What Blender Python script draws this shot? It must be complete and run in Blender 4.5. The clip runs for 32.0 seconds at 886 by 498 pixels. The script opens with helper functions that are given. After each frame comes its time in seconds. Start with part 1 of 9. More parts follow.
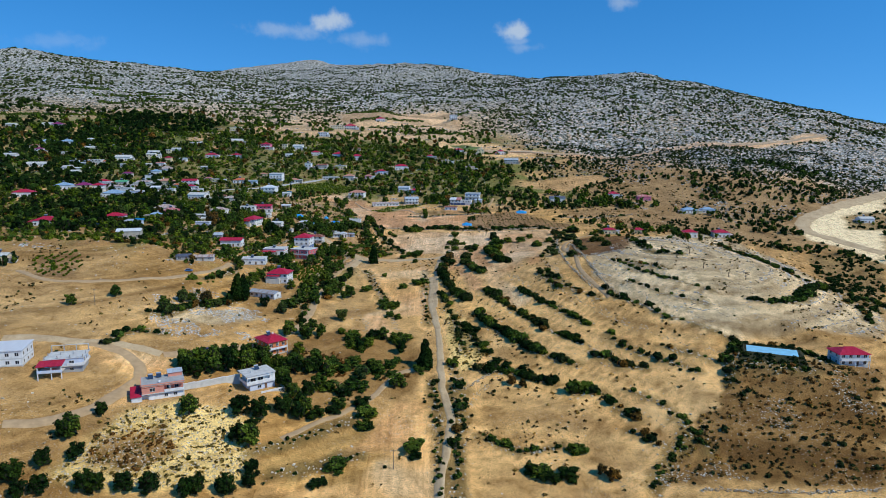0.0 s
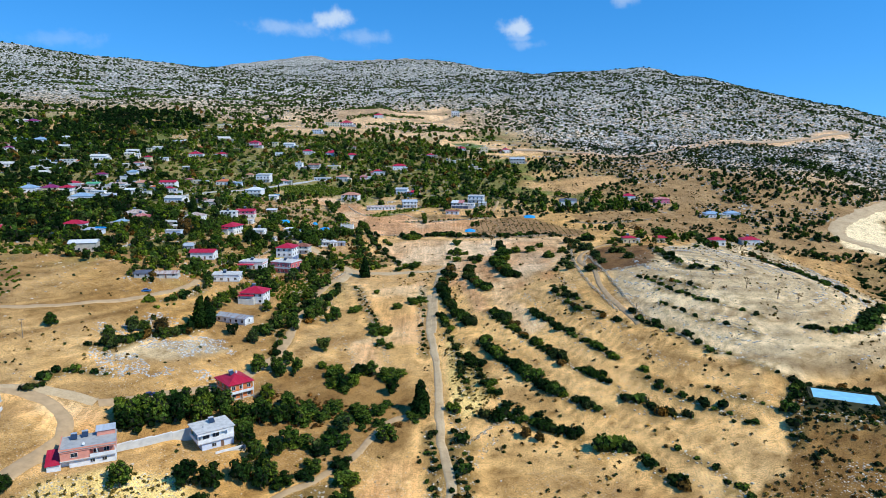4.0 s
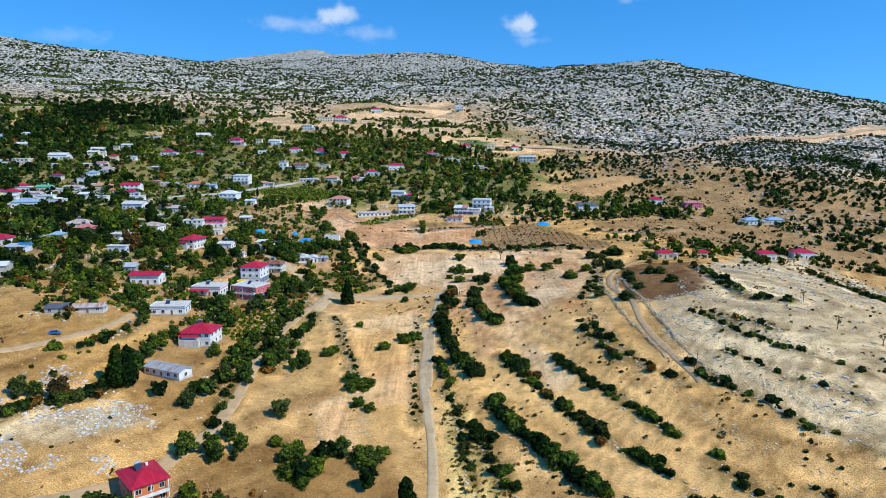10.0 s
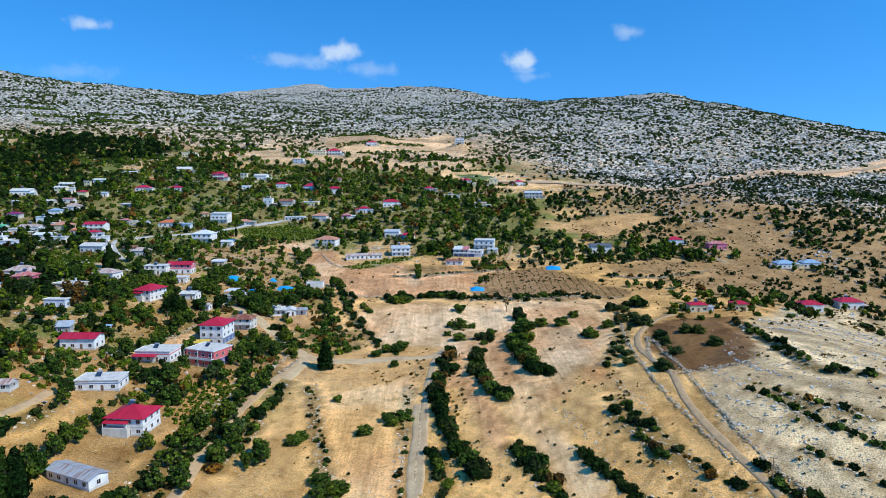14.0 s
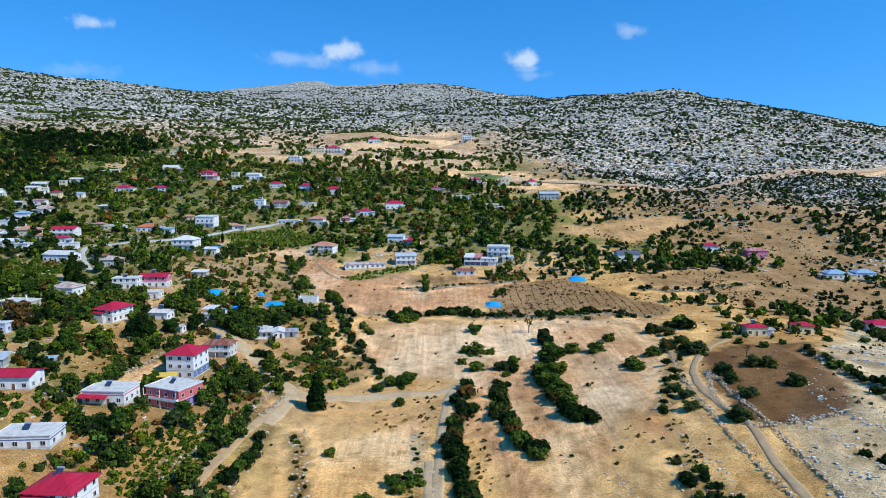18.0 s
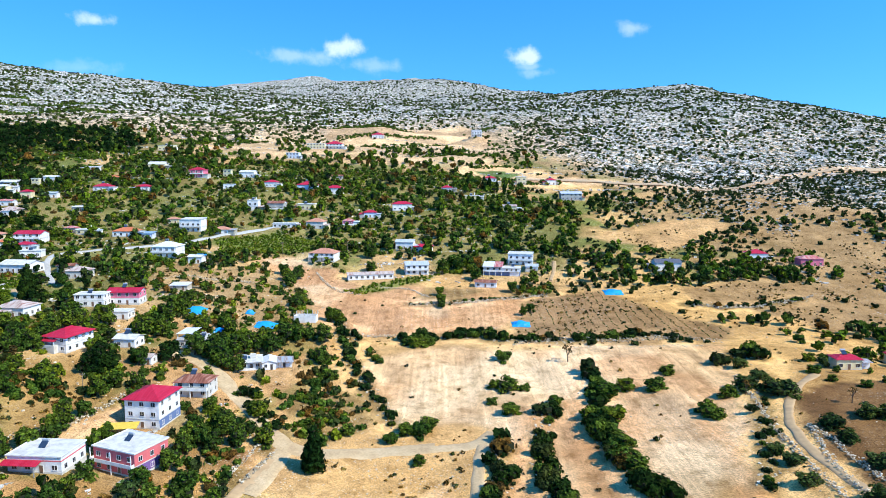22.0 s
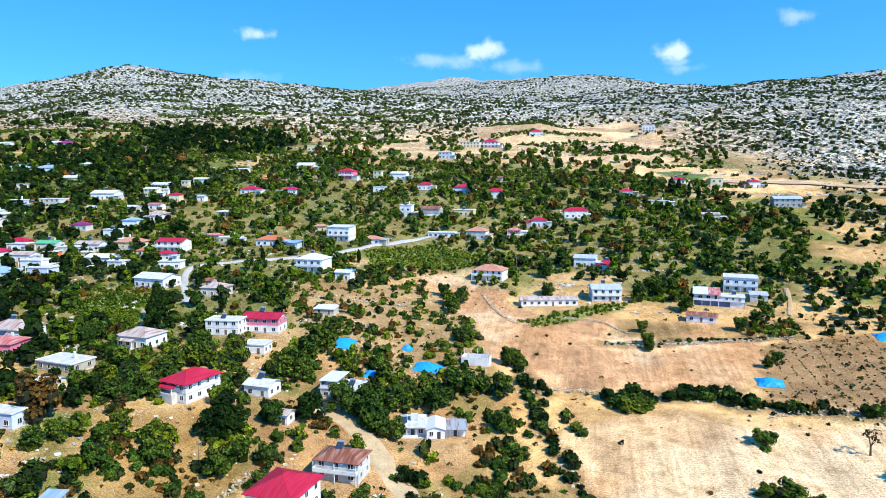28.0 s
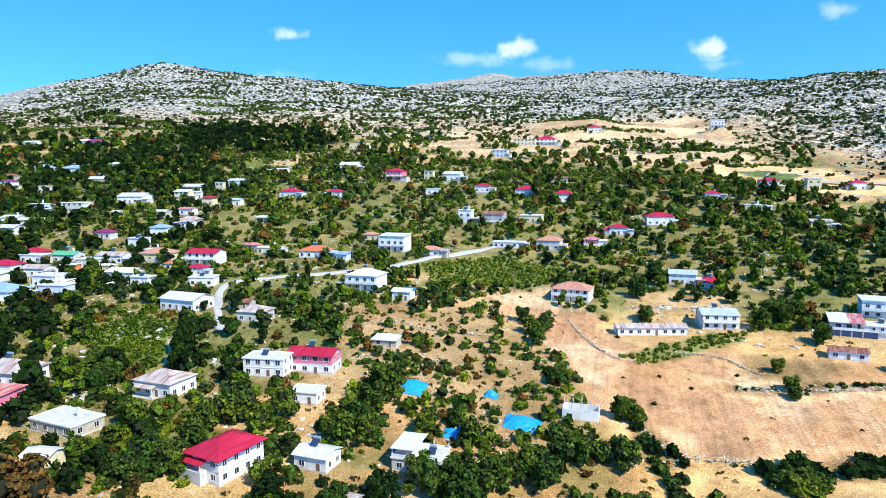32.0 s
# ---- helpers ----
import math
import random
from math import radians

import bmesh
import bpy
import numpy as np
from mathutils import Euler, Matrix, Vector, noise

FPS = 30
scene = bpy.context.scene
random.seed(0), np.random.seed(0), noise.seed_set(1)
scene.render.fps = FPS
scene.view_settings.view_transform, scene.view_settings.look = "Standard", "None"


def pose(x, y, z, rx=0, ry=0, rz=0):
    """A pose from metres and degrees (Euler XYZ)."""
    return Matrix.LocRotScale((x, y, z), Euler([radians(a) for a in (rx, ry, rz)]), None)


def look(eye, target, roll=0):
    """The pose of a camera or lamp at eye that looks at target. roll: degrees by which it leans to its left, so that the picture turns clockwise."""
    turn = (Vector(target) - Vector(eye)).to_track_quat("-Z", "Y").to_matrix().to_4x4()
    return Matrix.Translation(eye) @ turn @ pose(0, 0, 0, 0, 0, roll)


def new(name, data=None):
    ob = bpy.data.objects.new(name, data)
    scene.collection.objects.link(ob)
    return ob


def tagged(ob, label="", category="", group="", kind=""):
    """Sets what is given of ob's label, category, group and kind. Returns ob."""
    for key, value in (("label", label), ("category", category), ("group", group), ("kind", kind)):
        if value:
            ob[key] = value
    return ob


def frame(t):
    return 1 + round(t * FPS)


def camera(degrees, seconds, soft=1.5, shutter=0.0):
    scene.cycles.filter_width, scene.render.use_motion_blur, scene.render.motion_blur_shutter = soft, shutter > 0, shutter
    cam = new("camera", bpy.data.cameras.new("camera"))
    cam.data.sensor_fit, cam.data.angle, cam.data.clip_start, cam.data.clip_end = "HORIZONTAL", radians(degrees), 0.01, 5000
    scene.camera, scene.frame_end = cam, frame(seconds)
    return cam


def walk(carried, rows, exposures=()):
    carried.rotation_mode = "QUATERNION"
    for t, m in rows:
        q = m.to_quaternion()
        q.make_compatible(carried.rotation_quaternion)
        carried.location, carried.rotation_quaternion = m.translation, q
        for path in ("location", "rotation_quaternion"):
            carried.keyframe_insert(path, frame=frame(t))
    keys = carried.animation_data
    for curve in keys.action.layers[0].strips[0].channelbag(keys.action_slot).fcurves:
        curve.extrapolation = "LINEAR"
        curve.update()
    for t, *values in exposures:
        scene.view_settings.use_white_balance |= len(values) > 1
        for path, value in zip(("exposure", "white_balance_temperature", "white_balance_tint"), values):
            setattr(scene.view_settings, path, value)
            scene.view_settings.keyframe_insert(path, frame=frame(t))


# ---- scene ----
cam = camera(67.7, 32.0, soft=0.4)
PATH = [
    (0.0, pose(-1.09, -241.25, 95.98, 81.152, -0.087, -0.878)),
    (1.0, pose(-0.60, -227.76, 96.39, 81.074, -0.079, -0.827)),
    (2.0, pose(-0.08, -214.42, 96.63, 81.030, -0.065, -0.781)),
    (3.0, pose(0.41, -201.30, 96.72, 80.975, -0.056, -0.739)),
    (3.5, pose(0.61, -194.82, 96.80, 80.955, -0.045, -0.719)),
    (6.0, pose(2.03, -164.41, 97.59, 80.739, -0.218, -0.498)),
    (8.0, pose(2.85, -140.16, 97.27, 80.705, -0.249, -0.368)),
    (9.0, pose(3.54, -127.50, 97.17, 80.652, -0.074, -0.346)),
    (10.0, pose(4.32, -114.61, 97.29, 80.610, 0.022, -0.304)),
    (10.5, pose(4.74, -108.06, 97.38, 80.578, 0.058, -0.278)),
    (11.0, pose(5.18, -101.41, 97.47, 81.435, 0.030, -0.294)),
    (11.5, pose(5.62, -94.75, 97.56, 83.477, 0.046, -0.329)),
    (12.0, pose(6.03, -88.16, 97.65, 83.549, 0.037, -0.312)),
    (13.0, pose(6.55, -75.02, 97.66, 83.541, 0.010, -0.260)),
    (14.0, pose(6.58, -61.70, 97.84, 83.493, 0.029, -0.210)),
    (14.5, pose(6.48, -55.02, 97.98, 83.478, 0.041, -0.192)),
    (16.5, pose(4.00, -30.78, 97.91, 83.416, 0.003, -0.055)),
    (18.0, pose(1.98, -12.43, 98.00, 83.392, -0.019, -0.002)),
    (19.0, pose(0.00, 0.00, 98.09, 83.336, -0.094, 0.011)),
    (20.0, pose(-2.16, 12.66, 98.15, 83.297, -0.104, 0.026)),
    (21.0, pose(-4.28, 25.17, 98.20, 83.246, -0.103, 0.069)),
    (22.0, pose(-6.44, 37.42, 98.16, 83.182, -0.104, 0.100)),
    (23.0, pose(-8.89, 49.45, 97.98, 83.159, -0.090, 0.160)),
    (24.0, pose(-11.76, 61.16, 97.59, 83.179, -0.072, 0.213)),
    (24.5, pose(-13.32, 66.97, 97.38, 83.176, -0.056, 0.234)),
    (26.5, pose(-22.66, 89.70, 97.57, 83.190, -0.021, 7.056)),
    (27.0, pose(-25.88, 94.66, 97.50, 83.227, 0.117, 9.132)),
    (27.5, pose(-29.20, 99.59, 97.50, 83.297, 0.070, 10.865)),
    (28.0, pose(-32.67, 104.49, 97.57, 83.306, 0.130, 11.964)),
    (28.5, pose(-36.26, 109.47, 97.71, 83.350, 0.119, 12.628)),
    (29.0, pose(-39.87, 114.52, 97.91, 83.329, 0.124, 13.011)),
    (30.0, pose(-46.79, 125.06, 98.32, 83.272, 0.128, 13.657)),
    (31.0, pose(-53.23, 136.05, 98.72, 83.234, 0.114, 14.149)),
    (32.0, pose(-60.14, 147.00, 98.66, 83.184, 0.223, 14.612)),
]
walk(cam, PATH, [(0.0, -0.72, 6540, 3), (2.0, -0.66, 6540, 3), (3.0, -0.38, 6540, 3), (6.0, -0.3, 6570, 3), (8.0, -0.26, 6570, 3), (10.0, -0.28, 6570, 3), (12.0, -0.32, 6370, 3), (19.0, -0.28, 6370, 3), (21.0, 0.2, 6640, 3), (24.0, 0.27, 6640, 3), (28.0, 0.27, 6620, 3), (32.0, 0.38, 6620, 3)])

# ---- sky and sun ----
SUN_FROM = Vector((0.62, -0.34, 0.71)).normalized()
world = bpy.data.worlds.new("sky")
scene.world = world
world.use_nodes = True
wn, wl = world.node_tree.nodes, world.node_tree.links
wn.clear()
w_out = wn.new("ShaderNodeOutputWorld")
w_bg = wn.new("ShaderNodeBackground")
w_bg.inputs["Strength"].default_value = 0.10
w_sky = wn.new("ShaderNodeTexSky")
w_sky.sky_type = 'NISHITA'
w_sky.sun_disc = False
w_sky.sun_elevation = math.asin(SUN_FROM.z)
w_sky.sun_rotation = math.atan2(SUN_FROM.x, SUN_FROM.y)
w_sky.altitude = 1200
w_sky.air_density = 1.0
w_sky.dust_density = 0.0
w_sky.ozone_density = 3.0
w_co = wn.new("ShaderNodeTexCoord")
# a clear dry air: the blue stays deep down to the hills
w_up = wn.new("ShaderNodeVectorMath")
w_up.operation = 'ADD'
w_up.inputs[1].default_value = (0, 0, 0.20)
wl.new(w_co.outputs["Generated"], w_up.inputs[0])
w_unit = wn.new("ShaderNodeVectorMath")
w_unit.operation = 'NORMALIZE'
wl.new(w_up.outputs[0], w_unit.inputs[0])
wl.new(w_unit.outputs[0], w_sky.inputs["Vector"])
w_noise = wn.new("ShaderNodeTexNoise")
w_noise.inputs["Scale"].default_value = 26.0
w_noise.inputs["Detail"].default_value = 7.0
w_noise.inputs["Roughness"].default_value = 0.6
wl.new(w_co.outputs["Generated"], w_noise.inputs["Vector"])
cloud_sum = None
for cx, cz, rx, rz, gain in ((-0.147, 0.176, 0.040, 0.019, 1.0), (-0.215, 0.160, 0.075, 0.016, 0.45), (0.116, 0.163, 0.036, 0.015, 1.0), (0.125, 0.149, 0.030, 0.008, 0.4),
                             (0.135, 0.140, 0.035, 0.010, 0.35), (0.262, 0.196, 0.030, 0.014, 0.5), (-0.446, 0.190, 0.034, 0.012, 0.8),
                             (-0.47, 0.130, 0.06, 0.015, 0.22), (-0.10, 0.150, 0.05, 0.015, 0.35)):
    sub = wn.new("ShaderNodeVectorMath")
    sub.operation = 'SUBTRACT'
    sub.inputs[1].default_value = (cx, math.sqrt(1 - cx * cx - cz * cz), cz)
    wl.new(w_co.outputs["Generated"], sub.inputs[0])
    mul = wn.new("ShaderNodeVectorMath")
    mul.operation = 'MULTIPLY'
    mul.inputs[1].default_value = (1 / rx, 1 / rx * 0.8, 1 / rz)
    wl.new(sub.outputs[0], mul.inputs[0])
    ln = wn.new("ShaderNodeVectorMath")
    ln.operation = 'LENGTH'
    wl.new(mul.outputs[0], ln.inputs[0])
    ma = wn.new("ShaderNodeMath")
    ma.operation = 'MULTIPLY_ADD'
    ma.inputs[1].default_value = 2.6
    wl.new(w_noise.outputs["Fac"], ma.inputs[0])
    neg = wn.new("ShaderNodeMath")
    neg.operation = 'SUBTRACT'
    neg.inputs[0].default_value = -0.42
    wl.new(ln.outputs["Value"], neg.inputs[1])
    wl.new(neg.outputs[0], ma.inputs[2])
    rng = wn.new("ShaderNodeMapRange")
    rng.interpolation_type = 'SMOOTHSTEP'
    rng.inputs["From Min"].default_value = 0.0
    rng.inputs["From Max"].default_value = 0.95
    rng.inputs["To Max"].default_value = gain * 0.52
    wl.new(ma.outputs[0], rng.inputs["Value"])
    if cloud_sum is None:
        cloud_sum = rng.outputs[0]
    else:
        mx = wn.new("ShaderNodeMath")
        mx.operation = 'MAXIMUM'
        wl.new(cloud_sum, mx.inputs[0])
        wl.new(rng.outputs[0], mx.inputs[1])
        cloud_sum = mx.outputs[0]
w_mix = wn.new("ShaderNodeMixRGB")
w_mix.inputs["Color2"].default_value = (12.5, 12.8, 13.0, 1)
wl.new(cloud_sum, w_mix.inputs["Fac"])
w_hs = wn.new("ShaderNodeHueSaturation")
w_hs.inputs["Saturation"].default_value = 1.345
w_hs.inputs["Hue"].default_value = 0.503
w_hs.inputs["Value"].default_value = 3.0
wl.new(w_sky.outputs["Color"], w_hs.inputs["Color"])
wl.new(w_hs.outputs["Color"], w_mix.inputs["Color1"])
wl.new(w_mix.outputs["Color"], w_bg.inputs["Color"])
wl.new(w_bg.outputs[0], w_out.inputs["Surface"])

sun = new("sun", bpy.data.lights.new("sun", 'SUN'))
sun.data.energy = 5.0
sun.data.angle = radians(0.53)
sun.data.color = (1.0, 0.955, 0.87)
sun.matrix_world = look(SUN_FROM * 300, (0, 0, 0))


# ---- materials ----
def shader(name, rough=0.85, metal=0.0):
    m = bpy.data.materials.new(name)
    m.use_nodes = True
    n, l = m.node_tree.nodes, m.node_tree.links
    b = n["Principled BSDF"]
    b.inputs["Roughness"].default_value = rough
    b.inputs["Metallic"].default_value = metal
    b.inputs["Specular IOR Level"].default_value = 0.25
    return m, n, l, b


def noise_node(n, l, scale, detail=4.0, rough=0.55, coord="Object"):
    tc = n.new("ShaderNodeTexCoord")
    t = n.new("ShaderNodeTexNoise")
    t.inputs["Scale"].default_value = scale
    t.inputs["Detail"].default_value = detail
    t.inputs["Roughness"].default_value = rough
    l.new(tc.outputs[coord], t.inputs["Vector"])
    return t


def ramp(n, l, source, stops):
    r = n.new("ShaderNodeValToRGB")
    while len(r.color_ramp.elements) < len(stops):
        r.color_ramp.elements.new(0.5)
    for e, (p, c) in zip(r.color_ramp.elements, stops):
        e.position, e.color = p, (*c, 1)
    l.new(source, r.inputs["Fac"])
    return r


def mixed(n, l, mode, fac, a, b):
    x = n.new("ShaderNodeMixRGB")
    x.blend_type = mode
    for socket, value in (("Fac", fac), ("Color1", a), ("Color2", b)):
        if isinstance(value, (int, float)):
            x.inputs[socket].default_value = value
        elif isinstance(value, tuple):
            x.inputs[socket].default_value = (*value, 1)
        else:
            l.new(value, x.inputs[socket])
    return x


def bumped(n, l, b, height, strength, distance):
    u = n.new("ShaderNodeBump")
    u.inputs["Strength"].default_value = strength
    u.inputs["Distance"].default_value = distance
    l.new(height, u.inputs["Height"])
    l.new(u.outputs[0], b.inputs["Normal"])


def scaled(c, k):
    return tuple(min(1.0, v * k) for v in c)


def plaster(name, colour, stain=0.5):
    """Rendered or painted wall: blotches, runs and fine grain."""
    m, n, l, b = shader(name, 0.9)
    big = noise_node(n, l, 0.6, 5)
    fine = noise_node(n, l, 9.0, 4)
    r = ramp(n, l, big.outputs["Fac"], [(0.3, scaled(colour, 1 - 0.28 * stain)), (0.55, colour), (0.8, scaled(colour, 1.06))])
    r2 = ramp(n, l, fine.outputs["Fac"], [(0.3, (0.86, 0.85, 0.83)), (0.6, (1, 1, 1))])
    x = mixed(n, l, 'MULTIPLY', 0.8, r.outputs[0], r2.outputs[0])
    l.new(x.outputs[0], b.inputs["Base Color"])
    bumped(n, l, b, fine.outputs["Fac"], 0.3, 0.02)
    return m


def sheet(name, colours, pitch=4.0, rough=0.45, metal=0.0):
    """Corrugated roof sheet: ribs by bump, streaks of wear down the slope."""
    m, n, l, b = shader(name, rough, metal)
    tc = n.new("ShaderNodeTexCoord")
    wv = n.new("ShaderNodeTexWave")
    wv.inputs["Scale"].default_value = pitch
    wv.inputs["Distortion"].default_value = 0.0
    l.new(tc.outputs["Object"], wv.inputs["Vector"])
    mp = n.new("ShaderNodeMapping")
    mp.inputs["Scale"].default_value = (0.9, 0.12, 0.12)
    l.new(tc.outputs["Object"], mp.inputs["Vector"])
    st = n.new("ShaderNodeTexNoise")
    st.inputs["Scale"].default_value = 1.6
    st.inputs["Detail"].default_value = 5
    l.new(mp.outputs[0], st.inputs["Vector"])
    steps = [(0.3 + 0.4 * i / max(1, len(colours) - 1), c) for i, c in enumerate(colours)]
    r = ramp(n, l, st.outputs["Fac"], steps)
    fine = noise_node(n, l, 6.0, 4)
    r2 = ramp(n, l, fine.outputs["Fac"], [(0.3, (0.85, 0.84, 0.84)), (0.65, (1, 1, 1))])
    x = mixed(n, l, 'MULTIPLY', 0.7, r.outputs[0], r2.outputs[0])
    l.new(x.outputs[0], b.inputs["Base Color"])
    bumped(n, l, b, wv.outputs["Color"], 0.5, 0.03)
    return m


def leafy(name, dark, light, dry=None):
    """Foliage: every tuft its own tone, and a tint for each plant."""
    m, n, l, b = shader(name, 0.75)
    b.inputs["Specular IOR Level"].default_value = 0.04
    g = n.new("ShaderNodeNewGeometry")
    o = n.new("ShaderNodeObjectInfo")
    mid = tuple(x * 0.6 + y * 0.4 for x, y in zip(dark, light))
    r = ramp(n, l, g.outputs["Random Per Island"], [(0.0, scaled(mid, 0.5)), (0.5, mid), (1.0, scaled(mid, 1.5))])
    tint = ramp(n, l, o.outputs["Random"], [(0.0, (0.65, 0.78, 0.7)), (0.5, (1, 1, 1)), (1.0, (1.35, 1.18, 0.8))])
    x = mixed(n, l, 'MULTIPLY', 1.0, r.outputs[0], tint.outputs[0])
    big = n.new("ShaderNodeTexNoise")
    big.inputs["Scale"].default_value = 0.11
    big.inputs["Detail"].default_value = 3.0
    l.new(g.outputs["Position"], big.inputs["Vector"])
    r3 = ramp(n, l, big.outputs["Fac"], [(0.38, (0.60, 0.72, 0.68)), (0.49, (0.95, 1, 0.95)), (0.62, dry or (1.4, 1.25, 0.85))])
    y = mixed(n, l, 'MULTIPLY', 1.0, x.outputs[0], r3.outputs[0])
    # fleck noise puts shaded gaps and lit leaves into the colour
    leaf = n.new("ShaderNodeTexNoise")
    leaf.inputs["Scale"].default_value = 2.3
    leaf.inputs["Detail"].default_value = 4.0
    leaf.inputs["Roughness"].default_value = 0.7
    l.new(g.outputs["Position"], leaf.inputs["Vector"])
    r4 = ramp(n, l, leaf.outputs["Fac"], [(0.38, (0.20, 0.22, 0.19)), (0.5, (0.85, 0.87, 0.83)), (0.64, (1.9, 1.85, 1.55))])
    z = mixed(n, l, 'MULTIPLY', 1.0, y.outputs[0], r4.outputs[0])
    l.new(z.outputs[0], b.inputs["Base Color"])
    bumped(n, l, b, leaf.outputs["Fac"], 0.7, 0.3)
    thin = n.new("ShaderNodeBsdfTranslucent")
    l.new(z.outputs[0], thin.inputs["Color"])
    mix = n.new("ShaderNodeMixShader")
    mix.inputs["Fac"].default_value = 0.30
    l.new(b.outputs[0], mix.inputs[1])
    l.new(thin.outputs[0], mix.inputs[2])
    l.new(mix.outputs[0], n["Material Output"].inputs["Surface"])
    return m


def plain(name, colour, rough=0.7, metal=0.0, grain=8.0):
    m, n, l, b = shader(name, rough, metal)
    t = noise_node(n, l, grain, 4)
    r = ramp(n, l, t.outputs["Fac"], [(0.3, scaled(colour, 0.8)), (0.7, scaled(colour, 1.1))])
    l.new(r.outputs[0], b.inputs["Base Color"])
    return m


WALL = {"white": plaster("white_plaster", (0.82, 0.81, 0.79), 0.75), "grey": plaster("grey_render", (0.42, 0.41, 0.39), 0.8), "pale": plaster("pale_concrete", (0.62, 0.60, 0.55), 0.8),
        "salmon": plaster("salmon_paint", (0.72, 0.30, 0.22)), "rose": plaster("rose_paint", (0.68, 0.16, 0.17)), "pink": plaster("pink_paint", (0.72, 0.20, 0.30)),
        "orange": plaster("orange_paint", (0.70, 0.22, 0.08)), "cream": plaster("cream_paint", (0.76, 0.66, 0.40)), "bluewhite": plaster("blue_white_paint", (0.62, 0.68, 0.80)),
        "stone": plaster("stone_plaster", (0.52, 0.47, 0.38), 1.0), "blue": plaster("blue_paint_and_shade", (0.14, 0.20, 0.36)), "violet": plaster("violet_wall_shade", (0.20, 0.12, 0.32))}
ROOF = {"crimson": sheet("crimson_sheet", [(0.42, 0.012, 0.035), (0.50, 0.018, 0.05), (0.56, 0.03, 0.07)]), "pale": plaster("pale_roof", (0.66, 0.64, 0.60), 1.0),
        "concrete": plaster("grey_roof", (0.46, 0.45, 0.43), 1.0), "whitetin": sheet("white_sheet", [(0.70, 0.70, 0.70), (0.80, 0.80, 0.80)]),
        "rust": sheet("rusty_sheet", [(0.16, 0.055, 0.035), (0.30, 0.11, 0.07), (0.44, 0.27, 0.21)], rough=0.8), "rustpale": sheet("striped_sheet", [(0.30, 0.11, 0.08), (0.52, 0.42, 0.37), (0.62, 0.56, 0.52)], rough=0.7),
        "tinmix": sheet("patched_sheet", [(0.22, 0.13, 0.10), (0.45, 0.42, 0.42), (0.34, 0.48, 0.60)], rough=0.6), "greytin": sheet("grey_sheet", [(0.42, 0.46, 0.50), (0.56, 0.60, 0.64)]),
        "orangetile": sheet("orange_tiles", [(0.52, 0.14, 0.06), (0.62, 0.20, 0.10)], 8.0, 0.8), "salmontile": sheet("salmon_tiles", [(0.48, 0.20, 0.13), (0.62, 0.32, 0.22)], 8.0, 0.8),
        "redpale": sheet("faded_red_sheet", [(0.46, 0.06, 0.07), (0.55, 0.20, 0.18), (0.6, 0.5, 0.46)], rough=0.6), "plum": sheet("plum_sheet", [(0.22, 0.02, 0.10), (0.32, 0.05, 0.16)]),
        "bluetin": sheet("blue_sheet", [(0.22, 0.36, 0.52), (0.40, 0.52, 0.62)]), "greentin": sheet("green_sheet", [(0.08, 0.40, 0.16), (0.2, 0.55, 0.3)]),
        "darktin": sheet("dark_sheet", [(0.10, 0.10, 0.12), (0.16, 0.16, 0.19)])}
M_GLASS, _n, _l, _b = shader("window_glass", 0.12)
_b.inputs["Base Color"].default_value = (0.025, 0.03, 0.04, 1)
_b.inputs["Specular IOR Level"].default_value = 0.5
M_FRAME = plain("window_frame_paint", (0.72, 0.70, 0.66))
M_DOOR = plain("door_paint", (0.20, 0.12, 0.08))
M_DARK = plain("dark_timber", (0.08, 0.06, 0.05))
M_METAL = plain("galvanised_metal", (0.55, 0.57, 0.6), 0.4, 0.6)
M_PANEL, _n, _l, _b = shader("solar_panel_glass", 0.18)
_b.inputs["Base Color"].default_value = (0.03, 0.05, 0.09, 1)
M_TARP = plain("blue_tarp", (0.02, 0.32, 0.72), 0.45, 0.0, 1.5)
M_POND = plain("bright_blue_liner", (0.30, 0.66, 0.86), 0.35, 0.0, 0.5)
M_BANK = plain("overgrown_bank", (0.050, 0.048, 0.020), 0.95, 0.0, 1.6)
M_BARK = plain("bark", (0.13, 0.09, 0.06), 0.95)
M_WOODPOLE = plain("weathered_pole", (0.26, 0.20, 0.14), 0.9)
M_STONE, _n, _l, _b = shader("limestone", 0.95)
_g = _n.new("ShaderNodeNewGeometry")
_t = noise_node(_n, _l, 3.0, 5)
_r = ramp(_n, _l, _g.outputs["Random Per Island"], [(0.0, (0.36, 0.34, 0.31)), (0.5, (0.66, 0.64, 0.60)), (1.0, (0.90, 0.89, 0.86))])
_r2 = ramp(_n, _l, _t.outputs["Fac"], [(0.35, (0.6, 0.58, 0.54)), (0.65, (1, 1, 1))])
_l.new(mixed(_n, _l, 'MULTIPLY', 0.9, _r.outputs[0], _r2.outputs[0]).outputs[0], _b.inputs["Base Color"])
M_FIELDSTONE, _n, _l, _b = shader("weathered_field_stone", 0.95)
_g = _n.new("ShaderNodeNewGeometry")
_t = noise_node(_n, _l, 3.0, 5)
_r = ramp(_n, _l, _g.outputs["Random Per Island"], [(0.0, (0.42, 0.34, 0.23)), (0.5, (0.66, 0.56, 0.42)), (1.0, (0.90, 0.82, 0.68))])
_r2 = ramp(_n, _l, _t.outputs["Fac"], [(0.35, (0.6, 0.57, 0.5)), (0.65, (1, 1, 1))])
_l.new(mixed(_n, _l, 'MULTIPLY', 0.9, _r.outputs[0], _r2.outputs[0]).outputs[0], _b.inputs["Base Color"])
# near-black core of crowns and shrubs: inner shade put into the colour
M_CROWN_SHADE = plain("crown_inner_shade", (0.022, 0.026, 0.011), 0.95)
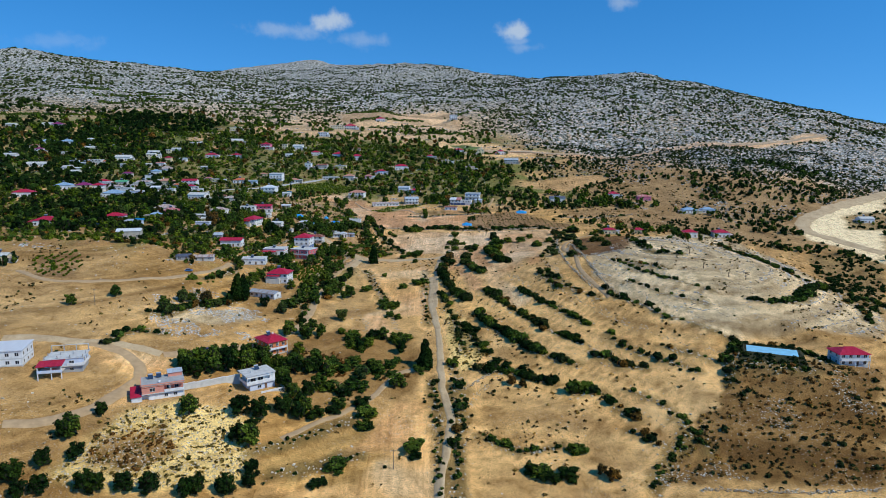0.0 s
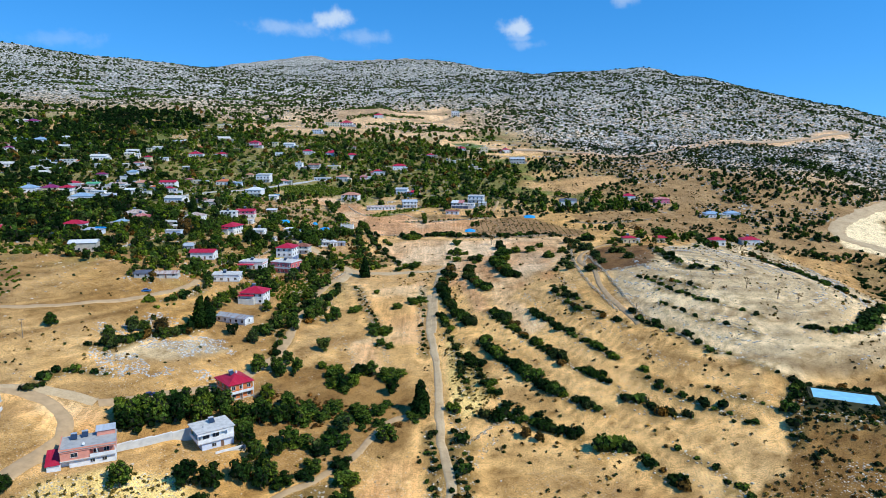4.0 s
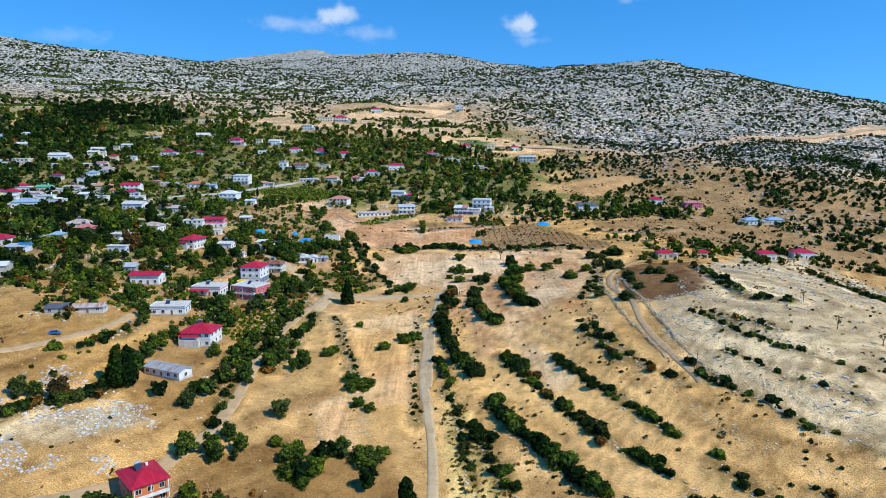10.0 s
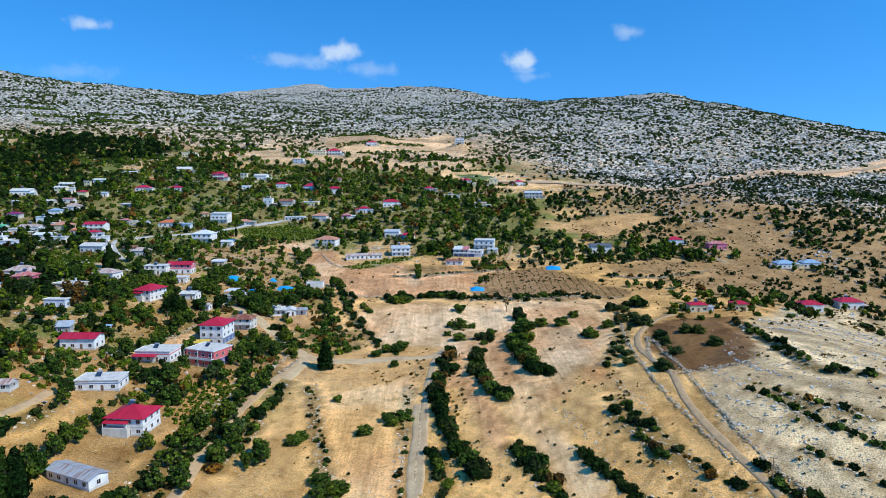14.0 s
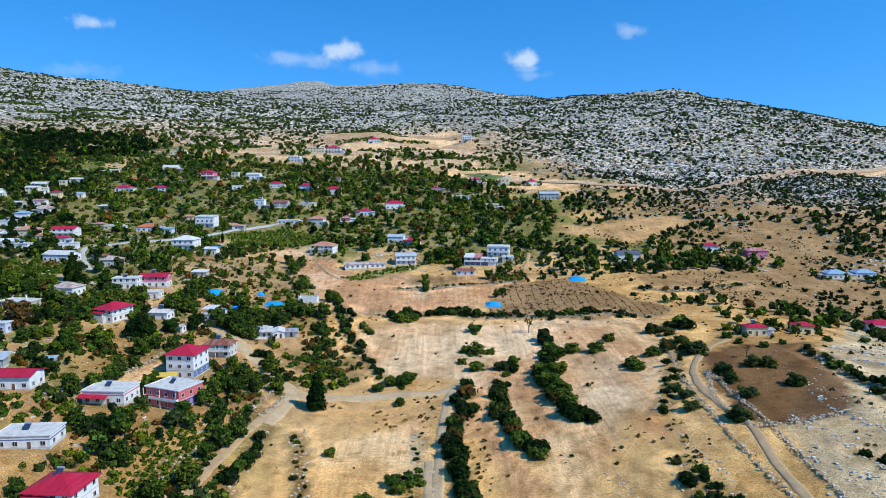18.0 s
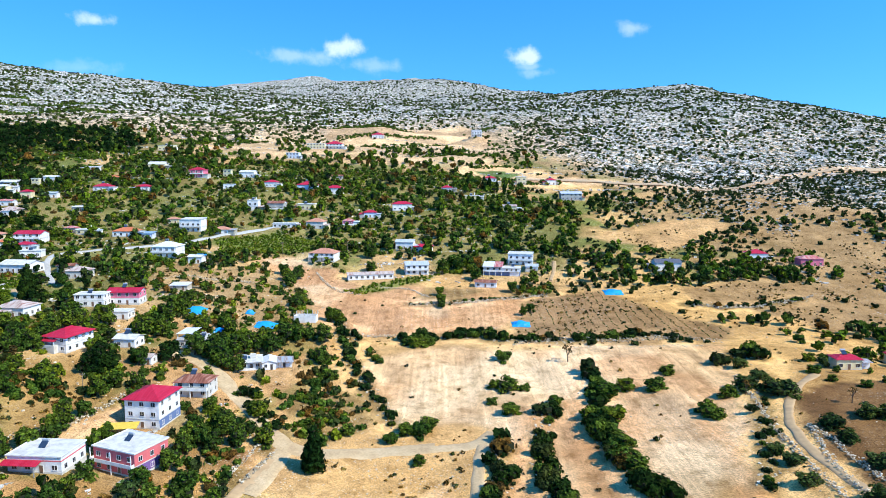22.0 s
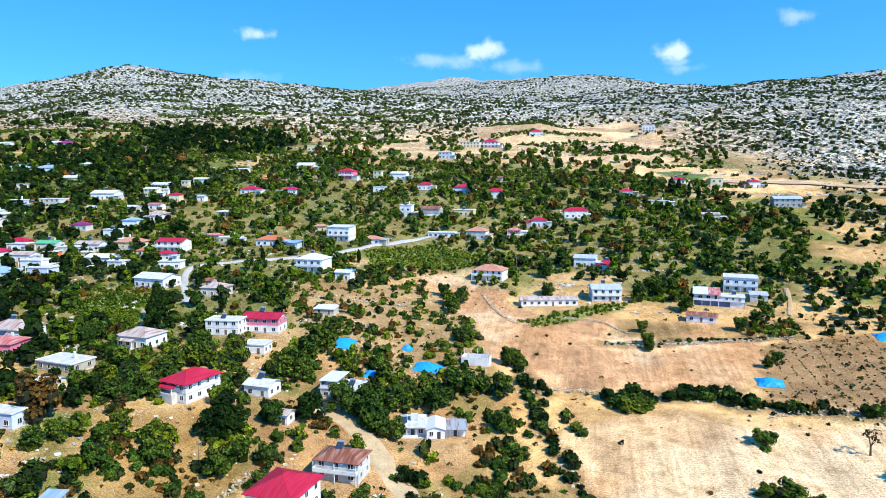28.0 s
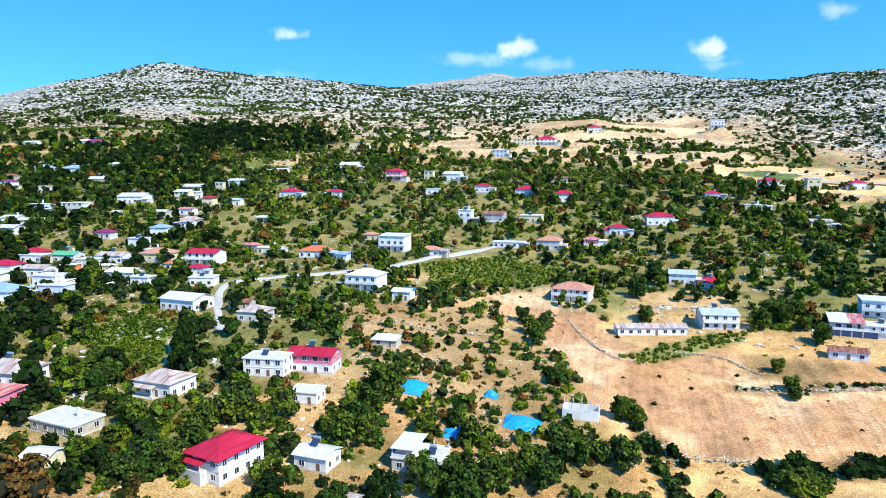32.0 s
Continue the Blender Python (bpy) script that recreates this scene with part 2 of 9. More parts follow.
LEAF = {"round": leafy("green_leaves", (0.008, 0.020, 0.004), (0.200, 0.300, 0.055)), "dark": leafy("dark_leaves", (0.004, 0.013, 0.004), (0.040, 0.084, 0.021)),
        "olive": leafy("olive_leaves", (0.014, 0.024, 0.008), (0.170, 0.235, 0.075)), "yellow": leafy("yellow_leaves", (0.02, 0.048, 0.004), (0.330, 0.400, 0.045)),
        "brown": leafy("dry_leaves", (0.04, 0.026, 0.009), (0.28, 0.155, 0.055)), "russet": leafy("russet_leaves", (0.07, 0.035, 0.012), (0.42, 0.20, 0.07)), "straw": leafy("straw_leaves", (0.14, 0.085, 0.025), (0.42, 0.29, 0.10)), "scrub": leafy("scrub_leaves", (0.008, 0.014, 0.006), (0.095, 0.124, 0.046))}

# ground: soil tints are stored on the mesh, grain and stones are added here
M_GROUND, _n, _l, _b = shader("dry_ground", 0.97)
_b.inputs["Specular IOR Level"].default_value = 0.1
_a = _n.new("ShaderNodeAttribute")
_a.attribute_name = "soil"
_k = _n.new("ShaderNodeAttribute")
_k.attribute_name = "rocky"
n_big = noise_node(_n, _l, 0.045, 6, 0.6)
n_mid = noise_node(_n, _l, 0.35, 6, 0.65)
n_fine = noise_node(_n, _l, 4.2, 4, 0.75)
c1 = mixed(_n, _l, 'MULTIPLY', 0.75, _a.outputs["Color"], ramp(_n, _l, n_big.outputs["Fac"], [(0.32, (0.72, 0.68, 0.62)), (0.5, (1, 1, 1)), (0.7, (1.12, 1.10, 1.06))]).outputs[0])
c2 = mixed(_n, _l, 'MULTIPLY', 0.8, c1.outputs[0], ramp(_n, _l, n_mid.outputs["Fac"], [(0.34, (0.62, 0.57, 0.47)), (0.48, (1, 1, 1)), (0.68, (1.22, 1.22, 1.2))]).outputs[0])
c3 = mixed(_n, _l, 'MULTIPLY', 0.85, c2.outputs[0], ramp(_n, _l, n_fine.outputs["Fac"], [(0.37, (0.38, 0.34, 0.28)), (0.48, (1, 1, 1)), (0.61, (1.6, 1.6, 1.56))]).outputs[0])
# scattered pale stones in the soil
v_st = _n.new("ShaderNodeTexVoronoi")
v_st.inputs["Scale"].default_value = 1.5
_tc = _n.new("ShaderNodeTexCoord")
_l.new(_tc.outputs["Object"], v_st.inputs["Vector"])
st = ramp(_n, _l, v_st.outputs["Distance"], [(0.17, (1, 1, 1)), (0.23, (0, 0, 0))])
st_m = ramp(_n, _l, n_big.outputs["Fac"], [(0.46, (0.0, 0.0, 0.0)), (0.66, (0.7, 0.7, 0.7))])
st_f = mixed(_n, _l, 'MULTIPLY', 1.0, st.outputs[0], st_m.outputs[0])
v_gr = _n.new("ShaderNodeTexVoronoi")
v_gr.inputs["Scale"].default_value = 0.9
_l.new(_tc.outputs["Object"], v_gr.inputs["Vector"])
gr = ramp(_n, _l, v_gr.outputs["Distance"], [(0.14, (1, 1, 1)), (0.26, (0, 0, 0))])
gr_m = ramp(_n, _l, n_mid.outputs["Fac"], [(0.54, (0.0, 0.0, 0.0)), (0.64, (0.6, 0.6, 0.6))])
gr_f = mixed(_n, _l, 'MULTIPLY', 1.0, gr.outputs[0], gr_m.outputs[0])
c3b = mixed(_n, _l, 'MIX', gr_f.outputs[0], c3.outputs[0], (0.075, 0.066, 0.022))
c4 = mixed(_n, _l, 'MIX', st_f.outputs[0], c3b.outputs[0], (0.74, 0.70, 0.60))
# plough lines and wheel marks in the worked fields
_wk = _n.new("ShaderNodeAttribute")
_wk.attribute_name = "worked"
_mp = _n.new("ShaderNodeMapping")
_mp.inputs["Rotation"].default_value = (0, 0, radians(7))
_mp.inputs["Scale"].default_value = (1.1, 0.045, 0.2)
_l.new(_tc.outputs["Object"], _mp.inputs["Vector"])
n_pl = _n.new("ShaderNodeTexNoise")
n_pl.inputs["Scale"].default_value = 1.0
n_pl.inputs["Detail"].default_value = 5.0
n_pl.inputs["Roughness"].default_value = 0.6
_l.new(_mp.outputs[0], n_pl.inputs["Vector"])
pl = ramp(_n, _l, n_pl.outputs["Fac"], [(0.36, (0.80, 0.74, 0.68)), (0.49, (1, 1, 1)), (0.63, (1.16, 1.17, 1.18))])
c4 = mixed(_n, _l, 'MULTIPLY', _wk.outputs["Fac"], c4.outputs[0], pl.outputs[0])
w_pl = _n.new("ShaderNodeTexWave")
w_pl.bands_direction = 'Y'
w_pl.inputs["Scale"].default_value = 0.55
w_pl.inputs["Distortion"].default_value = 9.0
w_pl.inputs["Detail"].default_value = 3.0
w_pl.inputs["Detail Scale"].default_value = 0.12
_l.new(_tc.outputs["Object"], w_pl.inputs["Vector"])
pw = ramp(_n, _l, w_pl.outputs["Fac"], [(0.15, (0.88, 0.84, 0.78)), (0.55, (1.03, 1.03, 1.03))])
c4 = mixed(_n, _l, 'MULTIPLY', _wk.outputs["Fac"], c4.outputs[0], pw.outputs[0])
# limestone pavement and low scrub of the hills
n_r1 = noise_node(_n, _l, 0.22, 8, 0.75)
n_r2 = noise_node(_n, _l, 0.028, 6, 0.6)
n_r3 = noise_node(_n, _l, 0.45, 8, 0.8)
rock = ramp(_n, _l, n_r3.outputs["Fac"], [(0.40, (0.10, 0.095, 0.08)), (0.47, (0.50, 0.47, 0.42)), (0.54, (0.82, 0.80, 0.76))])
rk_f = ramp(_n, _l, n_r1.outputs["Fac"], [(0.44, (0, 0, 0)), (0.53, (1, 1, 1))])
_k2 = _n.new("ShaderNodeAttribute")
_k2.attribute_name = "stony"
rk_g = mixed(_n, _l, 'MULTIPLY', 1.0, rk_f.outputs[0], _k2.outputs["Color"])
h1 = mixed(_n, _l, 'MIX', rk_g.outputs[0], c4.outputs[0], rock.outputs[0])
n_r4 = noise_node(_n, _l, 0.33, 6, 0.75)
sc_f = ramp(_n, _l, n_r4.outputs["Fac"], [(0.46, (0, 0, 0)), (0.53, (0.92, 0.92, 0.92))])
h2 = mixed(_n, _l, 'MIX', sc_f.outputs[0], h1.outputs[0], (0.035, 0.045, 0.022))
c5 = mixed(_n, _l, 'MIX', _k.outputs["Fac"], c4.outputs[0], h2.outputs[0])
_l.new(c5.outputs[0], _b.inputs["Base Color"])
bumped(_n, _l, _b, n_fine.outputs["Fac"], 0.8, 0.18)
# tracks
M_ROAD, _n, _l, _b = shader("pale_dirt_road", 0.95)
_t1 = noise_node(_n, _l, 0.25, 6, 0.65)
_t2 = noise_node(_n, _l, 2.5, 5, 0.7)
_r1 = ramp(_n, _l, _t1.outputs["Fac"], [(0.3, (0.45, 0.31, 0.17)), (0.5, (0.57, 0.41, 0.235)), (0.7, (0.65, 0.49, 0.30))])
_r2 = ramp(_n, _l, _t2.outputs["Fac"], [(0.3, (0.72, 0.70, 0.66)), (0.6, (1.05, 1.05, 1.05))])
_l.new(mixed(_n, _l, 'MULTIPLY', 0.9, _r1.outputs[0], _r2.outputs[0]).outputs[0], _b.inputs["Base Color"])
bumped(_n, _l, _b, _t2.outputs["Fac"], 0.5, 0.08)
M_TANROAD = plain("tan_gravel_road", (0.52, 0.37, 0.23), 0.95, 0.0, 0.4)
M_LANE = plain("trodden_earth", (0.50, 0.335, 0.18), 0.95, 0.0, 0.6)
M_ASPHALT = plain("grey_asphalt", (0.47, 0.455, 0.43), 0.9, 0.0, 1.2)


# ---- terrain ----
K = 1.5  # metres in one unit of the plan below
FAR = [
    [110.5, 95.1, 76.4, 58.5, 59.6, 87.5, 105.9, 95.2, 76.5, 67.1],
    [61.8, 64.2, 61.6, 53.6, 60.5, 140.5, 182.8, 161.4, 156.3, 172.8],
    [16.4, 27.7, 40.2, 61.1, 121.8, 247.4, 236.1, 231.6, 262.4, 269],
    [-17.3, -13, 30.5, 62.9, 142.6, 166.2, 182.2, 238.6, 332.1, 304.7],
    [-30.5, -54.1, -3.8, 14.2, 99.3, 140.2, 173.1, 288.7, 230.5, 228.5],
    [-33.2, -32.1, -12.6, 7.7, 123, 191.7, 217.1, 202.7, 212.8, 177.3],
    [-38.2, -39.4, -46.8, -24.5, 55.5, 85.3, 171.8, 160.3, 150.7, 129.6],
    [-51, -45.8, -38.1, -13.3, 28, 52.3, 74.7, 88.5, 86.6, 79.6],
    [-66.6, -46.7, -24.1, -1.2, 17, 26.7, 17.9, 17, 21.3, 27.6],
]
NEAR = [
    [3.2, 3.1, 1.2, -2.5, -4.6, -4.6, -4.4, -2.6, 0.1],
    [-3.6, -0.9, 1.9, 3.4, 5, 3, -4.1, -1.2, 3.1],
    [-9, -7, -1.2, 12.7, 17, 7.7, -1.4, 0.2, 5.3],
    [-11.2, -12.4, -12.2, -2.2, -7.4, -8, -1.9, -5.6, 6],
    [-10.6, -11.6, -11.5, -4.2, 7.7, 1.6, -0.7, -0.4, 9.2],
    [-7.2, -5.3, 0.7, 16.9, 33.8, 17.3, 3.4, 3.7, 6.1],
    [-0.3, 1.6, 3.6, 6.6, 8.7, 3, -0.6, 3.3, 8.5],
    [8, 6.4, 2.1, -5.2, -11.3, -10.5, -2.8, 9.8, 23.8],
]


def spline(u):
    u = np.abs(u)
    return np.where(u < 1, 2 / 3 - u * u + u ** 3 / 2, np.where(u < 2, (2 - u) ** 3 / 6, 0))


def rise(x, y):
    """Height of the land: broad hills, and the finer relief of the valley."""
    x, y = np.ravel(x).astype(float), np.ravel(y).astype(float)
    z = np.zeros(len(x))
    for grid, x0, y0, sx, sy in ((FAR, -1400, -600, 350, 300), (NEAR, -250, -190, 70, 70)):
        g = np.array(grid)
        bx = spline((x[:, None] - x0) / sx - np.arange(g.shape[0]))
        by = spline((y[:, None] - y0) / sy - np.arange(g.shape[1]))
        z += np.einsum("pi,ij,pj->p", bx, g, by)
    return z


def hashed(ix, iy, seed):
    h = np.sin(ix * 127.1 + iy * 311.7 + seed * 74.7) * 43758.5453
    return h - np.floor(h)


def vnoise(x, y, seed=0):
    ix, iy = np.floor(x), np.floor(y)
    fx, fy = x - ix, y - iy
    fx, fy = fx * fx * (3 - 2 * fx), fy * fy * (3 - 2 * fy)
    a, b = hashed(ix, iy, seed), hashed(ix + 1, iy, seed)
    c, d = hashed(ix, iy + 1, seed), hashed(ix + 1, iy + 1, seed)
    return (a + (b - a) * fx) * (1 - fy) + (c + (d - c) * fx) * fy - 0.5


def fbm(x, y, size, octaves=4, seed=0):
    out, amp = 0, 1.0
    for k in range(octaves):
        out = out + amp * vnoise(x / size * 2 ** k, y / size * 2 ** k, seed + k)
        amp *= 0.5
    return out


def smooth(v, a, b):
    u = np.clip((v - a) / (b - a), 0, 1)
    return u * u * (3 - 2 * u)


def line_distance(x, y, pts):
    """Distance to a line, and on which side of it (positive on its left)."""
    best, side = np.full(x.shape, 1e9), np.zeros(x.shape)
    for (ax, ay), (bx, by) in zip(pts[:-1], pts[1:]):
        dx, dy = bx - ax, by - ay
        ll = dx * dx + dy * dy + 1e-9
        u = np.clip(((x - ax) * dx + (y - ay) * dy) / ll, 0, 1)
        d = np.hypot(x - ax - u * dx, y - ay - u * dy)
        near = d < best
        best = np.where(near, d, best)
        side = np.where(near, np.sign(dx * (y - ay) - dy * (x - ax)), side)
    return best, side


def inside(x, y, pts):
    """Signed distance to a closed outline, positive within."""
    d, _ = line_distance(x, y, list(pts) + [pts[0]])
    hit = np.zeros(x.shape, bool)
    for (ax, ay), (bx, by) in zip(pts, list(pts[1:]) + [pts[0]]):
        cross = ((ay > y) != (by > y)) & (x < (bx - ax) * (y - ay) / (by - ay + 1e-12) + ax)
        hit ^= cross
    return np.where(hit, d, -d)


SOILS = []
SOILS.append(("grey", 3, [(95.5, 151.1), (141.9, 213.9), (170.7, 217.2), (169.8, 170.7), (142.3, 107.5), (90.6, 29.2), (85.7, 35.6), (80.7, 41.9), (71.9, 55.4), (62.7, 71.6), (59.9, 86.8), (63.7, 108)]))
SOILS.append(("grey", 3, [(81.3, 113.6), (132.2, 200.7), (167.6, 208.7), (175, 155.6), (148.3, 68.8), (154.6, 57.3), (137.8, 32.7), (108.8, 33.5), (82.4, 32.6), (71.1, 45.5), (64.5, 68.6)]))
SOILS.append(("umber", 1.5, [(68.9, 158.6), (80.1, 165.5), (101.9, 165.8), (93, 141.5), (83.7, 118.8), (77.4, 111.1), (68.4, 108.8), (60.6, 110.8), (59.1, 120.5), (61.1, 136.1)]))
SOILS.append(("pale", 3, [(-26.6, 190.4), (-18.9, 198.9), (-5.1, 205), (13.3, 199.8), (38.8, 204), (71.4, 199.7), (64.8, 180.6), (54.8, 162.9), (39.8, 141.3), (32.4, 125.4), (12.4, 130.6), (6.9, 157.1), (-2.5, 161.2), (-9.7, 158.5), (-14.5, 159.5), (-20.8, 174.1)]))
SOILS.append(("sand", 3, [(-25.4, 124.2), (-3.6, 136.1), (-1.3, 115.3), (-2.8, 86.4), (-2.5, 69.9), (-19.3, 70.2), (-22, 92.2)]))
SOILS.append(("orange", 2.5, [(8.8, 160.4), (13.4, 164.8), (13.7, 134.6), (15.6, 118), (18.5, 104.1), (18.9, 88.9), (15.7, 85.5), (13.2, 100.2), (10.1, 119.8)]))
SOILS.append(("pale", 2.5, [(23.2, 174.3), (35.3, 195.7), (49.9, 196.4), (66.1, 187.5), (54.6, 146.9), (47, 138.7), (34.4, 113.5), (27.1, 100.9), (33.1, 82.4), (34.4, 69.9), (28.7, 71.5), (25, 87), (20.4, 103.4), (18.6, 120.5), (19.2, 146.9)]))
SOILS.append(("rust_strip", 2, [(12.1, 156.5), (15.6, 165.0), (17.7, 166.3), (14.9, 154.5), (10.4, 140.2), (10.1, 124.4), (4.7, 125.3), (6.4, 140.8)]))
SOILS.append(("rust_strip", 2, [(25.4, 177.1), (29.5, 180.2), (28.3, 157.3), (26.7, 136.0), (24.9, 120.8), (18.8, 122.4), (19.4, 138.0), (21.2, 159.2)]))
SOILS.append(("rust_strip", 2, [(46.6, 158.1), (51.6, 160.1), (48.1, 144.1), (46.3, 128.9), (45.0, 114.1), (40.4, 115.7), (42.0, 130.6)]))
SOILS.append(("orange", 2, [(-65.9, 274.8), (-58.8, 287.8), (-46.5, 274.4), (-39.5, 256.3), (-28.5, 246.5), (-4.6, 253.3), (10, 245.7), (22.5, 237.7), (22.4, 229.6), (12, 221.8), (-18.3, 212.9), (-34.4, 210.3), (-43, 221.7), (-51.5, 246.6)]))
SOILS.append(("orange", 2, [(-74.4, 272.3), (-62.1, 280.2), (-47.2, 267.3), (-38.5, 249.7), (-28.8, 249.3), (-17.5, 256.3), (0, 256.9), (14.9, 259.9), (23.9, 248.2), (14.1, 219.7), (6.7, 214), (-16.4, 211), (-27.9, 210), (-34.9, 227.7), (-45, 243.6), (-53.5, 244)]))
SOILS.append(("orchard", 2, [(24.4, 246.3), (50.6, 255.6), (62.1, 240.4), (80.4, 213.4), (73.6, 205), (48.1, 203.8), (14.3, 210.3), (19.1, 224.4)]))
SOILS.append(("brown", 3, [(79.9, 259.2), (103.6, 267.3), (133.6, 268.3), (170.1, 283.2), (128.2, 219), (108.5, 216.4), (104, 230.6), (80.9, 240.7)]))
SOILS.append(("bright_straw", 3, [(-78, -21.5), (-75.1, -8.3), (-62.6, -2), (-50.3, 1.5), (-44, -14.3), (-44, -23.6), (-56.9, -28.6), (-71.7, -32.1), (-80.6, -32.4)]))
SOILS.append(("weeds", 4, [(-77.8, -18.1), (-64.8, -10.9), (-59.5, -16.4), (-63.6, -25.1), (-75.3, -27)]))
SOILS.append(("sand", 2.5, [(-18.5, -5.3), (-11, 12.2), (-1.7, 16.3), (0.1, -5.8), (0.4, -23.4), (-36.9, -27.6), (-36.9, -22.2), (-23.4, -10.3)]))
SOILS.append(("sand", 3, [(-96.2, 15.8), (-81.4, 16.7), (-73, 14.8), (-66.2, -3.6), (-80, -6.3), (-78.9, 3.6), (-89.6, 8.3)]))
SOILS.append(("bright_straw", 2, [(5.7, 79.1), (10.6, 60.5), (13.7, 46.3), (16.4, 38.2), (11.7, 31.9), (8.1, 28.5), (5.3, 39), (4.3, 61.4)]))
SOILS.append(("pale", 2, [(-25.4, 71.7), (-18.5, 75.9), (-14.3, 52.9), (-20.6, 49.2)]))
SOILS.append(("grey", 3, [(-81.6, 40.9), (-74.2, 47.4), (-64.9, 57.9), (-57.2, 53.1), (-67.3, 40.4), (-80.4, 34.8)]))
SOILS.append(("pale", 2, [(-78.1, 129.9), (-74.7, 140.2), (-69.1, 156.6), (-66.3, 151), (-70.7, 136.7), (-76.8, 128)]))
SOILS.append(("umber", 1.2, [(-49, 143.8), (-41.5, 145.6), (-39.8, 140.3), (-43, 136.7), (-46.6, 138.5)]))
SOILS.append(("scrub", 1.5, [(87.8, 25), (106.8, 14.3), (124.5, 12.8), (95.8, -30.9), (77.9, -26.6), (61, -22.2), (47.8, -23.6), (55.2, -15), (63.2, -6.6), (77.5, 6.5)]))
SOILS.append(("straw", 3, [(-99.6, 162.8), (-97.8, 171.7), (-74.4, 160.3), (-70.9, 150.8), (-73.6, 141.9), (-74.3, 132.8), (-79.6, 132.1)]))
SOILS.append(("straw", 3, [(-99.7, 159.2), (-92.9, 169), (-87.4, 174.4), (-81.2, 165.5), (-87.3, 157.1), (-96, 151.7)]))
SOILS.append(("dry_olive", 2, [(-41.1, 170.8), (-34.2, 175.2), (-23.4, 173.9), (-19.7, 163.3), (-21.2, 155.8), (-29.5, 150.5), (-34.8, 154.2)]))
SOILS.append(("terrace_tan", 4, [(-60.4, 583.6), (13.8, 621.9), (32.7, 549.4), (24, 506.6), (4.4, 501.2), (-42, 512), (-84.3, 509.4), (-104.4, 570.3)]))
SOILS.append(("terrace_mix", 30, [(-168, 438), (-146, 515), (-104, 590), (-10, 634), (44, 590), (40, 505), (22, 456), (-40, 446), (-110, 440)]))
SOILS.append(("green", 2, [(-147.4, 392.2), (-109, 423.6), (-51, 430.7), (4.3, 431.7), (19.5, 366.6), (59.9, 366.5), (63.1, 342.1), (41.3, 278.4), (32.9, 277.3), (-3.4, 271.4), (-8.4, 278.5), (-11.7, 295.4), (-42.2, 287.8), (-42.6, 269), (-52.3, 269.8), (-62.1, 280.2), (-76, 279.2), (-94.8, 281.3), (-115.4, 267), (-105.7, 231.8), (-105.7, 215), (-107.2, 199.4), (-105.2, 182.1), (-99.3, 167), (-123.7, 171.7), (-153.3, 192.8), (-282.5, 314.6), (-222.6, 346.5), (-169.1, 351.1)]))
SOILS.append(("weeds", 3, [(-45.6, 32.4), (-33.2, 37.7), (-23, 33.8), (-13.5, 31.3), (-6.3, 26.8), (-7.3, 25), (-41.3, 19.8)]))
SOILS.append(("vine", 2, [(-57.8, 104.4), (-54.7, 122.4), (-46.8, 125.2), (-44.9, 112.2), (-48.3, 102.7), (-53.6, 97.4)]))
SOILS.append(("vine", 2, [(-96.7, 287.1), (-75.8, 304.8), (-50.2, 298.8), (-59.5, 286.3), (-75.8, 278.3), (-89.8, 277.1)]))
SOILS.append(("vine", 2, [(-38.3, 246.1), (-27.3, 255.3), (-23, 260.6), (-4.8, 271.1), (-9.1, 265.3), (-26, 250.1), (-34.1, 243.2)]))
SOILS.append(("orchard", 1.2, [(-143.9, 73.6), (-131.5, 82.3), (-121.7, 67), (-119.5, 55.5), (-131.7, 54.2)]))
SOILS.append(("bush_land", 3, [(204.6, 192.8), (240.5, 215.4), (245.8, 189.8), (154.6, 57.3), (143.9, 68.4)]))
SOILS.append(("white", 3, [(235.3, 255.1), (269.5, 282.7), (353.1, 351.1), (364.1, 367.6), (245.8, 189.8), (240.5, 215.4), (223.2, 226.3)]))
SOILS.append(("bush_land", 2, [(273.9, 273.8), (316.2, 295.6), (285.6, 249.7), (259.1, 246.1)]))
SOILS.append(("grove", 2.5, [(-70.4, 15.9), (-55.3, 28.6), (-48, 40.8), (-32.2, 54), (-14.9, 50.3), (-4.5, 42.5), (-4.9, 19), (-11, 12.8), (-20.5, 14.3), (-16.5, 4.3), (-24.6, -1.7), (-32.4, -2.1), (-39.6, 2.1), (-33, 14.5), (-42.9, 17.5), (-52.3, 23.6)]))
SOILS.append(("grove", 2.5, [(-75.2, 103.4), (-63.1, 132.6), (-48.1, 150.5), (-39.4, 106.9), (-41.3, 63.8), (-44.4, 49.3), (-51.8, 58.1), (-61.7, 60), (-69.9, 68.9)]))
SOILS.append(("grove", 2.5, [(-74, 97.1), (-65.1, 94.3), (-58.5, 109), (-51.5, 137.2), (-40.8, 142.6), (-44.6, 107.1), (-45.9, 81), (-45.6, 64.8), (-49.4, 60.4), (-56.7, 62.8), (-65.1, 67.4)]))
SOILS.append(("grove", 2, [(-59.3, 25.9), (-48.7, 37.9), (-40.2, 46.6), (-24.6, 52.2), (-7.2, 52.3), (-4.8, 41.4), (-6.9, 31.2), (-58.2, 21.7)]))
SOILS.append(("grove", 2, [(-73.3, 21.5), (-67.1, 20.5), (-56.4, 26.1), (-54.8, 22.7), (-71, 17.9)]))
SOILS.append(("straw", 3, [(-39.9, -9.3), (-16.4, 3.1), (-11.4, -6.6), (-16.9, -21), (-33.8, -25.2), (-41.4, -19.5)]))
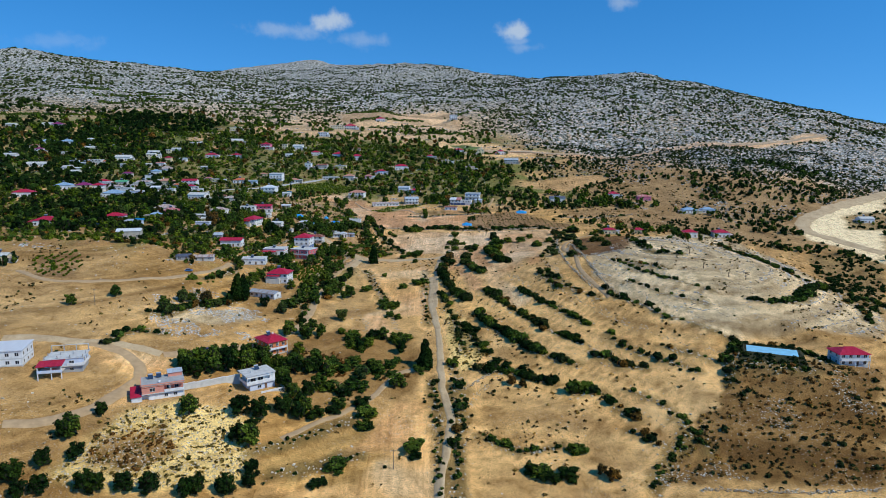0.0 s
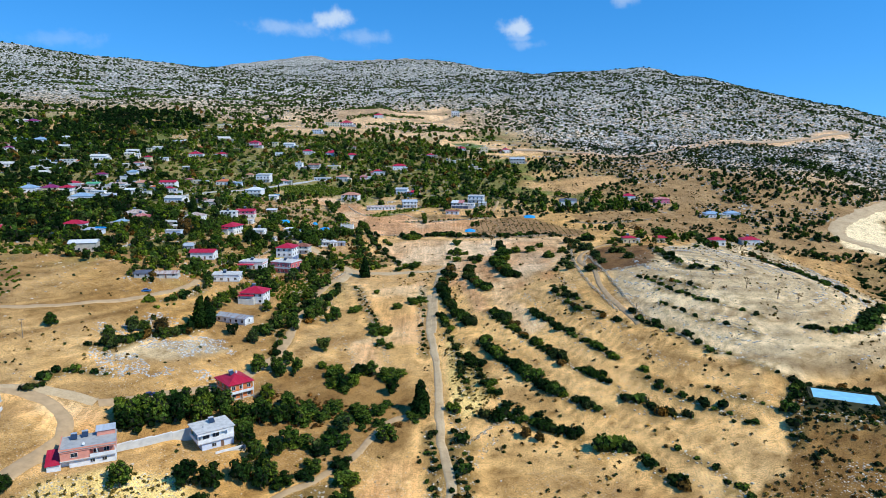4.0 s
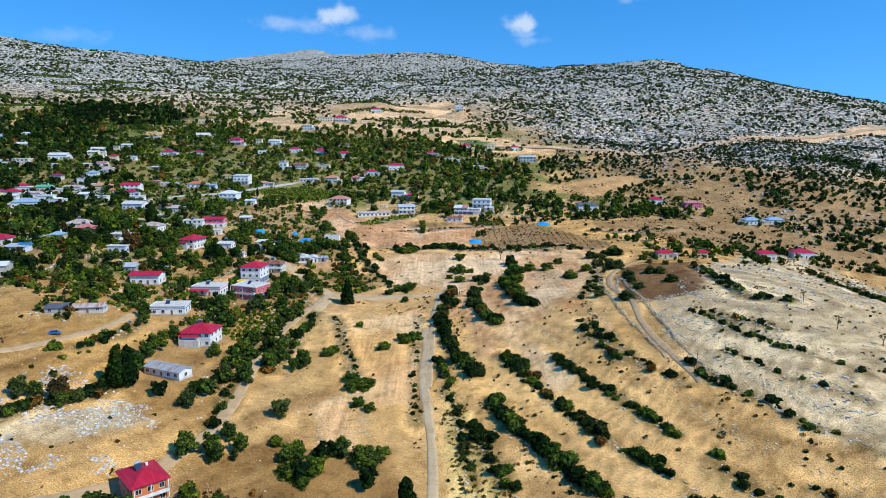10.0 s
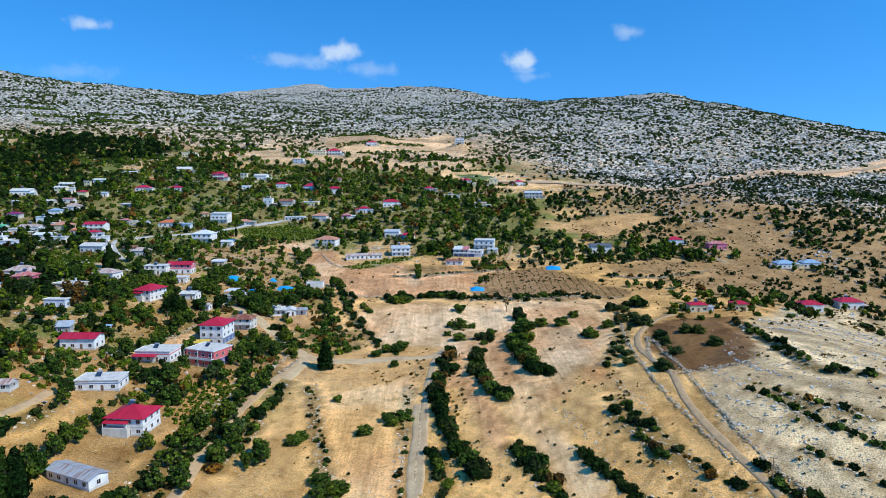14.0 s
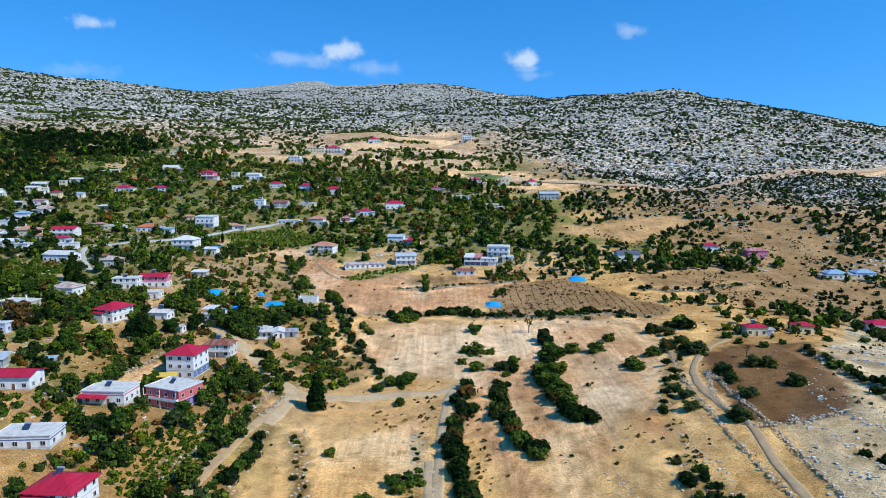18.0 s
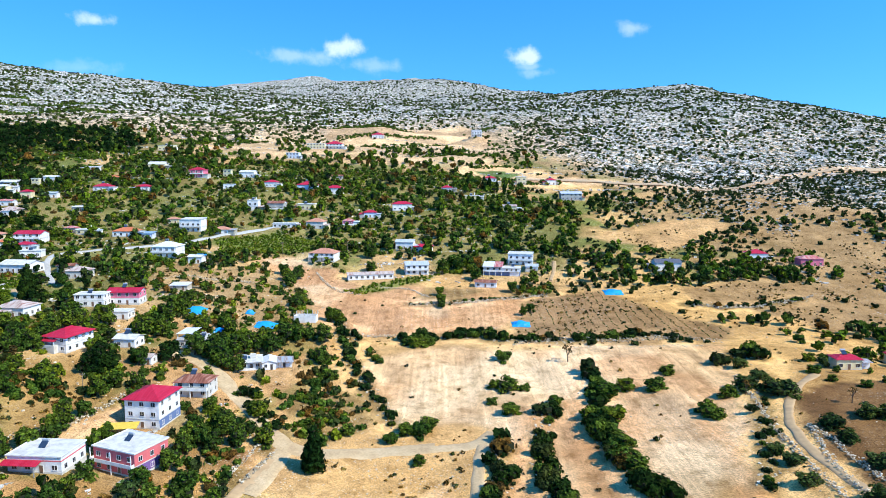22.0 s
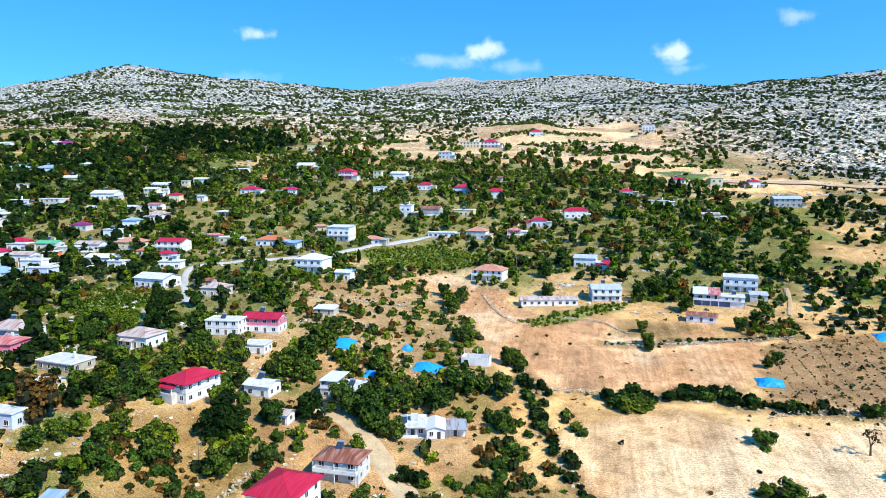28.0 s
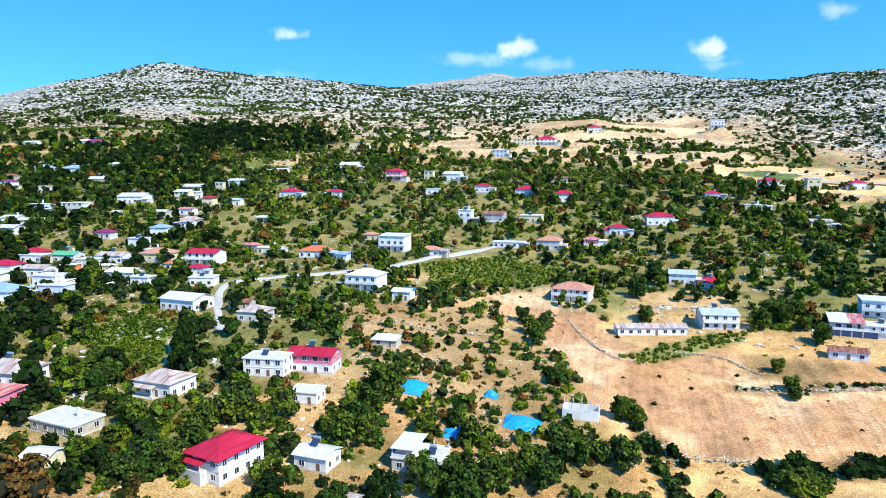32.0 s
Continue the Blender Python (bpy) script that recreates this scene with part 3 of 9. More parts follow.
SOILS.append(("open_slope", 3, [(-107.6, 249.6), (-98.7, 261.2), (-86.4, 254.7), (-75.9, 264.3), (-61.8, 259), (-53, 240.4), (-47.9, 217.5), (-49.7, 202.3), (-59.6, 207.4), (-70.2, 211.7), (-78.9, 215), (-92.8, 219.8)]))
SOILS.append(("open_slope", 2, [(-106.2, 210.8), (-94.6, 220.8), (-81, 213.8), (-83.2, 206.5), (-88.3, 206.8), (-96.2, 202.3)]))
SOILS.append(("dry_olive", 2, [(-12, 257), (1.4, 257.2), (16.5, 256), (37, 263.5), (32.1, 249.6), (13.6, 244.8), (-7.3, 241.7), (-13, 246.8)]))
SOILS.append(("vine", 2, [(-149.1, 211.5), (-149.4, 227.4), (-136.2, 225.1), (-121.4, 206.9), (-130, 197.9)]))
SOILS.append(("tan_patch", 3, [(59.6, 317.6), (96.5, 339.4), (127.6, 350.1), (133.5, 337.7), (95.9, 305.9), (68.1, 311.2)]))
SOILS.append(("terrace_tan", 2, [(3.4, 451.9), (33.2, 465.5), (55.1, 451.3), (69.6, 429.1), (90.5, 416.9), (84.2, 398.8), (47.5, 397.7), (32.5, 402.3), (15.5, 416.9), (4.3, 431.7)]))
SOILS.append(("olive_patch", 1, [(14.5, 440), (30.4, 447.4), (43.8, 437.5), (34.4, 422.9), (22.2, 428.6)]))
ROWS = []
ROWS.append((2.4, 2.2, [(7.4, 150.4), (6, 136.8), (3.2, 125.4), (5, 108.1), (6.8, 96.7), (9.5, 86.9), (11.5, 80.6)]))
ROWS.append((1.6, 3.0, [(2.6, 92.7), (3.8, 88.1), (4.9, 79.9)]))
ROWS.append((2.0, 3.0, [(9.5, 60.7), (12.4, 51.8), (14.5, 45.2), (15.8, 38.3)]))
ROWS.append((2.4, 2.6, [(15.4, 69.2), (19.4, 55.3), (24.9, 47.7), (29.7, 39), (34.4, 33), (41.3, 27)]))
ROWS.append((2.2, 2.6, [(22.9, 88.6), (25, 74), (29.2, 62.8), (33.5, 56), (38, 46.2), (43, 41.6), (46.6, 37.2)]))
ROWS.append((1.8, 3.6, [(31.3, 85.9), (37.8, 71), (41.7, 62.7), (45.8, 54.6), (49.7, 47.7)]))
ROWS.append((1.4, 4.0, [(42.6, 103.7), (47.8, 88.9), (49.5, 77), (53.6, 67.8), (57.5, 62.3)]))
ROWS.append((1.8, 3.6, [(61.6, 70.5), (62.7, 63.1), (66.1, 57.5), (68.8, 52.8)]))
ROWS.append((1.8, 3.6, [(70.2, 51.4), (73.1, 46.4), (75.8, 42.9), (79, 40.9)]))
ROWS.append((1.4, 4.5, [(80.1, 38.3), (84, 34.7), (88.1, 31.9), (90.6, 29.6)]))
ROWS.append((2.2, 3.2, [(47.5, 34.4), (47.9, 30.3), (50.5, 28.1), (53.6, 23.1), (60.2, 20)]))
ROWS.append((1.3, 4.5, [(67.7, 29.6), (72.2, 25.2), (78.2, 20.6), (81.1, 18.5)]))
ROWS.append((1.4, 5.0, [(70.7, 95.2), (75.5, 86.2), (83.2, 85.9), (86.9, 80.2)]))
ROWS.append((1.4, 6.0, [(72.6, 80.6), (80, 74.7), (86.3, 67.7), (89.3, 63.8), (94.5, 58)]))
ROWS.append((1.3, 7.0, [(70.8, 71.8), (77.3, 58.8), (84.3, 53.8), (89.8, 49.6)]))
ROWS.append((2.8, 2.2, [(33, 185.1), (28.9, 166.3), (26.7, 152.1), (28, 138.2), (30.1, 125.6)]))
ROWS.append((2.2, 2.6, [(20.9, 168.7), (15.6, 156), (13.1, 139.3), (16.1, 125.3), (18.3, 117), (20.6, 112)]))
ROWS.append((2.0, 3.4, [(19.1, 91), (20.1, 84.3), (22, 78.2), (23.9, 73.4)]))
ROWS.append((1.8, 4.0, [(32.4, 84.6), (34.3, 78.2), (36.5, 72.4)]))
ROWS.append((1.5, 4.0, [(41.8, 97.3), (43.3, 91.5), (44.6, 84.2), (45.9, 79.7), (46.3, 76)]))
ROWS.append((2.6, 2.4, [(64.1, 183.5), (71.1, 191.2), (75.3, 185.2)]))
ROWS.append((1.4, 4.0, [(46.3, 123.3), (51.7, 132.9), (56.7, 145.6), (63.1, 161.5)]))
ROWS.append((1.6, 4.5, [(70.7, 92.8), (72.1, 88.4), (75.3, 81.7), (78.5, 77.8)]))
ROWS.append((1.6, 4.5, [(75.9, 93.8), (79.1, 88.7), (82.1, 82.1), (85.6, 78.3)]))
ROWS.append((1.6, 4.5, [(69.6, 72), (72.3, 68.8), (75.4, 62.9)]))
ROWS.append((2.6, 2.4, [(38.4, 14.1), (45.1, 12.7), (48.3, 7), (52.1, -0.7)]))
ROWS.append((2.4, 2.6, [(13.5, 29.4), (20.2, 28.6), (27.8, 23), (34.5, 18.9)]))
ROWS.append((1.8, 3.2, [(48.4, -3.2), (53.6, -9.4), (55.3, -12.7)]))
ROWS.append((1.8, 3.0, [(55.3, 40.4), (57.7, 30.1), (66.8, 21.8), (73.9, 14.7)]))
ROWS.append((1.5, 4.0, [(54.2, 11.8), (60.6, 3.2), (63.5, -3)]))
ROWS.append((1.8, 3.0, [(5.1, 31.6), (7.1, 19.2), (7.5, 8.4), (4.7, -5.6)]))
ROWS.append((2.1, 1.8, [(-15.6, 208.2), (-4.5, 210.8), (8, 213.8)]))
ROWS.append((2.1, 1.7, [(1.4, 214.5), (9.4, 210.3), (19, 208.8), (30, 207.2), (43.2, 209.3), (55.4, 212.2), (61.4, 206.2)]))
ROWS.append((1.6, 3.0, [(75.3, 240.5), (89.2, 238), (104.5, 242.8), (120.5, 251.4)]))
ROWS.append((1.6, 2.6, [(-35.7, 218.8), (-32.2, 206.6), (-27.9, 192.3), (-21.8, 177), (-17.5, 166.1), (-14.5, 159.7)]))
ROWS.append((1.5, 2.4, [(-35.8, 219.3), (-32.2, 213.1), (-28.9, 207.5)]))
ROWS.append((1.7, 2.6, [(-30.9, 200.9), (-29, 194.2), (-28.1, 189.5)]))
ROWS.append((1.5, 3.0, [(-2.7, 215.2), (4.3, 215.6), (10.7, 217.9)]))
ROWS.append((1.7, 2.2, [(-47.5, 158.2), (-42.4, 152.4), (-37.6, 146.9)]))
ROWS.append((1.8, 2.2, [(-50.8, 170.8), (-46.6, 165.1), (-41.8, 158.6), (-37, 153.7)]))
ROWS.append((1.9, 2.4, [(-41.3, 83.6), (-38.4, 92.2), (-37, 118.2), (-36.6, 130.3)]))
ROWS.append((1.8, 2.4, [(-47.9, 83.8), (-45.7, 89.8), (-45, 115.4), (-41.5, 137.5)]))
ROWS.append((1.8, 2.4, [(-84.5, 37.8), (-81.9, 43.6), (-78.3, 50.6), (-71.2, 57.4), (-71.4, 67.1)]))
ROWS.append((1.5, 2.6, [(-83.1, 74.3), (-77.8, 89.7), (-77.7, 97.6)]))
ROWS.append((2.0, 2.2, [(-53.2, 67.3), (-50.4, 72.3), (-50.7, 83.8), (-50.4, 107.8), (-47.5, 127.2)]))
ROWS.append((1.8, 2.4, [(-91.2, 18.1), (-87.8, 28.2), (-78.4, 29)]))
ROWS.append((1.7, 2.6, [(-47.6, 129.9), (-47.8, 101.9), (-46, 73.4), (-45.2, 53.8)]))
ROWS.append((0.9, 2.4, [(-16.3, 237.8), (-6.4, 239.4), (5, 243), (17.8, 247.1), (32.2, 252.1)]))
ROWS.append((1.8, 2.0, [(103.8, 51.2), (111.1, 48.8), (122.8, 52.8), (133.2, 64.4)]))
ROWS.append((2.4, 1.6, [(124.6, 57.9), (138.2, 73.1), (142.6, 73.3)]))
ROWS.append((1.5, 2.2, [(145.2, 63.9), (147.3, 57.6), (141.3, 45.5)]))
ROWS.append((1.2, 3.0, [(72.8, 88), (78.8, 75.8), (85.6, 66)]))
ROWS.append((1.4, 2.4, [(94.1, 157.3), (87.7, 104), (99.1, 97.2)]))
ROWS.append((1.6, 1.8, [(151.7, 186.7), (136, 111.7), (140.3, 92.6), (141.4, 78.7), (166.9, 75.1)]))
ROWS.append((0.8, 2.4, [(-42.7, -14.1), (-34.7, -8.1), (-22.2, 2.2)]))
ROWS.append((0.7, 3.0, [(-37.3, -20.5), (-27.8, -16.5), (-18.1, -9.5)]))
ROWS.append((1.0, 1.2, [(62.3, -7.6), (55.9, -14.8), (47.9, -24)]))
ROWS.append((1.6, 1.6, [(108.5, 14.0), (108.2, 21.8), (100.4, 26.6), (89.8, 30.2), (85.0, 22.5), (79.2, 8.4)]))
ROWS.append((1.3, 2.2, [(60.5, -1.3), (64, -7.4), (65.3, -14.6)]))
ROWS.append((1.2, 2.6, [(11.4, -1.2), (18, -6.9), (24.8, -8.3), (32, -7)]))
ROWS.append((0.9, 3.0, [(-30.2, 127.8), (-23.2, 101.9), (-17.6, 81.2)]))
ROWS.append((0.8, 3.0, [(-4, 128), (-3.5, 88.1), (-2.3, 62)]))
ROWS.append((1.2, 2.6, [(4.9, 76), (7.1, 61.1), (8.3, 46.8), (9.2, 38.8)]))
ROWS.append((1.8, 2.0, [(-88.3, 38.4), (-84.8, 42.3), (-81.1, 46.5), (-77.3, 51.1), (-71.2, 57.4), (-68.9, 61.8)]))
ROWS.append((1.0, 1.7, [(4.6, -24), (5.6, -4), (5.2, 8), (4.2, 20)]))
ROWS.append((0.9, 2.0, [(0.4, -24), (1.2, -6), (0.8, 6), (-0.4, 24)]))
ROWS.append((0.9, 1.2, [(83.5, 17.0), (86.5, 12.5), (94.5, 9.5), (101.5, 7.5)]))
ROWS.append((0.7, 1.0, [(87.5, 15.8), (94.5, 12.4), (102.0, 9.4)]))
SITES = []


def site(*values):
    SITES.append(values)


site("house", -109.7, 2.4, 11, 7.7, 6, 12, "shed", "whitetin", "white", "", "white house under a bright white metal roof", True)
site("house", -49.4, 32.0, 5.8, 7.8, 6, 41, "hip", "crimson", "orange", "tank balcony chimney", "orange two-storey house with crimson hipped metal roof", True)
site("house", -60.4, 93.6, 7.8, 7.1, 5.6, -5, "hip", "crimson", "white", "tank porch", "white two-storey house with crimson hipped metal roof", True)
site("house", -74.2, 108, 9.6, 5.8, 3.6, 4, "flat", "pale", "white", "tank band", "pale flat-roofed house with solar water tank", True)
site("house", -61.1, 72.7, 11.1, 3.9, 2.8, -25, "gable", "tinmix", "white", "", "low shed with rusty and blue corrugated roof", True)
site("house", -70.6, 130.5, 9.2, 6.5, 4.2, -4, "flat", "pale", "white", "tank redband awning", "white flat-roofed house with dark red front band", True)
site("house", -59.0, 135.6, 9.4, 7.4, 6.2, -22, "flat", "pale", "rose", "solar balcony violetside", "rose-red two-storey house with flat white roof and balcony", True)
site("house", -62.0, 151.4, 7.0, 7.8, 8.6, -7, "hip", "crimson", "white", "blueside", "tall white house with blue ground floor and crimson hipped roof", True)
site("house", -58.9, 166.1, 7.4, 5.2, 4.9, -3, "hip", "rust", "pale", "solar balcony", "pale house with rusty hipped roof and veranda", True)
site("low_house", -48.5, 185, 12.6, 5.7, 3, 13, "flat", "pale", "white", "", "long low whitewashed house of three joined blocks", True)
site("house", -88.4, 126.5, 8.8, 5.3, 4.2, -0, "gable", "crimson", "white", "", "white house with crimson gable roof", True)
site("house", -92.6, 176.8, 6.2, 8.4, 5.4, -14, "hip", "crimson", "white", "porch band", "white two-storey house with large crimson hipped metal roof", True)
site("house", -82, 184.1, 5.4, 4.3, 3.2, -6, "gable", "pale", "white", "solar", "small whitewashed house with pale roof and solar tank", True)
site("house", -73.9, 176.2, 3, 2.7, 2.7, -5, "gable", "rustpale", "white", "", "small white hut with striped rusty roof", True)
site("terrace_house", -68.1, 191.4, 7.4, 6, 4.6, -3, "pergola", "whitetin", "pale", "solar", "grey-white house with columned roof terrace and metal canopy", True)
site("house", -96.5, 214.1, 8.8, 5.3, 5.4, 3, "gable", "crimson", "pink", "tank whitebase", "bright pink house with red roof over white ground floor", True)
site("house", -103.6, 208.5, 7.9, 4.8, 5, 5, "flat", "pale", "white", "solar", "white flat-roofed two-storey house", True)
site("house", -92.2, 201.6, 5.2, 4.1, 3, 2, "flat", "pale", "white", "", "small white flat-roofed outbuilding", True)
site("house", -114.9, 193.4, 7.8, 6.2, 3.8, -7, "hip", "rustpale", "white", "porch", "white house with striped rusty hipped roof", True)
site("house", -140.6, 186.5, 9.4, 6.6, 3.6, 1, "hip", "rustpale", "white", "tank", "white house with pink-striped hipped tin roof", True)
site("house", -118.4, 175.6, 9, 5.4, 2.6, -10, "flat", "pale", "stone", "chimney", "low stone house with flat pale concrete roof", True)
site("house", -109.6, 152.5, 6.6, 2.6, 3.6, -4, "flat", "pale", "bluewhite", "", "long white shed with pale flat roof", True)
site("house", -105.2, 264.9, 8.9, 7.1, 6, -4, "hip", "whitetin", "white", "tank balcony", "white and pink two-storey house with pale hipped metal roof", False)
site("house", -93.4, 260.8, 4.9, 4.0, 3.6, -1, "gable", "pale", "white", "tarp", "small white house with blue tarp on its roof", False)
site("house", -107.7, 296.8, 8.5, 6.0, 7.4, -3, "shed", "pale", "white", "balcony", "tall white three-storey house with dark balconies", False)
site("house", -128.7, 283.1, 8.8, 6.1, 3.2, 3, "hip", "orangetile", "white", "tank", "white cottage with orange tiled hip roof", False)
site("house", -96.1, 297, 6.5, 4.5, 3, -0, "hip", "salmontile", "white", "", "small white house with salmon tiled roof", False)
site("house", -156.3, 267.2, 9.1, 6.4, 5, 4, "gable", "crimson", "white", "balcony", "white house with broad crimson roof", False)
site("house", -140, 234.9, 10.2, 7.1, 4, -8, "gable", "pale", "white", "", "white house with pale grey gabled roof", True)
site("house", -120.7, 233.5, 6.6, 5.3, 3.6, 1, "hip", "rustpale", "pale", "", "pale house with striped rusty hip roof", True)
site("house", -202.2, 242.1, 6.9, 5.5, 4, 8, "hip", "crimson", "white", "", "whitewashed house with crimson hipped roof", False)
site("house", -182.6, 237.5, 7.2, 5.1, 4.5, 1, "flat", "pale", "white", " chimney balcony", "whitewashed house with pale flat roof", False)
site("house", -206.3, 255.9, 6.5, 4.6, 3.6, 6, "hip", "crimson", "white", " annex", "whitewashed house with crimson hipped roof", False)
site("house", -194.3, 255.6, 6.9, 4.8, 3.6, 5, "gable", "greentin", "pale", " tank chimney", "grey concrete house with green metal gabled roof", False)
site("house", -182.7, 260.7, 8.7, 5.3, 3.6, 4, "gable", "rustpale", "white", " tank balcony", "whitewashed house with striped rusty gabled roof", False)
site("house", -170.5, 265, 9.1, 6.4, 3.8, 1, "hip", "salmontile", "cream", "", "cream house with salmon tiled hipped roof", False)
site("house", -192.5, 243.2, 7.0, 4.8, 3.4, 6, "gable", "rustpale", "white", " annex", "whitewashed house with striped rusty gabled roof", False)
site("house", -152.5, 257.4, 5.2, 3.6, 3.4, 2, "hip", "crimson", "white", " balcony", "whitewashed house with crimson hipped roof", False)
site("house", -50.8, 279.9, 10.0, 7.1, 5, -8, "hip", "salmontile", "white", "balcony", "white two-storey house with salmon tiled hip roof", False)
site("house", -31.2, 262.9, 16.5, 4.1, 2.8, 14, "gable", "rustpale", "white", "", "long low white outbuilding with rusty sheet roof", True)
site("house", -14.8, 272.4, 8.5, 6.8, 5.4, 8, "gable", "greytin", "white", "tank balcony", "white two-storey house with grey metal gable roof", True)
site("house", -20.5, 300.7, 7.4, 5.9, 4.6, -6, "gable", "greytin", "white", "", "white house with grey metal roof among trees", False)
site("house", -12.9, 298.8, 7.7, 5.4, 3, -2, "hip", "crimson", "white", "tank", "low house with crimson hip roof among trees", False)
site("stepped_house", 17.8, 273.8, 13.8, 6.9, 5, -9, "shed", "redpale", "white", "", "wide white stepped house with part-red sheet roof", True)
site("house", 29.6, 277.6, 4.6, 4.0, 3.2, -8, "shed", "greytin", "white", "", "small white house with grey sheet roof", False)
site("house", -202.6, 252.0, 7.0, 3.6, 3.4, 4, "flat", "whitetin", "white", "", "white house with a bright sheet roof among trees", False)
site("house", -174.5, 231.0, 7.0, 4.0, 4.6, 5, "flat", "pale", "bluewhite", "balcony", "pale blue house with flat roof above a slope", False)
site("house", -186.8, 248.3, 3.8, 3.2, 3.2, 3, "flat", "pale", "orange", "", "small orange house in the village", False)
site("house", -146.3, 251.0, 6.6, 4.2, 3.4, 12, "flat", "pale", "white", "tank", "white flat-roofed house beside the paved road", False)
site("house", -198.6, 236.0, 5.0, 3.4, 3.0, 2, "shed", "whitetin", "white", "", "low white house with bright sheet roof", False)
site("house", -164.2, 240.0, 3.7, 3.0, 2.8, 6, "flat", "pale", "white", "", "small white flat-roofed hut among trees", False)
site("house", -177.7, 252.0, 4.2, 3.0, 2.7, 4, "flat", "pale", "cream", "", "small cream hut with flat roof", False)
site("house", -161.6, 259.6, 4.6, 3.2, 2.8, 8, "hip", "orangetile", "white", "", "low white house with orange tiled roof", False)
site("house", 26.4, 286.8, 9.6, 7.6, 6.4, -10, "flat", "pale", "white", "band balcony", "white two-storey flat-roofed house", True)
site("house", 10.8, 259.5, 7.6, 3.8, 2.8, -9, "gable", "rust", "white", "", "low white shed with dark rusty roof", True)
site("house", -60.8, 316.9, 7.6, 6.1, 4.6, -5, "hip", "salmontile", "pale", "", "grey concrete house with salmon tiled hipped roof", False)
site("house", -73.7, 313.2, 10.2, 4.1, 2.8, -1, "flat", "pale", "white", "", "whitewashed house with pale flat roof", False)
site("house", -47.6, 323.9, 4.8, 3.8, 3, 1, "hip", "redpale", "pink", " balcony", "pink house with faded red hipped roof", False)
site("house", -39, 335.2, 5.9, 4.7, 3.8, 6, "hip", "crimson", "bluewhite", " annex", "blue-white house with crimson hipped roof", False)
site("house", -24.7, 346.9, 9.4, 5.7, 4.8, 5, "hip", "crimson", "white", "balcony", "whitewashed house with crimson hipped roof", False)
site("house", -74.6, 367.5, 9.3, 7.5, 4.4, -1, "hip", "crimson", "bluewhite", "balcony tank", "blue-white house with crimson hipped roof", False)
site("house", -60.2, 364.5, 8.4, 6.0, 4.8, -2, "hip", "crimson", "white", "balcony annex", "whitewashed house with crimson hipped roof", False)
site("house", -93, 366.9, 6.2, 4.9, 4, -2, "hip", "crimson", "white", " balcony", "whitewashed house with crimson hipped roof", False)
site("house", -82.5, 334.9, 7.6, 6.1, 4.4, -2, "gable", "rust", "grey", "balcony", "old grey house with rusty roof and open front", False)
site("house", -69.6, 339.3, 8.0, 6.4, 3.6, -2, "flat", "pale", "cream", " tank", "cream house with pale flat roof", False)
site("house", -91.3, 482, 12.4, 9.9, 5, 1, "flat", "pale", "cream", " chimney", "cream house with pale flat roof", False)
site("house", -79.5, 485.5, 11.1, 8.9, 5.2, 0, "hip", "crimson", "white", "balcony tank chimney annex", "whitewashed house with crimson hipped roof", False)
site("house", -99.1, 444.6, 8.1, 6.5, 5.4, -1, "flat", "pale", "bluewhite", " chimney", "blue-white house with pale flat roof", False)
site("house", -54.2, 530.7, 8.9, 7.1, 4.4, 1, "hip", "crimson", "white", " tank balcony", "whitewashed house with crimson hipped roof", False)
site("house", 21.4, 558.2, 8, 7.2, 7.6, -0, "flat", "pale", "white", "balcony band", "white three-storey house on bare terraces", False)
site("house", 21.4, 400.4, 7.1, 5.7, 6, 2, "hip", "crimson", "white", " tank", "whitewashed house with crimson hipped roof", False)
site("house", 39.9, 406.8, 5.5, 5.0, 6.6, 1, "flat", "pale", "cream", " chimney", "cream house with pale flat roof", False)
site("house", 57.4, 410, 5.4, 4.8, 4.4, 3, "hip", "crimson", "white", " tank chimney annex", "whitewashed house with crimson hipped roof", False)
site("house", 10.2, 366.4, 7.3, 4.4, 3.2, 1, "flat", "pale", "cream", " tank chimney", "cream house with pale flat roof", False)
site("house", 27.9, 349.6, 6.5, 4.5, 4, -0, "gable", "rustpale", "cream", " tank", "cream house with striped rusty gabled roof", False)
site("house", 62.3, 374.2, 10.7, 6.5, 5.2, -0, "gable", "greytin", "grey", "", "wide grey house with dark metal roof", False)
site("house", -2.9, 380.2, 5.5, 4.9, 3.4, 1, "hip", "crimson", "white", " chimney balcony", "whitewashed house with crimson hipped roof", False)
site("house", -133.1, 373.8, 7.4, 6.0, 6, -3, "hip", "crimson", "pink", "balcony", "pink house with crimson hipped roof", False)
site("house", -161.7, 391.4, 8.9, 6.3, 4.6, -2, "gable", "pale", "pale", "", "grey concrete house with pale gabled roof", False)
site("house", -147.9, 342.5, 6.2, 4.9, 3.4, 0, "hip", "crimson", "white", " tank balcony", "whitewashed house with crimson hipped roof", False)
site("house", -165.1, 338.4, 7.6, 6.1, 3.4, 2, "hip", "crimson", "white", " tank chimney", "whitewashed house with crimson hipped roof", False)
site("house", -193.6, 345.7, 6.1, 4.8, 4, 3, "gable", "pale", "white", "", "whitewashed house with pale gabled roof", False)
site("house", -203.5, 323.7, 6.1, 4.8, 5, 4, "gable", "pale", "cream", " tank", "cream house with pale gabled roof", False)
site("house", -190, 319.9, 4.5, 3.6, 4.4, 4, "hip", "crimson", "cream", "", "cream house with crimson hipped roof", False)
site("house", -307.9, 395.1, 9.2, 6.4, 4.6, 7, "hip", "plum", "white", " tank balcony", "whitewashed house with plum-red hipped roof", False)
site("house", -272.7, 342.5, 9.3, 6.5, 4.6, 7, "hip", "bluetin", "white", " tank chimney", "whitewashed house with blue metal hipped roof", False)
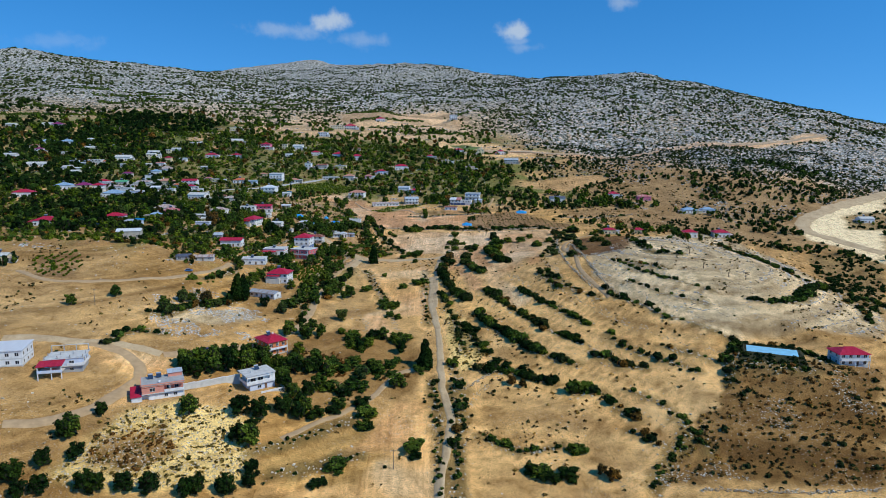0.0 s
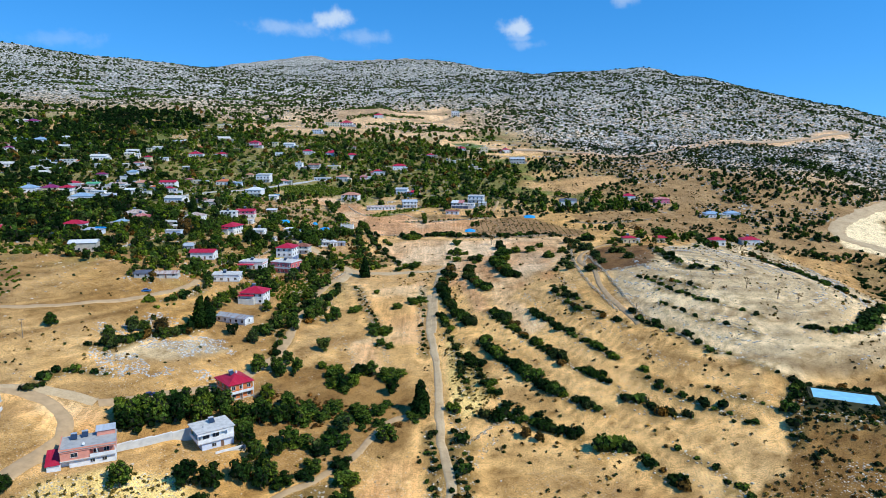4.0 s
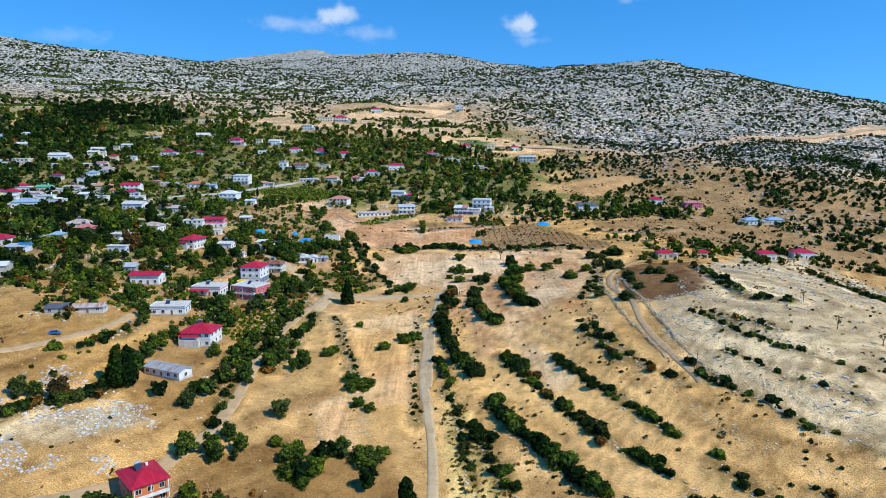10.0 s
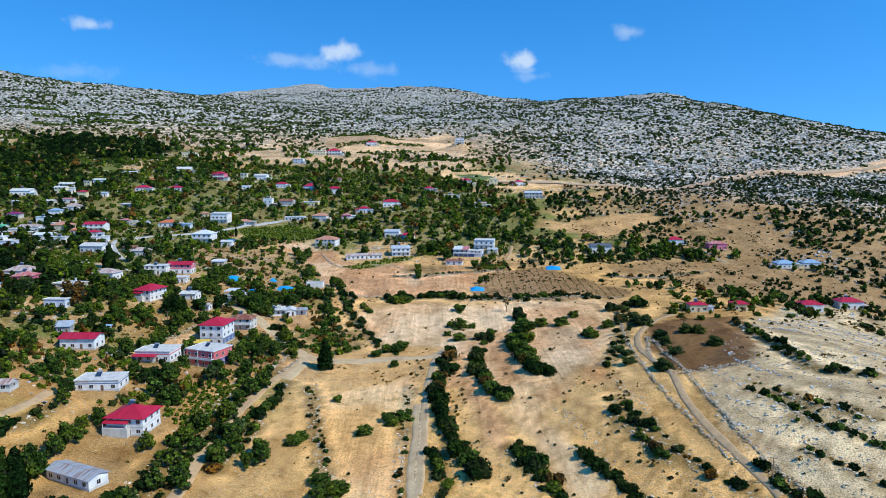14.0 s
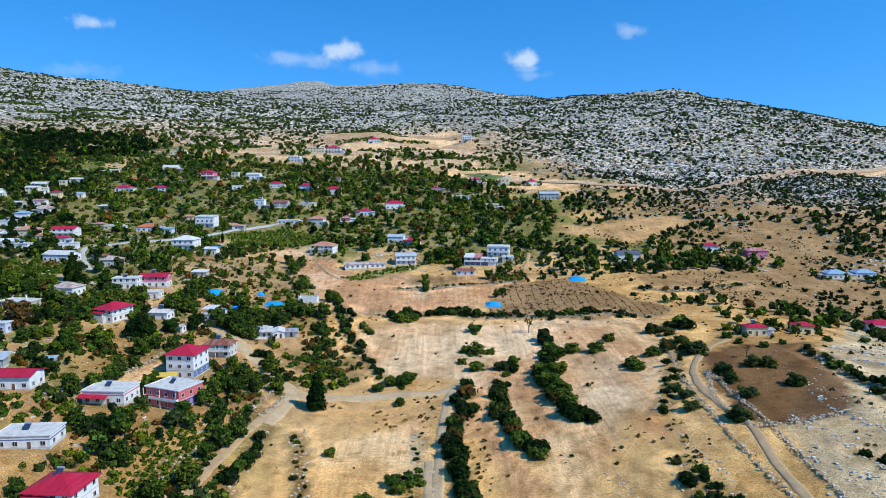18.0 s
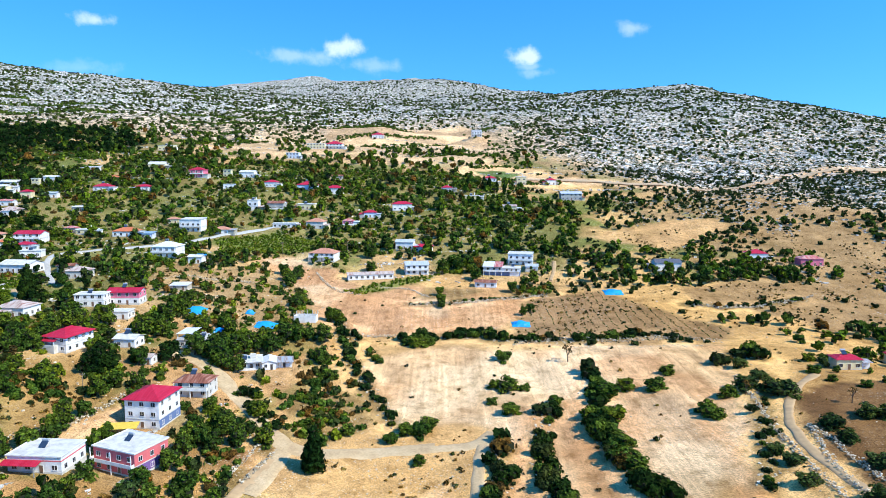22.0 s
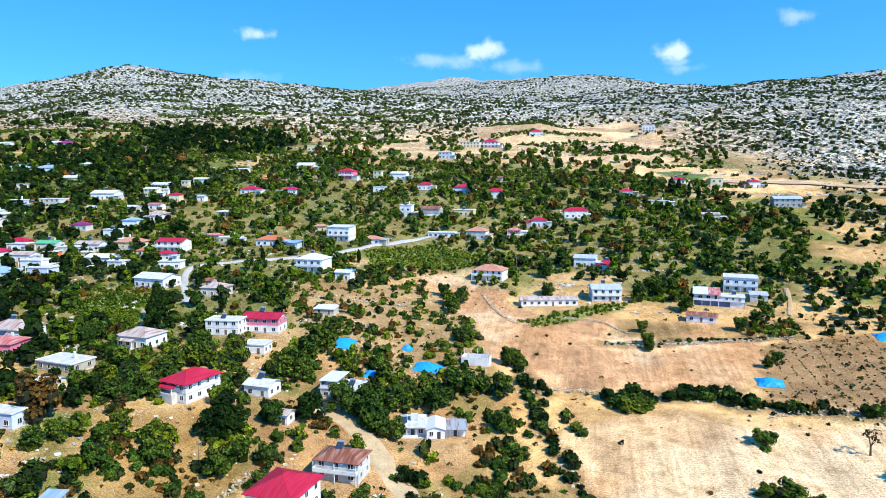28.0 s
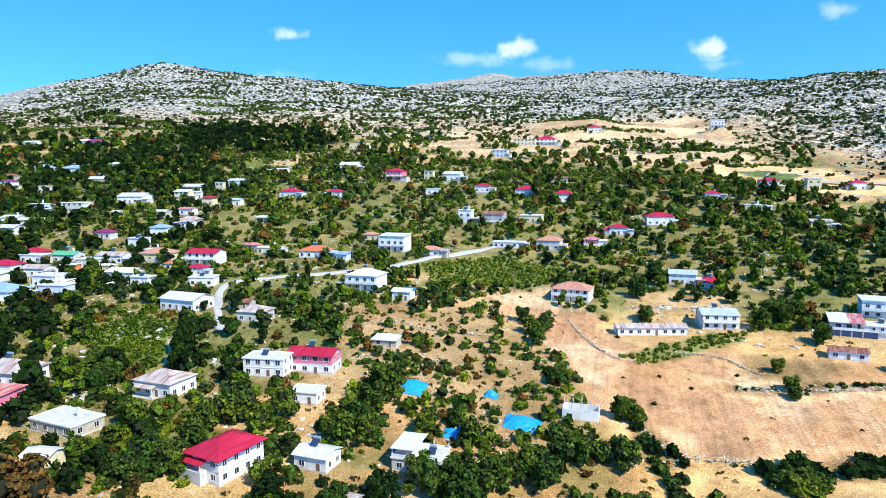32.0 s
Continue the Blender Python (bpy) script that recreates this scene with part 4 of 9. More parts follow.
site("house", -231.4, 299.2, 8.5, 6.0, 5, 7, "flat", "pale", "pale", "", "grey concrete house with pale flat roof", False)
site("house", -277, 313.1, 5.2, 3.7, 5, 8, "hip", "plum", "white", " balcony", "whitewashed house with plum-red hipped roof", False)
site("house", -109.4, 382, 7.7, 6.2, 4.4, -1, "gable", "pale", "white", " annex", "whitewashed house with pale gabled roof", False)
site("house", -92, 329.9, 4.8, 4.3, 7, -1, "flat", "pale", "white", " tank chimney", "whitewashed house with pale flat roof", False)
site("house", -185, 285, 5.6, 4.5, 4.6, 5, "hip", "bluetin", "white", "", "whitewashed house with blue metal hipped roof", False)
site("house", -230.8, 270.2, 6.3, 5.0, 4, 8, "gable", "pale", "white", " annex", "whitewashed house with pale gabled roof", False)
site("house", -143.1, 281, 7.1, 4.3, 2.8, 4, "flat", "pale", "cream", " chimney", "cream house with pale flat roof", False)
site("house", -198.9, 326.3, 2.2, 1.9, 4, 6, "gable", "pale", "white", " chimney", "whitewashed house with pale gabled roof", False)
site("house", 90.4, 176.7, 5.8, 3.6, 3.6, -2, "hip", "crimson", "cream", " tank", "cream house with crimson hipped roof", False)
site("house", 106.7, 181.6, 5.4, 3.7, 3.6, -3, "hip", "crimson", "cream", "", "cream house with crimson hipped roof", False)
site("house", 140.7, 198.7, 7.6, 5.3, 4.4, -2, "hip", "crimson", "white", "", "whitewashed house with crimson hipped roof", False)
site("house", 165.3, 215.3, 8.8, 6.1, 4.4, -3, "hip", "crimson", "white", " tank chimney", "whitewashed house with crimson hipped roof", False)
site("house", 82.6, 281, 9.7, 6.8, 4.8, -1, "gable", "darktin", "white", "balcony chimney annex", "whitewashed house with dark metal gabled roof", False)
site("house", 124.3, 295.9, 7.3, 5.9, 4.4, -3, "hip", "crimson", "white", " chimney balcony", "whitewashed house with crimson hipped roof", False)
site("house", 144.1, 291.3, 8.9, 5.3, 4.4, -2, "hip", "redpale", "pink", "", "pink house with faded red hipped roof", False)
site("house", 166.5, 267.4, 8.7, 6.1, 3.6, -2, "hip", "bluetin", "white", " tank balcony", "whitewashed house with blue metal hipped roof", False)
site("house", 179.6, 269.4, 8.3, 5.8, 3.6, -2, "hip", "bluetin", "white", "", "whitewashed house with blue metal hipped roof", False)
site("house", 115.3, 15.3, 8.1, 5.6, 5, 0, "hip", "crimson", "white", "balcony", "white house with crimson hip roof beside a pond", True)
site("house", 281.4, 264.2, 9.0, 6.3, 4.4, -2, "gable", "pale", "white", " tank", "whitewashed house with pale gabled roof", False)
site("house", -124.9, 109.5, 8.9, 5.4, 4.6, 14, "gable", "whitetin", "stone", "", "house with broad white metal roof", False)
site("house", -173.3, 136.2, 9.8, 6.9, 3.6, 11, "hip", "crimson", "white", " tank chimney annex", "whitewashed house with crimson hipped roof", False)
site("house", -149.2, 149.4, 8.5, 6.0, 3.6, 9, "hip", "crimson", "white", " annex", "whitewashed house with crimson hipped roof", False)
site("house", -151.1, 68.4, 5.1, 4.1, 4, 12, "gable", "pale", "cream", " tank", "cream house with pale gabled roof", False)
site("house", -317.1, 396.6, 7.8, 6.3, 4, 10, "gable", "pale", "white", " chimney", "whitewashed house with pale gabled roof", False)
site("house", -285.8, 339.2, 9.0, 7.2, 4, 10, "hip", "bluetin", "white", " chimney balcony", "whitewashed house with blue metal hipped roof", False)
site("house", -285.2, 293.6, 7.7, 6.2, 4, 11, "gable", "pale", "white", " tank balcony", "whitewashed house with pale gabled roof", False)
site("house", -260.8, 281.7, 12.0, 7.2, 3, 11, "gable", "pale", "white", "", "whitewashed house with pale gabled roof", False)
site("house", -228, 210.6, 9.8, 6.9, 4, 11, "hip", "crimson", "white", " chimney annex", "whitewashed house with crimson hipped roof", False)
site("house", -219, 235.5, 8.5, 6.8, 4, 10, "hip", "bluetin", "white", " tank balcony", "whitewashed house with blue metal hipped roof", False)
site("house", -209.4, 239.3, 8.6, 6.9, 4, 10, "hip", "plum", "cream", " tank", "cream house with plum-red hipped roof", False)
site("house", -185.1, 224.8, 10.5, 7.3, 4, 9, "hip", "bluetin", "white", " balcony", "whitewashed house with blue metal hipped roof", False)
site("house", -240.6, 280.6, 5.7, 4.5, 3.5, 10, "gable", "pale", "white", " chimney balcony", "whitewashed house with pale gabled roof", False)
site("house", -219.6, 315.5, 10.1, 8.1, 4, 9, "gable", "pale", "white", " tank", "whitewashed house with pale gabled roof", False)
site("house", -159, 384.9, 8.5, 6.8, 4, 6, "gable", "pale", "cream", "", "cream house with pale gabled roof", False)
site("house", -206.1, 334.4, 7.7, 6.2, 3.6, 8, "gable", "pale", "white", "", "whitewashed house with pale gabled roof", False)
site("house", -251.6, 333.4, 7.7, 6.2, 3.5, 9, "gable", "pale", "cream", " tank chimney", "cream house with pale gabled roof", False)
site("house", -90.3, 95.3, 7.6, 3.8, 2.4, 7, "gable", "rustpale", "grey", "", "low open farm shelter with rusty tin roof", True)
site("house", -134, 177.4, 6.6, 5.4, 3.8, 6, "hip", "redpale", "pink", " tank chimney annex", "pink house with faded red hipped roof", False)
site("house", -112.8, 165.7, 3.8, 3.4, 3, 5, "gable", "pale", "cream", "", "cream house with pale gabled roof", False)
site("house", -135.6, 161.6, 4.9, 3.9, 3.4, 7, "hip", "bluetin", "cream", " chimney", "cream house with blue metal hipped roof", False)
site("white_block", -48.6, 12.1, 7.8, 6.2, 6.4, 36, "flat", "pale", "white", "", "two-storey white block with open strip balcony and flat roof", True)
site("salmon_house", -69.6, 1.2, 9.8, 6.4, 5.8, 24, "flat", "concrete", "salmon", "", "salmon house with white balcony, grey flat roof and red tin annex", True)
site("raised_house", -94.6, 3.6, 8.6, 6.6, 6.6, 14, "flat", "concrete", "pale", "", "unfinished grey house with column stubs and red-roofed porch", True)
site("house", -340.3, 386.4, 7.7, 5.1, 4, 5, "gable", "pale", "pale", "", "grey concrete house with pale gabled roof", False)
site("house", -262.3, 355.9, 5.3, 3.5, 4, 5, "hip", "whitetin", "white", "", "whitewashed house with white metal hipped roof", False)
site("house", -285.0, 321.4, 5.3, 3.5, 4.6, 2, "hip", "rust", "stone", "balcony", "rough stone house with rusty hipped roof", False)
site("house", -262.9, 315.9, 5.1, 3.4, 3.4, 4, "flat", "pale", "white", "", "whitewashed house with pale flat roof", False)
site("house", -244.0, 294.8, 5.8, 3.8, 4, 1, "flat", "greytin", "bluewhite", "chimney", "blue-white house with grey metal flat roof", False)
site("house", -235.6, 292.7, 4.6, 3.0, 3.4, 5, "shed", "pale", "white", "tank", "whitewashed house with pale sloping roof", False)
site("house", -228.2, 301.5, 4.3, 2.8, 3, 2, "gable", "orangetile", "cream", "", "cream house with orange tiled gabled roof", False)
site("house", -212.6, 297.5, 2.9, 2.2, 3.4, 1, "gable", "pale", "white", "", "whitewashed house with pale gabled roof", False)
site("house", -196.2, 337.0, 3.3, 2.2, 5.6, 3, "flat", "pale", "cream", "", "cream house with pale flat roof", False)
site("house", -180.4, 322.7, 4.8, 3.2, 3.2, 4, "gable", "greytin", "white", "", "whitewashed house with grey metal gabled roof", False)
site("house", -190.9, 307.9, 5.5, 3.6, 3.2, 1, "gable", "redpale", "white", "", "whitewashed house with faded red gabled roof", False)
site("house", -181.4, 294.3, 4.8, 3.1, 3.2, 3, "gable", "rustpale", "white", "annex", "whitewashed house with striped rusty gabled roof", False)
site("house", -186.7, 370.1, 6.6, 4.3, 3.2, 5, "shed", "whitetin", "white", "", "whitewashed house with white metal sloping roof", False)
site("house", -167.8, 355.0, 4.9, 3.2, 3, -1, "hip", "orangetile", "stone", "", "rough stone house with orange tiled hipped roof", False)
site("house", -175.1, 436.8, 9.3, 6.1, 4.4, 3, "flat", "pale", "cream", "tank", "cream house with pale flat roof", False)
site("house", -119.4, 378.9, 4.1, 2.7, 5.6, -3, "flat", "pale", "cream", "", "cream house with pale flat roof", False)
site("house", -111.7, 357.1, 5.2, 3.4, 3.4, 3, "flat", "pale", "white", "balcony", "whitewashed house with pale flat roof", False)
site("house", -160.2, 307.5, 5.2, 3.5, 2.8, 0, "shed", "pale", "stone", "", "rough stone shed with pale sloping roof", False)
site("house", -149.1, 280.9, 4.4, 2.9, 3, -1, "hip", "redpale", "stone", "", "rough stone house with faded red hipped roof", False)
site("house", -120.3, 282.4, 5.0, 3.3, 3, -2, "shed", "bluetin", "bluewhite", "", "blue-white house with blue metal sloping roof", False)
site("house", -118.1, 302.4, 4.6, 3.1, 3, 4, "hip", "salmontile", "cream", "", "cream house with salmon tiled hipped roof", False)
site("house", -63.8, 393.6, 6.5, 4.2, 3, 4, "gable", "rust", "grey", "", "bare grey house with rusty gabled roof", False)
site("house", -239.1, 343.1, 7.1, 4.8, 3, 8, "flat", "pale", "white", "tank", "whitewashed house with pale flat roof", False)
site("house", -184.3, 273.3, 5.5, 3.6, 4.4, 1, "flat", "pale", "white", "tank", "whitewashed house with pale flat roof", False)
site("house", -174.7, 267.9, 4.6, 3.0, 3.2, 6, "flat", "whitetin", "white", "chimney", "whitewashed house with white metal flat roof", False)
site("house", -127.6, 239.0, 5.3, 3.5, 2.8, 4, "gable", "rust", "stone", "", "rough stone shed with rusty gabled roof", False)
site("house", -160.8, 245.4, 5.4, 3.5, 3.6, -1, "flat", "pale", "white", "tank", "whitewashed house with pale flat roof", False)
site("house", -197.6, 302.3, 5.1, 3.3, 3.4, -1, "gable", "pale", "stone", "", "rough stone house with pale gabled roof", False)
site("house", -96.3, 132.7, 3.4, 2.2, 2.8, 6, "shed", "greytin", "grey", "", "bare grey shed with grey metal sloping roof", False)
site("house", -88.7, 139.0, 2.4, 2.2, 2.4, 7, "shed", "bluetin", "grey", "", "bare grey shed with blue metal sloping roof", False)
site("house", -87.9, 232.0, 5.4, 3.6, 2.4, -1, "shed", "whitetin", "stone", "", "rough stone shed with white metal sloping roof", False)
site("house", -96.2, 90.3, 4.8, 3.2, 2.3, 9, "shed", "darktin", "grey", "", "bare grey shed with dark metal sloping roof", False)
site("house", -136.4, 139.7, 6.8, 4.4, 2.8, 2, "shed", "greytin", "bluewhite", "tarp", "blue-white shed with grey metal sloping roof", False)
site("house", -97.7, 134.9, 3.9, 2.6, 2.6, 8, "shed", "greytin", "stone", "", "rough stone shed with grey metal sloping roof", False)
site("house", -169.1, 248.9, 8.3, 5.5, 3.2, 2, "gable", "whitetin", "white", "", "whitewashed house with white metal gabled roof", False)
site("house", -185.1, 254.3, 6.5, 4.2, 3.4, 8, "flat", "pale", "pale", "", "grey concrete house with pale flat roof", False)
site("house", -183.1, 298.0, 6.7, 4.4, 3.2, 3, "hip", "rustpale", "stone", "", "rough stone house with striped rusty hipped roof", False)
site("house", -200.4, 277.5, 5.9, 3.8, 3.2, 3, "hip", "plum", "pale", "", "grey concrete house with plum-red hipped roof", False)
site("house", -231.9, 280.5, 9.0, 6.0, 3.4, 8, "shed", "whitetin", "white", "", "whitewashed house with white metal sloping roof", False)
site("ruin", -45.2, 217.1, 6.5, 3.3, 3.2, -2, "ruin", "pale", "pale", "", "unfinished concrete walls with bare columns", True)


def spread(a, b, step, grow, end):
    v = [a]
    while v[-1] < b:
        v.append(v[-1] + step)
    while v[-1] < end:
        step *= grow
        v.append(v[-1] + step)
    return v


xr = spread(15, 215, 1.7, 1.07, 1600)
xl = [30 - v for v in spread(15, 215, 1.7, 1.07, 1600)]
GX = np.array(sorted(set(xl + xr)))
yb = [-170 - v for v in spread(12, 12.1, 12, 1.2, 300)]
GY = np.array(sorted(set(yb + spread(-170, 300, 1.7, 1.012, 2300))))
XX, YY = np.meshgrid(GX, GY, indexing="ij")
ZZ = rise(XX, YY).reshape(XX.shape)
EDGE_X, EDGE_Y = [-700, -405, -324, -270, -236, -199, -156, -120, -70, 0, 60, 160, 260, 700], [425, 427, 432, 466, 478, 466, 452, 467, 478, 470, 458, 385, 318, 290]
hill_edge = np.interp(GX, EDGE_X, EDGE_Y)[:, None] + 8 + 34 * fbm(XX, YY, 70, 3, 5)
ROCKY = smooth(YY - hill_edge, -25, 45)
ZZ = ZZ + fbm(XX, YY, 9, 3, 1) * 0.7 + ROCKY * (fbm(XX, YY, 55, 4, 2) * 6 + fbm(XX, YY, 14, 3, 9) * 2.4 - 1.5) + smooth(YY, 700, 1200) * fbm(XX, YY, 160, 4, 3) * 12
# the rounded tops of the hills
for hx, hy, up_, wide_ in ((-640, 915, 11, 55), (-352, 1717, 9, 85), (-20, 1492, 14, 120), (350, 1030, 10, 60)):
    ZZ = ZZ + up_ * np.exp(-((XX - hx) / wide_) ** 2 - ((YY - hy) / (wide_ * 1.6)) ** 2)
# terrace banks along the shrub rows of the valley
close = (XX > -60) & (XX < 130) & (YY > -60) & (YY < 215)
cx_, cy_, dz_ = XX[close], YY[close], np.zeros(close.sum())
for size, gap, pts in ROWS:
    if pts[0][0] > 0 and pts[0][1] < 200:
        d, s = line_distance(cx_, cy_, pts)
        slope = (rise([pts[0][0] + 2], [pts[0][1]]) - rise([pts[0][0] - 2], [pts[0][1]]))[0]
        up = -s if pts[-1][1] < pts[0][1] else s
        dz_ += up * (-1 if slope > 0 else 1) * np.tanh(d / 0.9) * 0.55 * np.exp(-(d / 4.0) ** 2) * -1
ZZ[close] += dz_

# level yards under the houses and the pond
YARD = np.zeros(XX.shape)
for kind_, hx, hy, hw, hd, *_ in SITES + [("pond", 100.5, 19.5, 22, 10)]:
    r = math.hypot(hw, hd) / 2
    near_ = (np.abs(XX - hx) < r * 2.2) & (np.abs(YY - hy) < r * 2.2)
    d = np.hypot(XX[near_] - hx, YY[near_] - hy)
    level_ = float(rise([hx], [hy - hd * 0.25])[0])
    w = (1 - smooth(d, r * 0.95, r * 1.7)) * 0.92
    ZZ[near_] = ZZ[near_] * (1 - w) + level_ * w
    YARD[near_] = np.maximum(YARD[near_], w)


def ground_z(x, y):
    x, y = np.asarray(x, float), np.asarray(y, float)
    i = np.clip(np.searchsorted(GX, x) - 1, 0, len(GX) - 2)
    j = np.clip(np.searchsorted(GY, y) - 1, 0, len(GY) - 2)
    u, v = (x - GX[i]) / (GX[i + 1] - GX[i]), (y - GY[j]) / (GY[j + 1] - GY[j])
    return ZZ[i, j] * (1 - u) * (1 - v) + ZZ[i + 1, j] * u * (1 - v) + ZZ[i, j + 1] * (1 - u) * v + ZZ[i + 1, j + 1] * u * v


def gz(x, y):
    return float(ground_z(x, y))


def mesh_np(name, verts, quads, material=None, smooth_faces=False, second=None, which=None):
    me = bpy.data.meshes.new(name)
    verts, quads = np.asarray(verts, np.float32), np.asarray(quads, np.int32)
    me.vertices.add(len(verts))
    me.vertices.foreach_set("co", verts.ravel())
    me.loops.add(quads.size)
    me.loops.foreach_set("vertex_index", quads.ravel())
    me.polygons.add(len(quads))
    me.polygons.foreach_set("loop_start", np.arange(0, quads.size, quads.shape[1], dtype=np.int32))
    me.polygons.foreach_set("use_smooth", np.full(len(quads), smooth_faces))
    me.update(calc_edges=True)
    if material:
        me.materials.append(material)
    if second:
        me.materials.append(second)
        me.polygons.foreach_set("material_index", np.asarray(which, np.int32))
    return me


SOIL_COLOUR = {"terrace_mix": (0.56, 0.40, 0.255), "grey": (0.47, 0.385, 0.275), "umber": (0.145, 0.080, 0.040), "pale": (0.645, 0.455, 0.285), "sand": (0.69, 0.445, 0.22), "orange": (0.475, 0.285, 0.163),
               "orchard": (0.25, 0.16, 0.085), "brown": (0.28, 0.185, 0.10), "straw": (0.35, 0.225, 0.09), "scrub": (0.155, 0.088, 0.032), "white": (0.92, 0.80, 0.60), "bush_land": (0.22, 0.155, 0.075),
               "terrace_tan": (0.66, 0.46, 0.26), "bright_straw": (0.86, 0.68, 0.32), "dry_olive": (0.26, 0.18, 0.08), "open_slope": (0.36, 0.25, 0.13), "grove": (0.29, 0.18, 0.078), "green": (0.165, 0.162, 0.058), "tan_patch": (0.46, 0.30, 0.165), "olive_patch": (0.05, 0.13, 0.03), "rust_strip": (0.58, 0.345, 0.18), "vine": (0.13, 0.175, 0.04), "weeds": (0.26, 0.15, 0.06)}
soil = np.empty((*XX.shape, 3))
soil[:] = (0.52, 0.335, 0.155)
soil *= (1 - (0.04 + 0.26 * np.maximum(smooth(YY, 35, 75), smooth(-XX, 55, 80))) * smooth(-XX, 18, 40) * (1 - smooth(YY, 150, 190)))[..., None]
fx_ = fbm(XX, YY, 40, 4, 21)[..., None]
soil += fx_ * np.array([0.10, 0.09, 0.07])
# village land to the west and north is greener and darker
west = smooth(-XX - 62, 0, 40) * smooth(YY, 90, 150) * (1 - ROCKY)
soil = soil * (1 - 0.6 * west[..., None]) + np.array([0.15, 0.14, 0.065]) * 0.6 * west[..., None]
north = smooth(YY, 262, 285) * (1 - smooth(XX, 70, 160)) * (1 - ROCKY)
soil = soil * (1 - 0.6 * north[..., None]) + np.array([0.17, 0.15, 0.07]) * 0.6 * north[..., None]
east = smooth(XX + 0.25 * (YY - 250), 85, 130) * smooth(YY, 175, 235) * (1 - ROCKY)
soil = soil * (1 - 0.8 * east[..., None]) + np.array([0.255, 0.182, 0.115]) * 0.8 * east[..., None]
# brown stony ground with green patches round the nearest village houses
close = smooth(-XX, 28, 44) * smooth(YY, 78, 112) * (1 - smooth(YY, 238, 262))
patch = smooth(fbm(XX, YY, 11, 3, 25), 0.02, 0.16)[..., None]
soil = soil * (1 - 0.8 * close[..., None]) + (np.array([0.345, 0.207, 0.098]) * (1 - patch) + np.array([0.19, 0.165, 0.055]) * patch) * 0.8 * close[..., None]
# straw, bare earth and grass between the village gardens
yard_land = np.clip(west + north, 0, 1)
mottle = fbm(XX, YY, 13, 3, 24)
for lo_, hi_, tone in ((0.06, 0.15, (0.54, 0.37, 0.19)), (-0.06, -0.18, (0.12, 0.17, 0.045))):
    w = (smooth(mottle, lo_, hi_) if hi_ > lo_ else 1 - smooth(mottle, hi_, lo_)) * yard_land * 0.75
    soil = soil * (1 - w[..., None]) + np.array(tone) * w[..., None]
STONY = ROCKY * np.maximum(smooth(ZZ + fbm(XX, YY, 60, 4, 34) * 50, 82, 120), smooth(XX, 40, 130))
STONY *= 1 - 0.85 * smooth(-XX, 90, 140) * (1 - smooth(YY - hill_edge, 60, 120))
high = smooth(ZZ, 88, 135)[..., None]
hillsoil = np.array([0.64, 0.46, 0.30]) * (1 - high) + np.array([0.55, 0.49, 0.40]) * high + fbm(XX, YY, 120, 4, 33)[..., None] * 0.16
soil = soil * (1 - ROCKY[..., None]) + hillsoil * ROCKY[..., None]
wx, wy = XX + fbm(XX, YY, 6, 3, 40) * 3.0, YY + fbm(XX, YY, 6, 3, 50) * 3.0
for key, edge, pts in SOILS:
    lo, hi = np.min(pts, axis=0) - 14, np.max(pts, axis=0) + 14
    box = (XX > lo[0]) & (XX < hi[0]) & (YY > lo[1]) & (YY < hi[1])
    w = smooth(inside(wx[box], wy[box], pts), -edge * 0.6, edge * 0.6)[:, None] * {"green": 0.8, "terrace_mix": 0.8}.get(key, 0.9)
    soil[box] = soil[box] * (1 - w) + np.array(SOIL_COLOUR[key]) * w
    if key == "terrace_tan":
        soil[box] *= 1 + 0.9 * w * (vnoise(rise(XX[box], YY[box]) * 0.55, XX[box] / 70, 79))[:, None]
    if key == "terrace_mix":
        soil[box] *= 1 + 0.8 * w * (vnoise(rise(XX[box], YY[box]) * 0.55, XX[box] / 70, 79))[:, None]
        ROCKY[box] *= 1 - 0.6 * w[:, 0]
    if key in ("terrace_tan", "white"):
        ROCKY[box] *= 1 - w[:, 0]
# bare cut and fill beside the hill road
HILL_ROAD = [(43, 418), (74.4, 424.9), (108.5, 416.5), (148.2, 418.5), (185.4, 430.9), (234.4, 455.4), (294, 476), (358, 505), (408, 532)]
d, _ = line_distance(XX + fbm(XX, YY, 12, 3, 63) * 6, YY + fbm(XX, YY, 12, 3, 64) * 6, HILL_ROAD)
w = 1 - smooth(d, 4.0, 12.0)
soil = soil * (1 - w[..., None]) + np.array([0.66, 0.47, 0.33]) * w[..., None]
ROCKY *= 1 - w
# streaks that follow the contours of the terraced slope
level = rise(XX, YY).reshape(XX.shape)
streak = 0.45 * vnoise(level * 1.1 + 0 * XX, XX / 90, 77) + 0.8 * vnoise(level * 3.4, XX / 45, 78)
streak = streak * np.maximum(smooth(XX, 2, 12) * (1 - smooth(YY, 195, 225)) * smooth(YY, -60, -20), 0.8 * smooth(-XX, 15, 30) * (1 - smooth(YY, 90, 130)))
soil *= 1 + 1.0 * streak[..., None] * np.array([0.9, 1.0, 1.1])
worn = fbm(XX, YY, 5, 3, 88)[..., None]
soil *= 1 + 0.35 * worn
